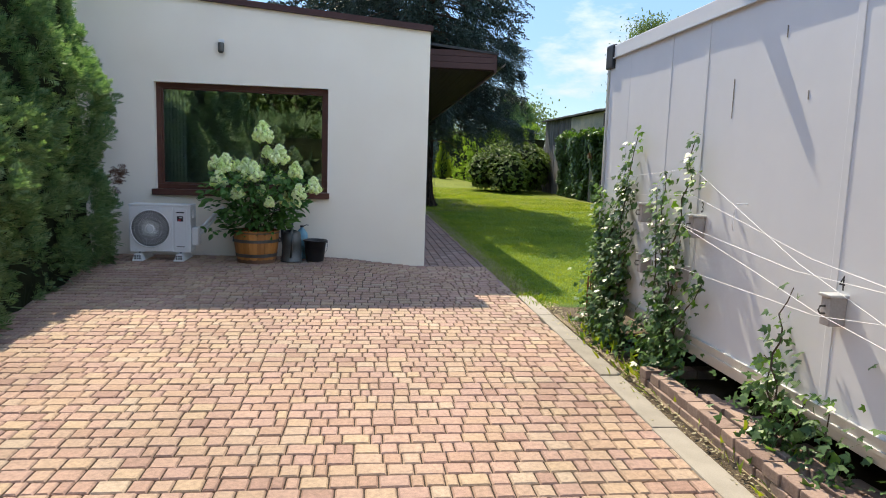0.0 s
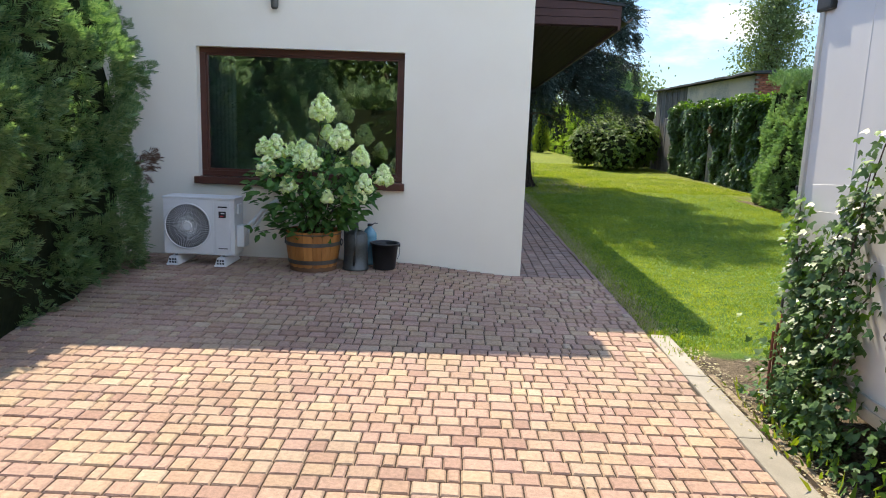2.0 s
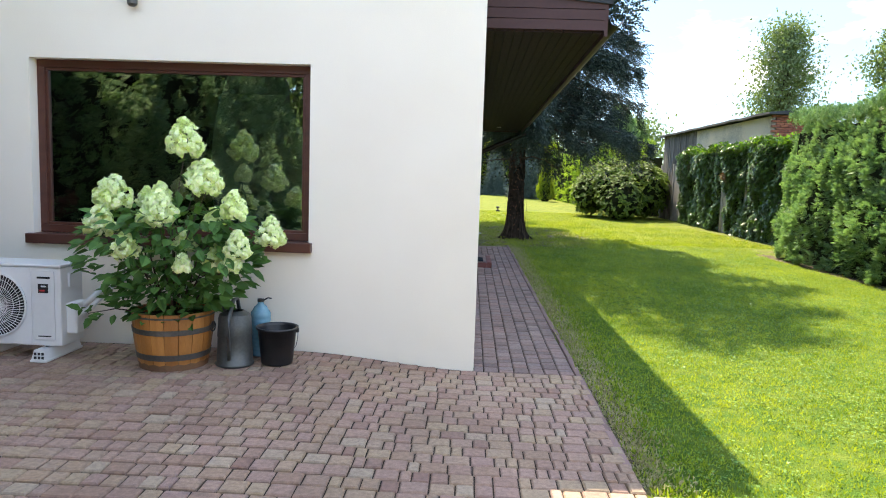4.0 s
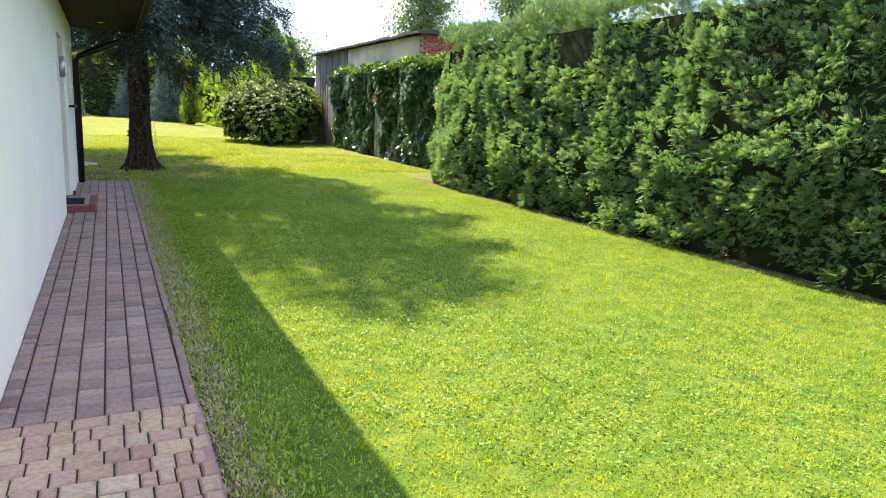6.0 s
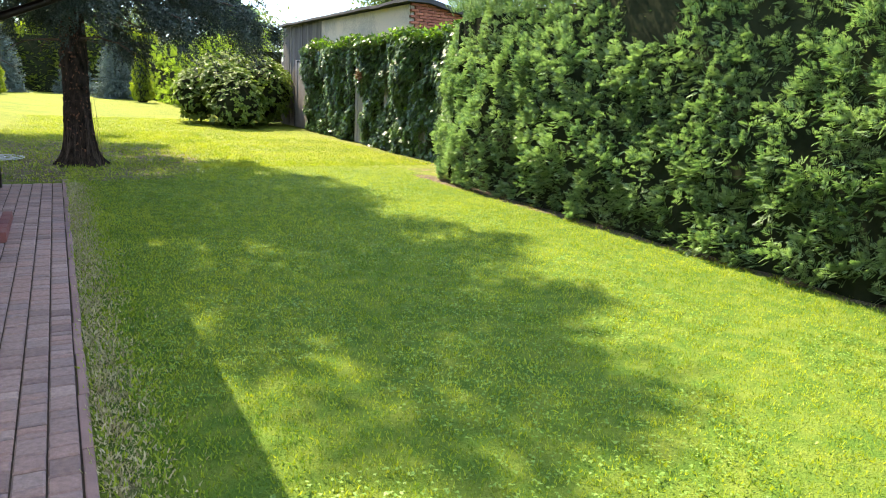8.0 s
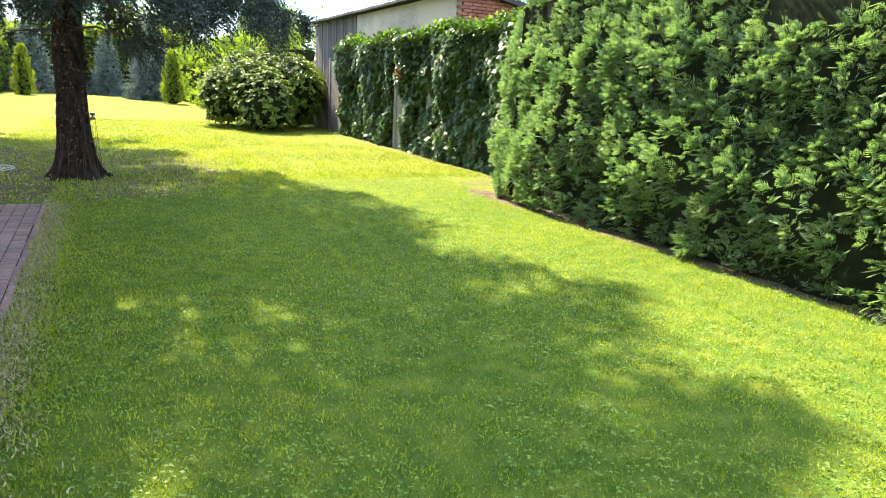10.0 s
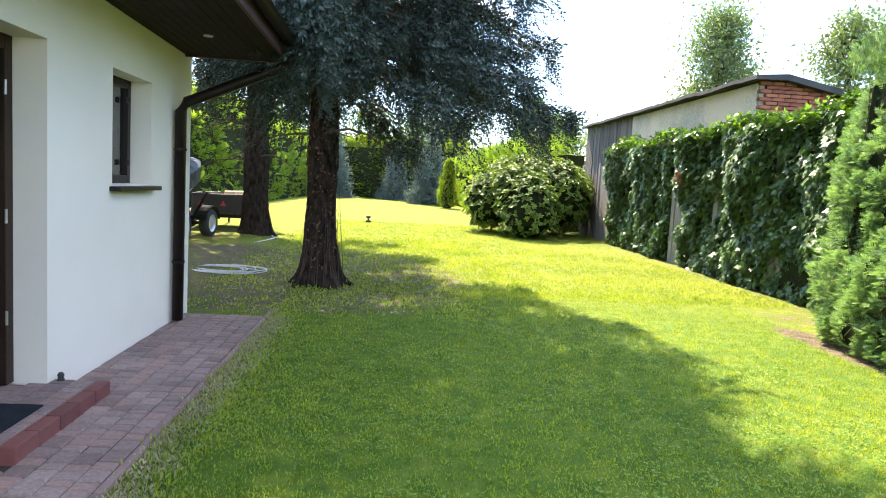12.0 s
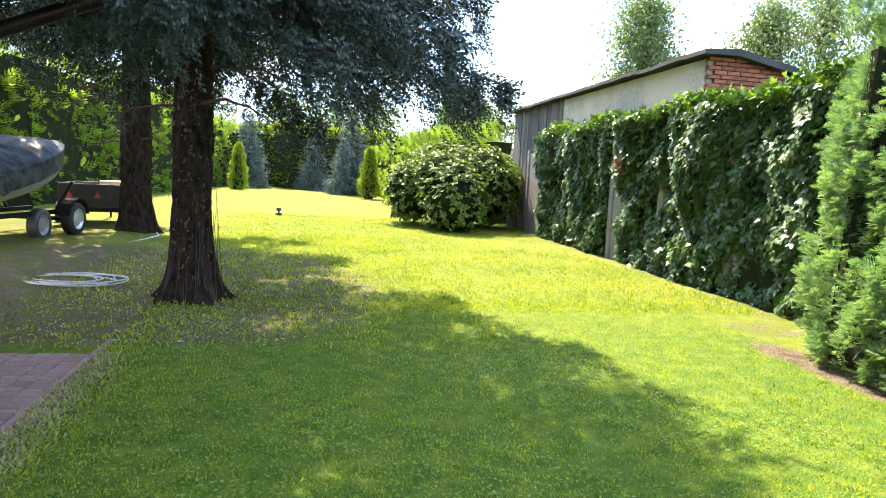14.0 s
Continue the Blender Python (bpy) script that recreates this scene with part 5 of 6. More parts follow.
def build_ivy():
    t = thing("ivy_cover", "thick dark glossy ivy hanging over the garden wall", "ivy", kind="stuff")
    pos, ax, fc = [], [], []
    for y0, y1, n, zt in ((12.1, 18.75, 17500, 2.92), (19.2, 24.7, 11500, 2.92)):
        y = rng.uniform(y0, y1, n)
        z = rng.uniform(0.01, 1, n) * zt
        q = np.stack([y * 0, y, z], 1)
        deep = bumpy(q, 1.3, 5.0) * 0.22 + bumpy(q, 3.6, 8.0) * 0.12
        fold = 0.14 * np.sin(y * 2.1 + 1.0) * ramp(z, 0, 2)
        edge = ramp(np.minimum(y - y0, y1 - y), 0.0, 0.35)
        x = wall_line(y) + 0.05 - deep - fold + (1 - edge) * 0.25 + rng.exponential(0.07, n) - 0.12 * ramp(z, 1.0, 2.6)
        zz = z + bumpy(q, 1.0, 2.0) * 0.16 * ramp(z, 1.5, 2.8)
        pos.append(np.stack([x, y, zz], 1))
        a = np.stack([np.full(n, -0.35), rng.normal(0, 0.45, n), np.full(n, -0.75)], 1) + rng.normal(0, 0.25, (n, 3))
        ax.append(a)
        fc.append(np.tile((-1.0, 0.1, 0.55), (n, 1)))
        m = int(n * 0.2)
        y = rng.uniform(y0, y1, m)
        pos.append(np.stack([wall_line(y) + rng.uniform(-0.1, 0.75, m), y, zt + rng.normal(0, 0.07, m) + 0.1 * np.sin(y * 1.7)], 1))
        ax.append(rng.normal(0, 0.6, (m, 3)) + np.array((-0.4, 0, 0.35)))
        fc.append(np.tile((-0.2, 0.2, 1.0), (m, 1)))
    pos, ax, fc = np.concatenate(pos), np.concatenate(ax), np.concatenate(fc)
    young = rng.uniform(0, 1, len(pos)) < 0.05 + 0.30 * ramp(pos[:, 2], 2.5, 3.0)
    sz = rng.uniform(0.065, 0.135, len(pos))
    a = scatter(IVY, pos[~young], ax[~young], sz[~young], face=fc[~young])
    b = scatter(IVY, pos[young], ax[young], sz[young] * 0.9, face=fc[young])
    v, f, i = joined([a, b])
    part("foliage", mesh_from("foliage", v, f, [ivy_leaf, ivy_young], i), None, t)
    # near-black slabs that paint the shade behind the ivy leaves
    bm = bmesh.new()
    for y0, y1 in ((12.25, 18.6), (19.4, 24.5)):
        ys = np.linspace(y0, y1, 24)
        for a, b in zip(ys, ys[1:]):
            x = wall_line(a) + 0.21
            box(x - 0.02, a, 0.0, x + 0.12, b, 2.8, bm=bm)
    part("shade_core", bm, thuja_core, t)


def dead_patch(at, axis, label, parent_name):
    """A few rust-brown dead sprays."""
    p = thing(parent_name, label, "dead leaves", at, kind="stuff")
    n = 34
    pos = rng.normal(0, 1, (n, 3)) * (0.04, 0.07, 0.08)
    v, f = scatter(FROND, pos, rng.normal(0, 0.5, (n, 3)) + np.array(axis), rng.uniform(0.08, 0.15, n))
    part("leaves", mesh_from("leaves", v, f, dead_leaf), None, p)


dead_leaf = material("rust_brown_dead_leaf", (0.07, 0.028, 0.018), (0.16, 0.075, 0.045), 0.8, 5, 30, 0, per="island", translucent=0.2)
dead_patch((-4.13, -0.62, 1.2), (1, -0.2, 0.1), "dead rust-brown sprays in the tall hedge", "dead_hedge_spray")
dead_patch((8.46, 17.9, 1.95), (-1, 0, -0.3), "withered rust-brown leaves among the ivy", "dead_ivy_leaves")
build_barn()
build_ivy()


# ---- trailer body beside the forecourt ----
TX, TY0, TY1, TZ0, TZ1 = 1.55, -11.6, -3.12, 0.24, 2.70
SET = Matrix.Translation((-0.063, -0.70, 0.108)) @ Matrix.Scale(0.93, 4)


def build_trailer():
    t = thing("box_trailer_body", "old white box trailer body standing beside the paving", "trailer body")
    bm = box(TX, TY0, TZ0, TX + 2.35, TY1, TZ1)
    bmesh.ops.subdivide_edges(bm, edges=bm.edges[:], cuts=14, use_grid_fill=True)
    for v in bm.verts:
        if abs(v.co.x - TX) < 1e-4:
            v.co.x += 0.006 * noise.noise(v.co * 0.9)
    part("side_panel", bm, white_panel, t)
    part("top_rail", box(TX - 0.018, TY0, TZ1 - 0.085, TX + 0.05, TY1 + 0.02, TZ1 + 0.03, bevel=0.008), white_panel, t)
    part("rail_lip", box(TX - 0.03, TY0, TZ1 - 0.10, TX, TY1 + 0.02, TZ1 - 0.087, bevel=0.003), alu, t)
    part("bottom_rail", box(TX - 0.018, TY0, TZ0 - 0.06, TX + 0.06, TY1 + 0.02, TZ0 + 0.075, bevel=0.006), alu, t, "scuffed aluminium rail")
    part("rail_lip", box(TX - 0.028, TY0, TZ0 - 0.005, TX - 0.018, TY1 + 0.02, TZ0 + 0.02, bevel=0.003), alu, t)
    part("corner_post", box(TX - 0.016, TY1 - 0.03, TZ0 + 0.076, TX + 0.06, TY1 + 0.03, TZ1 - 0.10, bevel=0.01), alu, t)
    part("corner_cap", box(TX - 0.035, TY1 - 0.15, TZ1 - 0.19, TX + 0.12, TY1 + 0.05, TZ1 + 0.045, bevel=0.02), black_plastic, t, "cracked black corner cap")
    for z in (0.5, 1.25, 1.95):
        part("door_hinge", box(TX - 0.02, TY1 + 0.03, z, TX + 0.05, TY1 + 0.06, z + 0.14, bevel=0.006), black_plastic, t)
    for y, w in ((-3.68, 0.008), (-4.55, 0.022), (-5.15, 0.028), (-6.72, 0.028), (-8.3, 0.028), (-9.9, 0.028)):
        part("rib", box(TX - (0.004 if w > 0.01 else 0.002), y - w, TZ0 + 0.08, TX + 0.01, y + w, TZ1 - 0.105, bevel=0.004), white_panel, t)
    part("underframe", box(TX + 0.5, TY0 + 0.1, -0.14, TX + 1.9, TY1 - 0.1, TZ0 - 0.001), under_dark, t)
    bm = bmesh.new()
    v = [bm.verts.new(p) for p in ((TX + 0.02, -5.56, TZ1 + 0.032), (TX + 0.02, -5.80, TZ1 + 0.032), (TX - 0.15, -5.46, TZ1 + 0.17), (TX - 0.168, -5.36, TZ1 + 0.16))]
    f = bm.faces.new(v)
    bmesh.ops.solidify(bm, geom=[f], thickness=0.02)
    part("roof_flap", bm, iron, t)
    t.matrix_basis = SET
    for k, (y, z, l) in enumerate(((-5.55, 2.15, 0.26), (-6.1, 2.4, 0.07), (-6.35, 2.0, 0.05))):
        part("scuff", box(TX - 0.0015, y - 0.004, z - l, TX + 0.002, y + 0.003, z), concrete, t, "rusty scratch")

    # numbered blocks that hold the washing lines
    def block(y, z, digit):
        b = thing("line_block", "grey wooden block with a pale lid holding the clothes lines", "block", SET @ Vector((TX - 0.004, y, z)), group="washing line blocks")
        b.scale = (0.85, 0.74, 0.9)
        part("body", box(-0.10, -0.048, -0.155, 0.0, 0.048, 0.0, bevel=0.008), block_grey, b)
        part("lid", box(-0.115, -0.06, 0.0, 0.004, 0.06, 0.016, bevel=0.006), alu, b)
        part("eye", tube([(-0.10, 0.0, -0.05), (-0.13, 0.0, -0.05), (-0.14, 0.0, -0.07), (-0.13, 0.0, -0.09), (-0.10, 0.0, -0.09)], 0.006, 6), iron, b)
        if digit:
            cu = bpy.data.curves.new("digit", "FONT")
            cu.body, cu.size, cu.extrude, cu.align_x = digit, 0.115, 0.001, "CENTER"
            tmp = new("digit_source", cu)
            me = bpy.data.meshes.new_from_object(tmp.evaluated_get(bpy.context.evaluated_depsgraph_get()))
            bpy.data.objects.remove(tmp)
            me.materials.clear()
            me.materials.append(black_plastic)
            d = new("numeral", me)
            d.parent = b
            d.matrix_basis = pose(-0.012, 0.0, 0.035, 90, 0, -90)
        return b

    block_grey = material("grey_block_wood", (0.28, 0.26, 0.24), (0.42, 0.39, 0.36), 0.8, 6, 60, 0.3)
    block(-5.28, 1.20, "3")
    block(-6.80, 0.92, "4")
    block(-4.35, 1.23, "")
    block(-4.40, 0.80, "")
    block(-5.10, 0.80, "")
    lines = thing("washing_lines", "thin white washing lines strung along the trailer", "washing line")
    runs = (((1.50, -3.35, 1.42), (1.46, -4.6, 1.50), (1.44, -5.28, 1.55), (1.42, -6.6, 1.06), (1.40, -7.5, 0.82)),
            ((1.50, -3.3, 1.25), (1.46, -4.6, 1.33), (1.44, -5.28, 1.36), (1.42, -6.7, 1.10), (1.40, -7.8, 1.0)),
            ((1.50, -3.3, 1.02), (1.46, -4.5, 1.08), (1.40, -5.28, 1.14), (1.40, -6.6, 1.02), (1.40, -7.8, 1.03)),
            ((1.40, -5.28, 1.13), (1.40, -6.2, 0.96), (1.40, -6.8, 0.84), (1.40, -7.9, 0.70)),
            ((1.46, -4.4, 0.80), (1.42, -5.3, 0.82), (1.40, -6.8, 0.82), (1.40, -7.9, 0.97)))
    lines.matrix_basis = SET
    for r in runs:
        part("cord", tube(r, 0.0018, 6), white_cord, lines)
    part("hook", tube([(1.545, -5.85, 1.33), (1.47, -5.85, 1.33), (1.46, -5.85, 1.28), (1.45, -5.85, 1.20), (1.46, -5.85, 1.16)], 0.006, 6), white_cord, lines)

    rods = thing("rusty_rods", "bundle of short rusty red iron rods stuck in the ground", "iron rods", (1.25, -3.80, 0))
    for k in range(4):
        part("rod", tube([(0.032 * k - 0.03, 0.02 * k, -0.05), (0.036 * k - 0.01, 0.03 * k + 0.05, 0.50 + 0.05 * (k % 3))], 0.009, 6), rust, rods)


def build_planter():
    p = thing("brick_planter", "low double row of reddish bricks edging a soil bed", "planter", kind="structure")
    part("soil_bed", box(1.20, -9.5, -0.05, 1.95, -5.5, 0.055), soil, p)
    part("soil_strip", box(1.075, -9.5, -0.05, 1.125, -3.2, 0.004), dirt, p)
    me = bpy.data.meshes.new("brick")
    bm = box(-0.055, -0.068, 0.0, 0.055, 0.068, 0.066, bevel=0.007)
    bm.to_mesh(me)
    bm.free()
    me.materials.append(edge_brick)

    def put(x, y, z, a):
        ob = new("brick", me)
        ob.parent = p
        ob.location, ob.rotation_euler = (x + random.gauss(0, 0.005), y, z), (random.gauss(0, 0.015), random.gauss(0, 0.015), a + random.gauss(0, 0.03))

    for c in range(2):
        for k in range(27):
            y = -5.25 - 0.142 * k - 0.07 * c
            put(1.165 - 0.03 * math.sin(k * 0.12) + 0.008 * c, y - 0.3, -0.015 + 0.067 * c, 0.0)
        for k in range(4):
            put(1.17 + 0.13 * k, -5.44, -0.015 + 0.067 * c, math.pi / 2)
    for k in range(11):
        put(1.29 + 0.02 * (k % 3), -6.05 - 0.135 * k, 0.054, 0.05 * (k % 2))
        if k % 3 != 1:
            put(1.41 + 0.02 * (k % 2), -6.15 - 0.135 * k, 0.05, 0.1)
    l = thing("fallen_leaves", "scattered dry leaf litter beside the kerb", "leaf litter", kind="stuff")
    n = 1400
    pos = np.stack([rng.normal(1.12, 0.07, n), rng.uniform(-8.5, -2.6, n), np.full(n, 0.012)], 1)
    v, f = scatter(LEAF, pos, rng.normal(size=(n, 3)) * (1, 1, 0.15), rng.uniform(0.012, 0.035, n), face=np.tile((0, 0, 2.0), (n, 1)))
    part("leaves", mesh_from("leaves", v, f, dry_grass), None, l)


def climbing_ivy(label, root, tops, base_leaves, spread, seed):
    """Ivy stems that climb from a bushy foot."""
    rr = np.random.default_rng(seed)
    t = thing("climbing_ivy", label, "ivy", (0, 0, 0))
    pos, ax, yg = [], [], []
    for y1, z1, density, hang in tops:
        n = 14
        s = np.linspace(0, 1, n)
        y0 = root[0] + rr.normal(0, spread * 0.4)
        y = y0 + (y1 - y0) * s ** 1.2 + np.cumsum(rr.normal(0, 0.02, n))
        z = z1 * s
        x = 1.31 - 0.03 * np.sin(s * 3) + rr.normal(0, 0.012, n)
        line = np.stack([x, y, z], 1)
        part("stem", tube(line, list(0.007 * (1 - s) + 0.003), 5), limb_bark, t)
        m = int(density * z1 * 1.45)
        u = rr.uniform(0.04, 1, m)
        p = np.stack([np.interp(u, s, line[:, c]) for c in range(3)], 1) + rr.normal(0, 1, (m, 3)) * np.array((0.035, 0.085, 0.06)) * (1.35 - u * 0.6)[:, None]
        p[:, 0] = np.minimum(p[:, 0], 1.365)
        pos.append(p)
        ax.append(np.stack([np.full(m, -0.45), rr.normal(0, 0.6, m), np.full(m, -0.5)], 1) + rr.normal(0, 0.3, (m, 3)))
        yg.append(rr.uniform(0, 1, m) < 0.06 + 0.35 * (u > 0.8))
    m = base_leaves
    p = np.stack([1.26 + rr.normal(0, 0.07, m), root[0] + rr.normal(0, spread, m), np.abs(rr.normal(0, 0.24, m)) + 0.02], 1)
    p[:, 0] = np.minimum(p[:, 0], 1.36)
    pos.append(p)
    ax.append(np.stack([np.full(m, -0.5), rr.normal(0, 0.6, m), np.full(m, -0.1)], 1) + rr.normal(0, 0.3, (m, 3)))
    yg.append(rr.uniform(0, 1, m) < 0.08)
    pos, ax, yg = np.concatenate(pos), np.concatenate(ax), np.concatenate(yg)
    sz = rr.uniform(0.030, 0.066, len(pos))
    fc = np.tile((-1.0, -0.1, 0.8), (len(pos), 1))
    v, f, i = joined([scatter(IVY, pos[~yg], ax[~yg], sz[~yg], face=fc[~yg]), scatter(IVY, pos[yg], ax[yg], sz[yg], face=fc[yg])])
    part("foliage", mesh_from("foliage", v, f, [ivy_leaf, ivy_young], i), None, t)
    n = 22
    pos = np.stack([1.20 + rr.normal(0, 0.05, n), root[0] + rr.normal(0, spread * 1.3, n), np.zeros(n)], 1)
    v, f = scatter(TUFT, pos, np.tile((0, 0, 1.0), (n, 1)) + rr.normal(size=(n, 3)) * 0.3, rr.uniform(0.06, 0.13, n))
    part("grass_tuft", mesh_from("grass_tuft", v, f, grass_blade), None, t)


build_trailer()
build_planter()
climbing_ivy("leafy green ivy climbing the white trailer side", (-4.15,), [(-3.85, 1.32, 230, 0), (-4.0, 1.1, 230, 0), (-4.5, 1.8, 130, 0), (-4.3, 1.4, 170, 0), (-3.95, 0.9, 260, 0), (-4.4, 1.55, 110, 0), (-4.6, 1.0, 120, 0)], 620, 0.30, 31)
climbing_ivy("thin ivy trailing over the washing lines", (-5.35,), [(-4.95, 1.40, 100, 0), (-5.45, 1.74, 90, 0), (-5.15, 1.5, 100, 0), (-5.62, 1.05, 120, 0), (-5.82, 0.8, 110, 0)], 260, 0.22, 32)
climbing_ivy("small ivy plant spilling over the brick edging", (-6.75,), [(-6.72, 0.95, 40, 0), (-6.62, 0.55, 110, 0), (-6.9, 0.4, 110, 0)], 230, 0.16, 33)
climbing_ivy("small ivy plant spilling over the brick edging", (-7.25,), [(-7.15, 0.42, 60, 0)], 70, 0.12, 34)


# ---- things by the house front ----
GY = 0.112


def build_heat_pump():
    a = thing("air_conditioner", "white outdoor air conditioner unit on two plastic feet", "air conditioner", (-3.95, -0.66, GY))
    W, D, Z0, Z1 = 0.78, 0.31, 0.11, 0.72
    part("casing", box(0, 0.012, Z0, W, D, Z1, bevel=0.012), ac_white, a)
    part("top_cover", box(-0.006, 0.0, Z1 + 0.001, W + 0.006, D + 0.006, Z1 + 0.022, bevel=0.008), ac_white, a)
    fx, fz, R = 0.275, Z0 + 0.315, 0.245
    fr = part("front_panel", box(0.008, 0.0, Z0 + 0.012, 0.555, 0.010, Z1 - 0.004, bevel=0.004), ac_white, a)
    well = part("fan_well", lathe([(0.0, 0.0), (R, 0.0), (R, 0.006), (0.0, 0.006)], 40), ac_dark, fr)
    well.matrix_basis = pose(fx, -0.001, fz, 90, 0, 0)
    gr = bmesh.new()
    for k in range(60):
        q = 2 * math.pi * k / 60
        tube([(fx + 0.05 * math.cos(q), -0.012, fz + 0.05 * math.sin(q)), (fx + 0.15 * math.cos(q + 0.08), -0.022, fz + 0.15 * math.sin(q + 0.08)), (fx + R * math.cos(q + 0.2), -0.008, fz + R * math.sin(q + 0.2))], 0.0024, 4, gr)
    for r in (0.10, 0.15, 0.20, 0.245):
        tube([(fx + r * math.cos(q), -0.016 + 0.03 * (r - 0.15) ** 2, fz + r * math.sin(q)) for q in np.linspace(0, 2 * math.pi, 41)], 0.0018 if r < 0.24 else 0.008, 5, gr, cap=False)
    part("grille", gr, ac_white, fr)
    hub = part("hub", lathe([(0.0, 0.012), (0.045, 0.010), (0.052, 0.0)], 24), ac_white, fr)
    hub.matrix_basis = pose(fx, -0.016, fz, 90, 0, 0)
    pn = part("service_panel", box(0.575, -0.002, Z0 + 0.05, 0.735, 0.011, Z1 - 0.03, bevel=0.006), ac_white, a)
    part("name_bar", box(0.605, -0.005, Z1 - 0.085, 0.705, -0.001, Z1 - 0.070), black_plastic, pn)
    part("badge", box(0.612, -0.005, Z1 - 0.195, 0.690, -0.001, Z1 - 0.125), black_plastic, pn, "dark square badge")
    part("badge_bar", box(0.636, -0.007, Z1 - 0.150, 0.676, -0.004, Z1 - 0.138), ac_white, pn)
    part("badge_bar", box(0.626, -0.007, Z1 - 0.182, 0.664, -0.004, Z1 - 0.170), logo_red, pn)
    part("name_bar", box(0.605, -0.005, Z0 + 0.075, 0.705, -0.001, Z0 + 0.084), black_plastic, pn)
    part("side_handle", box(W, 0.10, Z1 - 0.16, W + 0.02, 0.22, Z1 - 0.05, bevel=0.006), ac_white, a)
    vc = part("valve_cover", box(W, 0.07, Z0 + 0.09, W + 0.085, 0.25, Z0 + 0.33, bevel=0.015), ac_white, a)
    part("pipe", tube([(W + 0.06, 0.17, Z0 + 0.28), (W + 0.14, 0.22, Z0 + 0.36), (W + 0.24, 0.34, Z0 + 0.50), (W + 0.30, 0.62, Z0 + 0.56)], 0.024, 10), ac_white, vc, "pale insulated pipe", smooth=True)
    part("pipe", tube([(W + 0.06, 0.15, Z0 + 0.20), (W + 0.15, 0.20, Z0 + 0.30), (W + 0.25, 0.32, Z0 + 0.44), (W + 0.31, 0.62, Z0 + 0.50)], 0.018, 10), ac_white, vc, smooth=True)
    for x in (0.10, 0.62):
        ft = part("foot", box(x - 0.045, -0.07, 0.0, x + 0.085, 0.42, 0.018, bevel=0.004), ac_white, a)
        bm = bmesh.new()
        v = [bm.verts.new((x + 0.02 + w, y, z)) for y in (-0.06, 0.41) for w, z in ((-0.06, 0.018), (0.06, 0.018), (0.035, 0.095), (-0.035, 0.095))]
        for q in ((0, 1, 2, 3), (7, 6, 5, 4), (0, 4, 5, 1), (1, 5, 6, 2), (2, 6, 7, 3), (3, 7, 4, 0)):
            bm.faces.new([v[i] for i in q])
        part("beam", bm, ac_white, ft)
        for dz in (0.035, 0.065):
            for dx in (-0.028, 0.002, 0.03):
                part("slot", box(x + 0.02 + dx - 0.008, -0.064, dz - 0.010, x + 0.02 + dx + 0.010, -0.058, dz + 0.010), ac_dark, ft)
        part("bolt", tube([(x + 0.02, 0.05, 0.09), (x + 0.02, 0.05, Z0 + 0.006)], 0.014, 8), iron, ft)


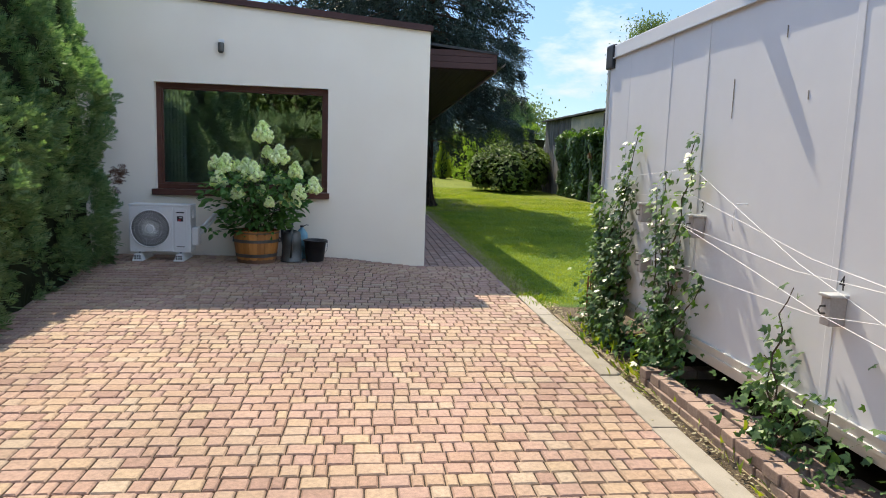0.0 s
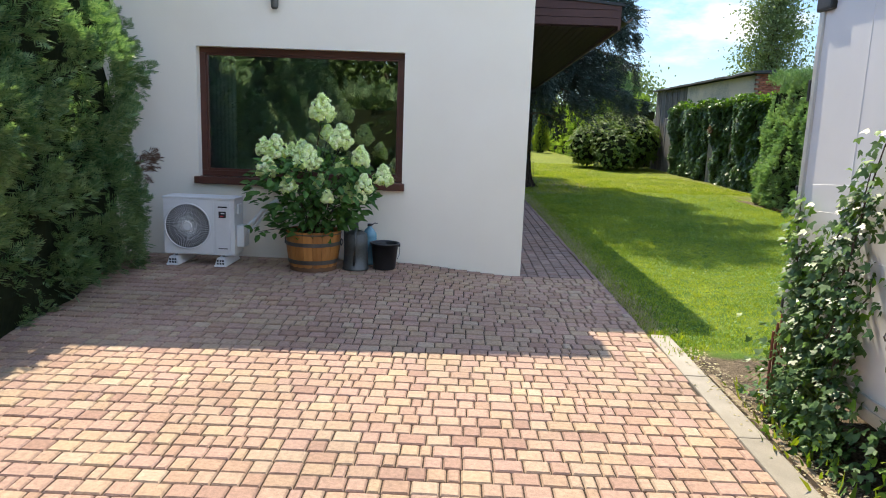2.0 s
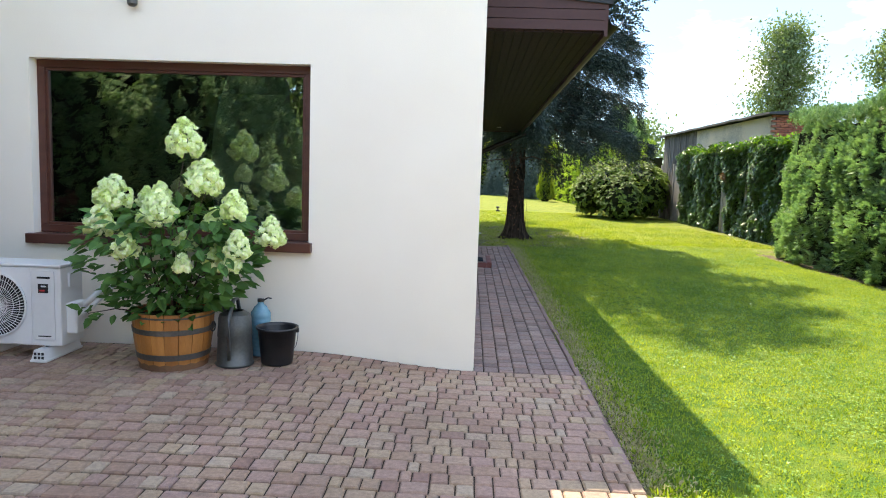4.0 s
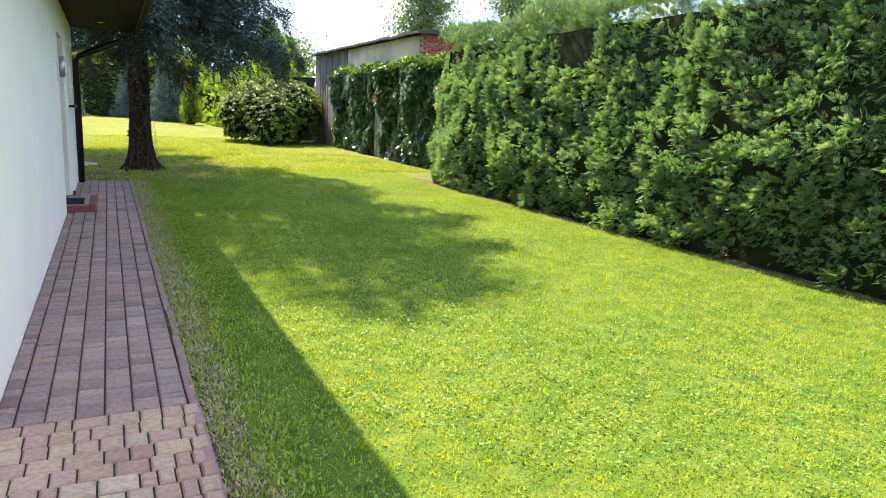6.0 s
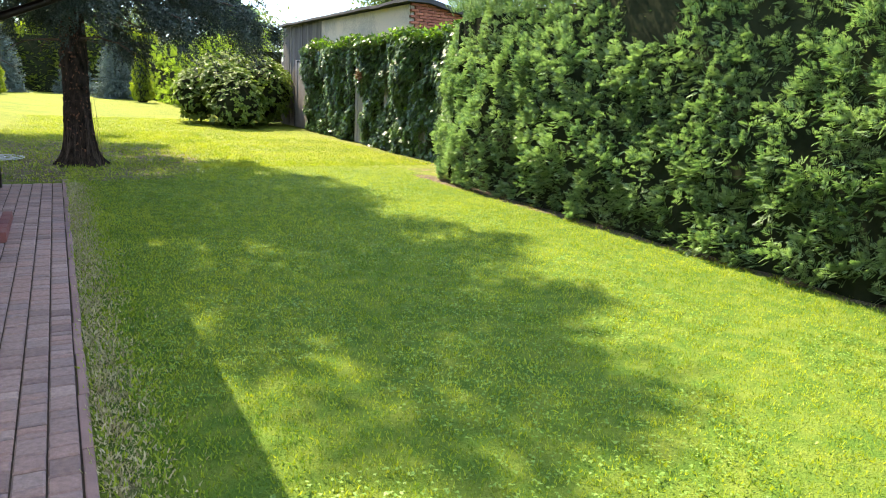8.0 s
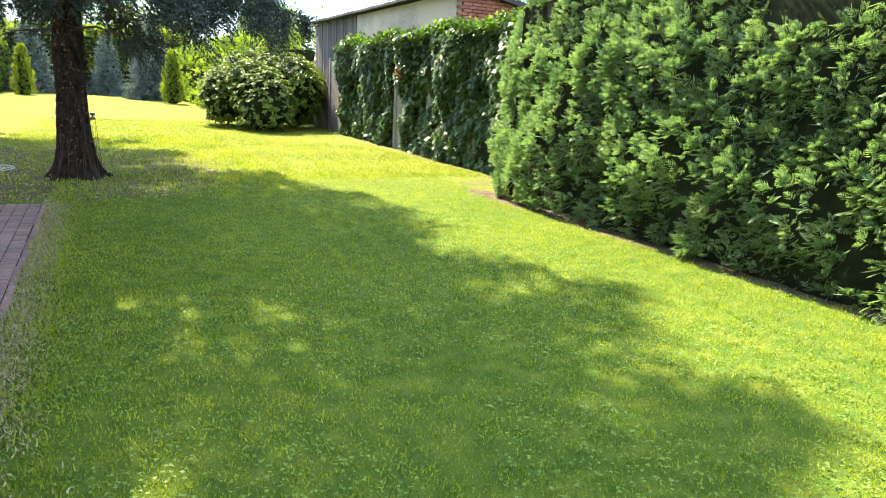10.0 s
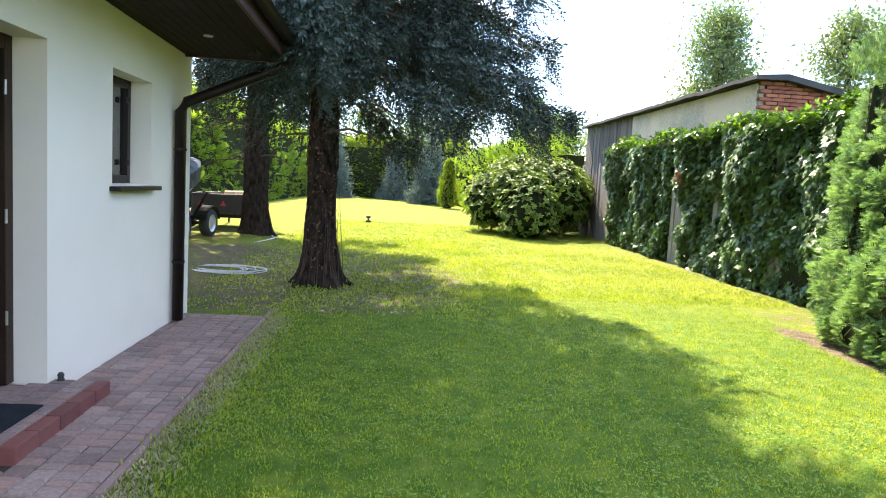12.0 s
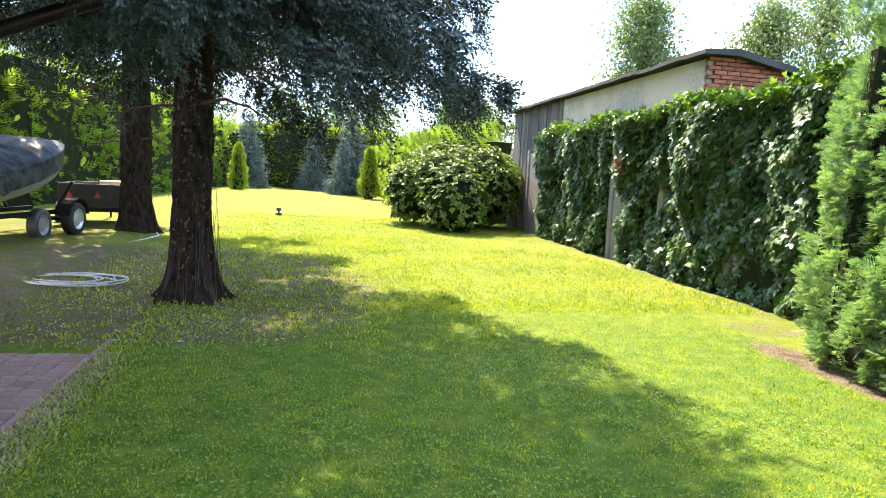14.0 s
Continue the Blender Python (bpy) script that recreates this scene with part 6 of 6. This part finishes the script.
def build_tub():
    t = thing("wooden_tub", "orange-brown half-barrel planter with dark iron hoops", "planter", (-2.33, -0.57, GY))
    H, n = 0.43, 18

    def rad(z):
        return 0.245 + 0.055 * (z / H) + 0.012 * math.sin(math.pi * z / H)

    zs = np.linspace(0, H, 7)
    for k in range(n):
        bm = bmesh.new()
        a0, a1 = 2 * math.pi * (k + 0.02) / n, 2 * math.pi * (k + 0.98) / n
        grid = []
        for z in zs:
            grid.append([bm.verts.new((r * math.cos(a), r * math.sin(a), z)) for r, a in ((rad(z), a0), (rad(z) * 1.006, (a0 + a1) / 2), (rad(z), a1), (rad(z) - 0.022, a1), (rad(z) - 0.022, a0))])
        for r, s in zip(grid, grid[1:]):
            for j in range(5):
                bm.faces.new((r[j], r[(j + 1) % 5], s[(j + 1) % 5], s[j]))
        bm.faces.new(grid[-1])
        bm.faces.new(grid[0][::-1])
        part("stave", bm, tub_wood, t)
    for z0, z1 in ((0.08, 0.125), (0.275, 0.315), (0.395, 0.408)):
        part("hoop", lathe([(rad(z0) + 0.001, z0), (rad(z0) + 0.006, z0), (rad(z1) + 0.006, z1), (rad(z1) + 0.001, z1)], 36), iron, t)
    part("plinth", lathe([(0.246, 0.0), (0.252, 0.0), (0.256, 0.055), (0.250, 0.06)], 36), tub_dark, t, "damp dark foot")
    part("soil", lathe([(0.001, H - 0.05), (0.15, H - 0.045), (rad(H) - 0.024, H - 0.06)], 24), soil, t)
    for s in (-1, 1):
        part("ring_handle", tube([(s * (rad(0.33) + 0.012 + 0.004 * math.cos(q)), 0.035 * math.cos(q), 0.30 + 0.035 * math.sin(q)) for q in np.linspace(0, 6.283, 17)], 0.006, 6, cap=False), iron, t)

    h = thing("hydrangea", "large panicle hydrangea with creamy green flower heads", "plant", (-2.33, -0.57, GY + H - 0.05))
    heads = [(0.08, 1.31, 0.118), (0.32, 1.02, 0.107), (-0.37, 0.89, 0.103), (-0.55, 0.89, 0.078), (-0.44, 0.69, 0.096), (0.00, 0.80, 0.107), (-0.16, 0.90, 0.070), (-0.16, 0.74, 0.067), (-0.18, 0.54, 0.078), (0.30, 0.71, 0.074),
             (0.53, 0.83, 0.089), (0.58, 0.55, 0.085), (0.75, 0.63, 0.092), (0.40, 0.44, 0.085), (0.22, 0.43, 0.055), (0.07, 0.54, 0.070), (0.54, 0.44, 0.063), (0.12, 1.07, 0.067), (-0.27, 0.87, 0.063)]
    rr = np.random.default_rng(41)
    lp, la = [], []
    star = np.array([rhomb((0, 0), q, 0.9, 0.75, 0.1) for q in (0, 1.57, 3.14, 4.71)])
    for k, (x, z, r) in enumerate(heads):
        y = rr.uniform(-0.42, 0.05) if k not in (6, 17, 18) else 0.15
        base = np.array((x * 0.12, y * 0.2, 0.0))
        tip = np.array((x, y, z))
        mid = (base + tip) / 2 + np.array((-0.06 * np.sign(x), 0, 0.12 * abs(x)))
        part("stem", tube([tuple(base), tuple(mid), tuple(tip - np.array((0, 0, r * 0.6)))], [0.008, 0.006, 0.004], 6), limb_bark, h)
        # a blunt cone of small round clusters
        m = 26
        u = np.linspace(-0.75, 1.0, m)
        a = np.arange(m) * 2.4 + k
        wide = np.where(u > 0, (1.02 - u) ** 0.75, np.sqrt(np.maximum(0.0, 1 - u * u))) * rr.uniform(0.78, 1.12, m)
        hub = np.stack([np.cos(a) * wide, np.sin(a) * wide, u * np.where(u > 0, 1.45, 0.8)], 1) * r * 0.92
        n = int(17 * (r / 0.1) ** 1.2) + 4
        nr = unit(rr.normal(size=(m, n, 3)) + unit(hub + np.array((0, 0, 0.02)))[:, None, :] * 0.9)
        p = tip + (hub[:, None, :] + nr * r * 0.34 * rr.uniform(0.75, 1.1, (m, n, 1))).reshape(-1, 3)
        nr = nr.reshape(-1, 3)
        v, f = scatter(star, p, np.cross(nr, rr.normal(size=nr.shape)), rr.uniform(0.017, 0.028, len(p)), face=nr * 0.8)
        part("flower_head", mesh_from("flower_head", v, f, hyd_petal), None, h)
        for s in np.linspace(0.25, 0.93, 15):
            c = (1 - s) ** 2 * base + 2 * s * (1 - s) * mid + s * s * (tip - np.array((0, 0, r)))
            lp.append(c + rr.normal(0, 0.045, 3))
            o = c - np.array((0, 0, c[2]))
            la.append(unit(o + rr.normal(0, 0.35, 3)) * 0.8 + rr.normal(0, 0.4, 3) + np.array((0, -0.15, -0.1)))
    n = 620
    zz = rr.uniform(0.0, 0.80, n)
    wide = 0.30 + 0.42 * np.sin(np.clip(zz / 0.72, 0, 1) * 2.2)
    a = rr.uniform(0, 6.283, n)
    q = np.sqrt(rr.uniform(0.15, 1, n)) * wide
    p = np.stack([np.cos(a) * q * 0.95, np.sin(a) * q * 0.62 - 0.04, zz], 1)
    lp = np.concatenate([np.array(lp), p])
    la = np.concatenate([np.array(la), np.stack([np.cos(a), np.sin(a), np.full(n, -0.15)], 1) + rr.normal(0, 0.35, (n, 3))])
    keep = lp[:, 1] < 0.42
    lp, la = lp[keep], la[keep]
    v, f = scatter(leaf_template(0.62), lp, la, rr.uniform(0.07, 0.145, len(lp)), face=np.tile((0, -0.5, 1.0), (len(lp), 1)))
    part("leaves", mesh_from("leaves", v, f, hyd_leaf), None, h)
    part("stem", tube([(-0.1, -0.1, 0.02), (-0.35, -0.2, 0.07), (-0.55, -0.22, 0.03)], [0.007, 0.005, 0.003], 6), limb_bark, h)
    sp = np.stack([np.linspace(-0.3, -0.62, 14) + rr.normal(0, 0.03, 14), -0.21 + rr.normal(0, 0.04, 14), 0.05 + rr.normal(0, 0.025, 14)], 1)
    v, f = scatter(leaf_template(0.62), sp, rr.normal(0, 1, (14, 3)) * 0.6 + np.array((-1, -0.3, -0.2)), rr.uniform(0.06, 0.11, 14), face=np.tile((0, -0.5, 1.0), (14, 1)))
    part("low_shoot", mesh_from("low_shoot", v, f, hyd_leaf), None, h)


def build_small_vessels():
    c = thing("watering_can", "old grey zinc watering can with a hooped handle", "watering can", (-1.87, -0.52, GY))
    c.scale = (1.15, 1.15, 1.1)
    part("body", lathe([(0.0, 0.0), (0.125, 0.0), (0.128, 0.012), (0.120, 0.02), (0.112, 0.20), (0.115, 0.21), (0.108, 0.33), (0.104, 0.335), (0.10, 0.33), (0.105, 0.2), (0.115, 0.02), (0.0, 0.015)], 28), zinc, c, smooth=True)
    part("hood", lathe([(0.108, 0.33), (0.10, 0.36), (0.06, 0.385), (0.055, 0.385)], 24), zinc, c)
    part("handle", tube([(0.0, -0.118, 0.06), (0.02, -0.18, 0.20), (0.02, -0.17, 0.36), (0.01, -0.06, 0.47), (0.0, 0.05, 0.46), (0.0, 0.09, 0.36)], 0.013, 8), zinc, c, smooth=True)
    part("spout", tube([(-0.07, 0.08, 0.06), (-0.12, 0.14, 0.25), (-0.13, 0.16, 0.46)], [0.028, 0.02, 0.016], 10), zinc, c, smooth=True)
    part("rose", lathe([(0.012, 0.0), (0.045, 0.05), (0.042, 0.055), (0.0, 0.06)], 18), zinc, c).location = (-0.13, 0.16, 0.45)
    b = thing("bucket", "plain black plastic bucket with a wire handle", "bucket", (-1.56, -0.44, GY))
    part("body", lathe([(0.0, 0.0), (0.118, 0.0), (0.122, 0.01), (0.150, 0.275), (0.163, 0.275), (0.165, 0.292), (0.152, 0.292), (0.146, 0.27), (0.114, 0.012), (0.0, 0.012)], 32), black_plastic, b, smooth=True)
    part("wire_handle", tube([(0.166, 0.0, 0.27), (0.17, -0.03, 0.21), (0.165, -0.055, 0.16), (0.15, -0.10, 0.13)], 0.003, 6), iron, b)
    part("ear", box(0.15, -0.015, 0.25, 0.172, 0.015, 0.285, bevel=0.004), black_plastic, b)
    w = thing("water_bottle", "large blue ribbed plastic water bottle with handle", "bottle", (-1.76, -0.22, GY))
    prof = [(0.0, 0.0), (0.075, 0.0), (0.082, 0.012)]
    for k in range(9):
        z = 0.03 + 0.033 * k
        prof += [(0.083, z), (0.079, z + 0.012), (0.083, z + 0.024)]
    prof += [(0.08, 0.35), (0.05, 0.40), (0.024, 0.425), (0.022, 0.445)]
    part("body", lathe(prof, 24), bottle_blue, w, smooth=True)
    part("cap", lathe([(0.026, 0.44), (0.027, 0.465), (0.0, 0.467)], 18), black_plastic, w)
    part("grip", tube([(0.02, 0, 0.45), (0.06, 0, 0.475), (0.09, 0, 0.47)], 0.006, 6), black_plastic, w)


build_heat_pump()
build_tub()
build_small_vessels()


# ---- things under the trees ----
def build_yard():
    c = thing("hose_coil", "pale grey garden hose coiled loosely on the ground", "hose", (-0.42, 14.3, 0))
    rr = np.random.default_rng(51)
    pts = []
    for k in range(7 * 24):
        a = 6.283 * k / 24
        r = 0.40 + 0.09 * math.sin(k * 0.043) + 0.04 * math.sin(a * 2 + k * 0.02)
        pts.append((r * 1.15 * math.cos(a) + 0.10 * math.sin(k * 0.037), r * math.sin(a) + 0.07 * math.cos(k * 0.05), 0.015 + 0.02 * abs(math.sin(k * 0.21))))
    part("coil", tube(pts, 0.0085, 6), hose_mat, c, smooth=True)
    part("loose_end", tube([(-0.45, -0.1, 0.01), (-0.7, -0.5, 0.01), (-1.1, -0.75, 0.01), (-1.7, -0.7, 0.01), (-2.6, -0.6, 0.01)], 0.011, 6), hose_mat, c, smooth=True)
    h = thing("hose_coil", "long pale hose lying across the bare ground", "hose", (-1.35, 16.0, 0))
    pts = [(0.35 * math.cos(k * 0.3) * (1 + 0.1 * math.sin(k * 0.11)), 0.4 * math.sin(k * 0.3), 0.012 + 0.015 * abs(math.sin(k * 0.2))) for k in range(84)]
    part("coil", tube(pts, 0.011, 6), hose_mat, h, smooth=True)
    part("run", tube([(0.3, 0.1, 0.02), (0.5, 0.7, 0.025), (0.45, 1.6, 0.03), (0.5, 2.6, 0.03), (0.65, 3.4, 0.03), (0.75, 4.1, 0.04), (0.6, 4.6, 0.05)], 0.013, 6), hose_mat, h, smooth=True)

    # covered boat on its trailer
    b = thing("covered_boat", "small grey boat on a trailer under a dark blue tarpaulin", "boat", (-3.0, 18.1, 0.08), rz=-9)
    bm = bmesh.new()
    rows = []
    for s in np.linspace(-2.1, 2.3, 14):
        q = (s + 2.1) / 4.4
        w = 0.78 * (1 - max(0, q - 0.45) ** 2 * 2.9) + 0.02
        keel, top = 0.48 + 0.62 * q ** 1.8, 0.86 + 0.86 * q
        rows.append([bm.verts.new((x * w, s, keel + (top - keel) * z)) for x, z in ((-1, 1), (-0.98, 0.55), (-0.62, 0.12), (0, 0), (0.62, 0.12), (0.98, 0.55), (1, 1))])
    for r, s in zip(rows, rows[1:]):
        for k in range(6):
            bm.faces.new((r[k], r[k + 1], s[k + 1], s[k]))
    bm.faces.new(rows[0])
    bm.faces.new(rows[-1][::-1])
    part("hull", bm, hull, b, smooth=True)
    bm = bmesh.new()
    rows = []
    for s in np.linspace(-2.15, 2.34, 22):
        q = (s + 2.1) / 4.4
        w = 0.83 * (1 - max(0, q - 0.45) ** 2 * 2.8) + 0.03
        top = 0.88 + 0.86 * q
        crest = 0.40 * math.sin(math.pi * min(1, max(0.03, q * 0.9 + 0.08)))
        rows.append([bm.verts.new((x * w, s, top + z * crest + 0.05 * noise.noise(Vector((x * 4, s * 4, z))) + 0.03 * noise.noise(Vector((x * 11, s * 10, z))) - (0.30 if abs(x) > 0.99 and abs(z) < 0.01 else 0))) for x, z in ((-1.0, 0), (-1, 0.05), (-0.75, 0.5), (-0.4, 0.9), (0, 1), (0.4, 0.9), (0.75, 0.5), (1, 0.05), (1.0, 0))])
    for r, s in zip(rows, rows[1:]):
        for k in range(8):
            bm.faces.new((r[k], r[k + 1], s[k + 1], s[k]))
    bmesh.ops.solidify(bm, geom=bm.faces[:], thickness=0.01)
    part("tarpaulin", bm, tarp, b, "crumpled dark tarpaulin")
    for k, (x, z) in enumerate(((-0.35, 1.30), (-0.1, 1.40), (0.2, 1.36))):
        part("board", box(x, -2.0, z, x + 0.2, 0.2 + 0.3 * k, z + 0.03, bevel=0.004), (plank, old_board, rust)[k], b)
    part("chassis_beam", box(-0.5, -1.9, 0.38, -0.42, 2.2, 0.46), under_dark, b)
    part("chassis_beam", box(0.42, -1.9, 0.38, 0.5, 2.2, 0.46), under_dark, b)
    part("axle", tube([(-0.85, 1.3, 0.30), (0.85, 1.3, 0.30)], 0.04, 8), under_dark, b)
    part("strut", tube([(0.46, 1.4, 0.44), (0.72, 1.5, 1.0)], 0.03, 6), under_dark, b)
    part("strut", tube([(-0.46, 1.4, 0.44), (-0.72, 1.5, 1.0)], 0.03, 6), under_dark, b)
    for s in (-1, 1):
        wh = part("wheel", lathe([(0.20, -0.10), (0.285, -0.10), (0.31, -0.06), (0.31, 0.06), (0.285, 0.10), (0.20, 0.10)], 28), black_rubber, b, smooth=True)
        wh.matrix_basis = pose(s * 0.85, 1.3, 0.31, 0, 90, 0)
        part("rim", lathe([(0.0, 0.07), (0.06, 0.08), (0.15, 0.06), (0.20, 0.095), (0.205, -0.09), (0.0, -0.06)], 20), alu, wh)
        bm = bmesh.new()
        rows = [[bm.verts.new((s * (0.85 + dx), 1.3 + 0.38 * math.cos(q), 0.33 + 0.38 * math.sin(q))) for q in np.linspace(0.15, 3.0, 10)] for dx in (-0.12, 0.12)]
        for k in range(9):
            bm.faces.new((rows[0][k], rows[0][k + 1], rows[1][k + 1], rows[1][k]))
        bmesh.ops.solidify(bm, geom=bm.faces[:], thickness=0.012)
        part("mudguard", bm, black_plastic, b)
    sp = thing("spare_wheel", "light alloy wheel standing on the ground by the boat", "wheel", (-2.38, 18.75, 0.30), rz=-6)
    ty = part("tyre", lathe([(0.20, -0.09), (0.28, -0.09), (0.30, -0.05), (0.30, 0.05), (0.28, 0.09), (0.20, 0.09)], 28), zinc, sp, "dusty grey tyre", smooth=True)
    ty.matrix_basis = pose(0, 0, 0, 0, 90, 0)
    part("rim", lathe([(0.0, 0.06), (0.05, 0.07), (0.14, 0.05), (0.20, 0.085), (0.205, -0.08), (0.0, -0.05)], 20), alu, ty)

    t = thing("utility_trailer", "small black utility trailer loaded with timber", "trailer", (-2.35, 22.2, 0), rz=8)
    part("floor", box(-0.65, -0.95, 0.50, 0.65, 0.95, 0.54), under_dark, t)
    for bx in ((-0.65, -0.98, 0.50, 0.65, -0.95, 1.0), (-0.65, 0.95, 0.50, 0.65, 0.98, 1.0), (-0.68, -0.98, 0.50, -0.65, 0.98, 1.0)):
        part("side_board", box(*bx, bevel=0.006), black_plastic, t)
    part("side_board", box(0.65, -0.98, 0.50, 0.68, 0.98, 1.0, bevel=0.006), hull, t, "pale grey side board")
    for x in (-0.45, 0.1):
        tri = lathe([(0.0, 0.0), (0.085, 0.0), (0.085, 0.01), (0.0, 0.01)], 3)
        part("reflector", tri, logo_red, t, "red triangular reflector").matrix_basis = pose(x, -0.985, 0.74, 90, 30, 0)
    part("light_bar", box(-0.6, -1.02, 0.40, 0.6, -0.98, 0.50), under_dark, t)
    for s in (-1, 1):
        wh = part("wheel", lathe([(0.17, -0.09), (0.26, -0.09), (0.28, -0.05), (0.28, 0.05), (0.26, 0.09), (0.17, 0.09)], 24), black_rubber, t, smooth=True)
        wh.matrix_basis = pose(s * 0.80, 0.1, 0.28, 0, 90, 0)
        part("rim", lathe([(0.0, 0.06), (0.16, 0.05), (0.175, 0.08), (0.175, -0.08), (0.0, -0.05)], 18), alu, wh)
    part("drawbar", tube([(0, 0.9, 0.45), (0, 2.0, 0.42)], 0.035, 8), under_dark, t)
    part("jockey_leg", tube([(0, 1.85, 0.0), (0, 1.85, 0.5)], 0.025, 8), under_dark, t)
    for k in range(3):
        lg = thing("timber_log", "short pale sawn log lying in the trailer", "log", (-2.05 + 0.14 * k, 21.7 + 0.25 * k, 1.0))
        part("log", tube([(-0.14, 0, 0), (0.14, 0.02, 0)], 0.085, 10), plank, lg)
        lg.location.z = 1.0
    bd = thing("timber_pile", "stack of rough timber boards filling the trailer", "timber", (-2.35, 22.2, 0.545), rz=8)
    for k in range(4):
        part("board", box(-0.5 + 0.26 * k, -0.85, 0.0, -0.27 + 0.26 * k, 0.85, 0.37, bevel=0.01), plank, bd)

    y = thing("lawn_sprinkler", "small black two-headed sprinkler standing on the lawn", "sprinkler", (1.33, 29.2, 0))
    part("base", box(-0.10, -0.10, -0.02, 0.10, 0.10, 0.07, bevel=0.02), black_plastic, y)
    part("post", tube([(0, 0, 0.06), (0, 0, 0.16)], 0.035, 8), black_plastic, y)
    part("head", box(-0.08, -0.05, 0.14, 0.08, 0.05, 0.24, bevel=0.02), black_plastic, y)

    f = thing("fallen_litter", "brown fallen needles and twigs under the spruces", "litter", kind="stuff")
    n = 2600
    x, yy = rng.normal(0.2, 1.9, n), rng.uniform(11.2, 19.5, n)
    keep = (soil_amount(x, yy) > 0.2) & ~((x < 0.05) & (yy < 11.1))
    pos = np.stack([x, yy, np.full(n, -0.012)], 1)[keep]
    v, q = scatter(LEAF, pos, rng.normal(size=pos.shape) * (1, 1, 0.1), rng.uniform(0.02, 0.06, len(pos)), face=np.tile((0, 0, 2.0), (len(pos), 1)))
    part("needles", mesh_from("needles", v, q, dry_grass), None, f)
    g = thing("sparse_grass", "thin grass tufts growing on the bare soil", "grass", kind="stuff")
    n = 5200
    x, yy = rng.uniform(-3.0, 4.5, n), rng.uniform(11.0, 22.0, n)
    pos = np.stack([x, yy, np.full(n, -0.02)], 1)[~((x < 0.05) & (yy < 11.1))]
    v, q = scatter(TUFT, pos, np.tile((0, 0, 1.0), (len(pos), 1)) + rng.normal(size=pos.shape) * 0.3, rng.uniform(0.03, 0.075, len(pos)))
    part("tufts", mesh_from("tufts", v, q, grass_blade), None, g)
    r = thing("trunk_suckers", "withered creeper stems and brown leaves on the spruce trunk", "shoots", (1.18, 13.35, 0), kind="stuff")
    bm = bmesh.new()
    for k in range(34):
        a = rr.uniform(-2.6, 0.9)
        s = np.array((0.30 * math.cos(a), 0.30 * math.sin(a), 0.0))
        hgt = rr.uniform(0.3, 1.5)
        tube([tuple(s * 1.25), tuple(s * 0.98 + np.array((0, 0, hgt * 0.5)) + rr.normal(0, 0.02, 3)), tuple(s * 0.86 + np.array((0, 0, hgt)) + rr.normal(0, 0.03, 3))], [0.005, 0.004, 0.002], 4, bm)
    part("shoots", bm, limb_bark, r)
    n = 230
    a, z = rr.normal(-1.45, 0.75, n), rr.uniform(0.05, 1, n) ** 0.8 * 2.9
    reach = 0.235 + 0.15 * np.exp(-z / 0.22)
    pos = np.stack([reach * np.cos(a), reach * np.sin(a), z], 1)
    v, q = scatter(LEAF, pos, rr.normal(0, 0.5, (n, 3)) + np.array((0, -0.2, -0.8)), rr.uniform(0.025, 0.06, n), face=np.stack([np.cos(a), np.sin(a), np.zeros(n)], 1))
    part("leaves", mesh_from("leaves", v, q, dead_leaf), None, r)


build_yard()
build_lawn()
build_paving()
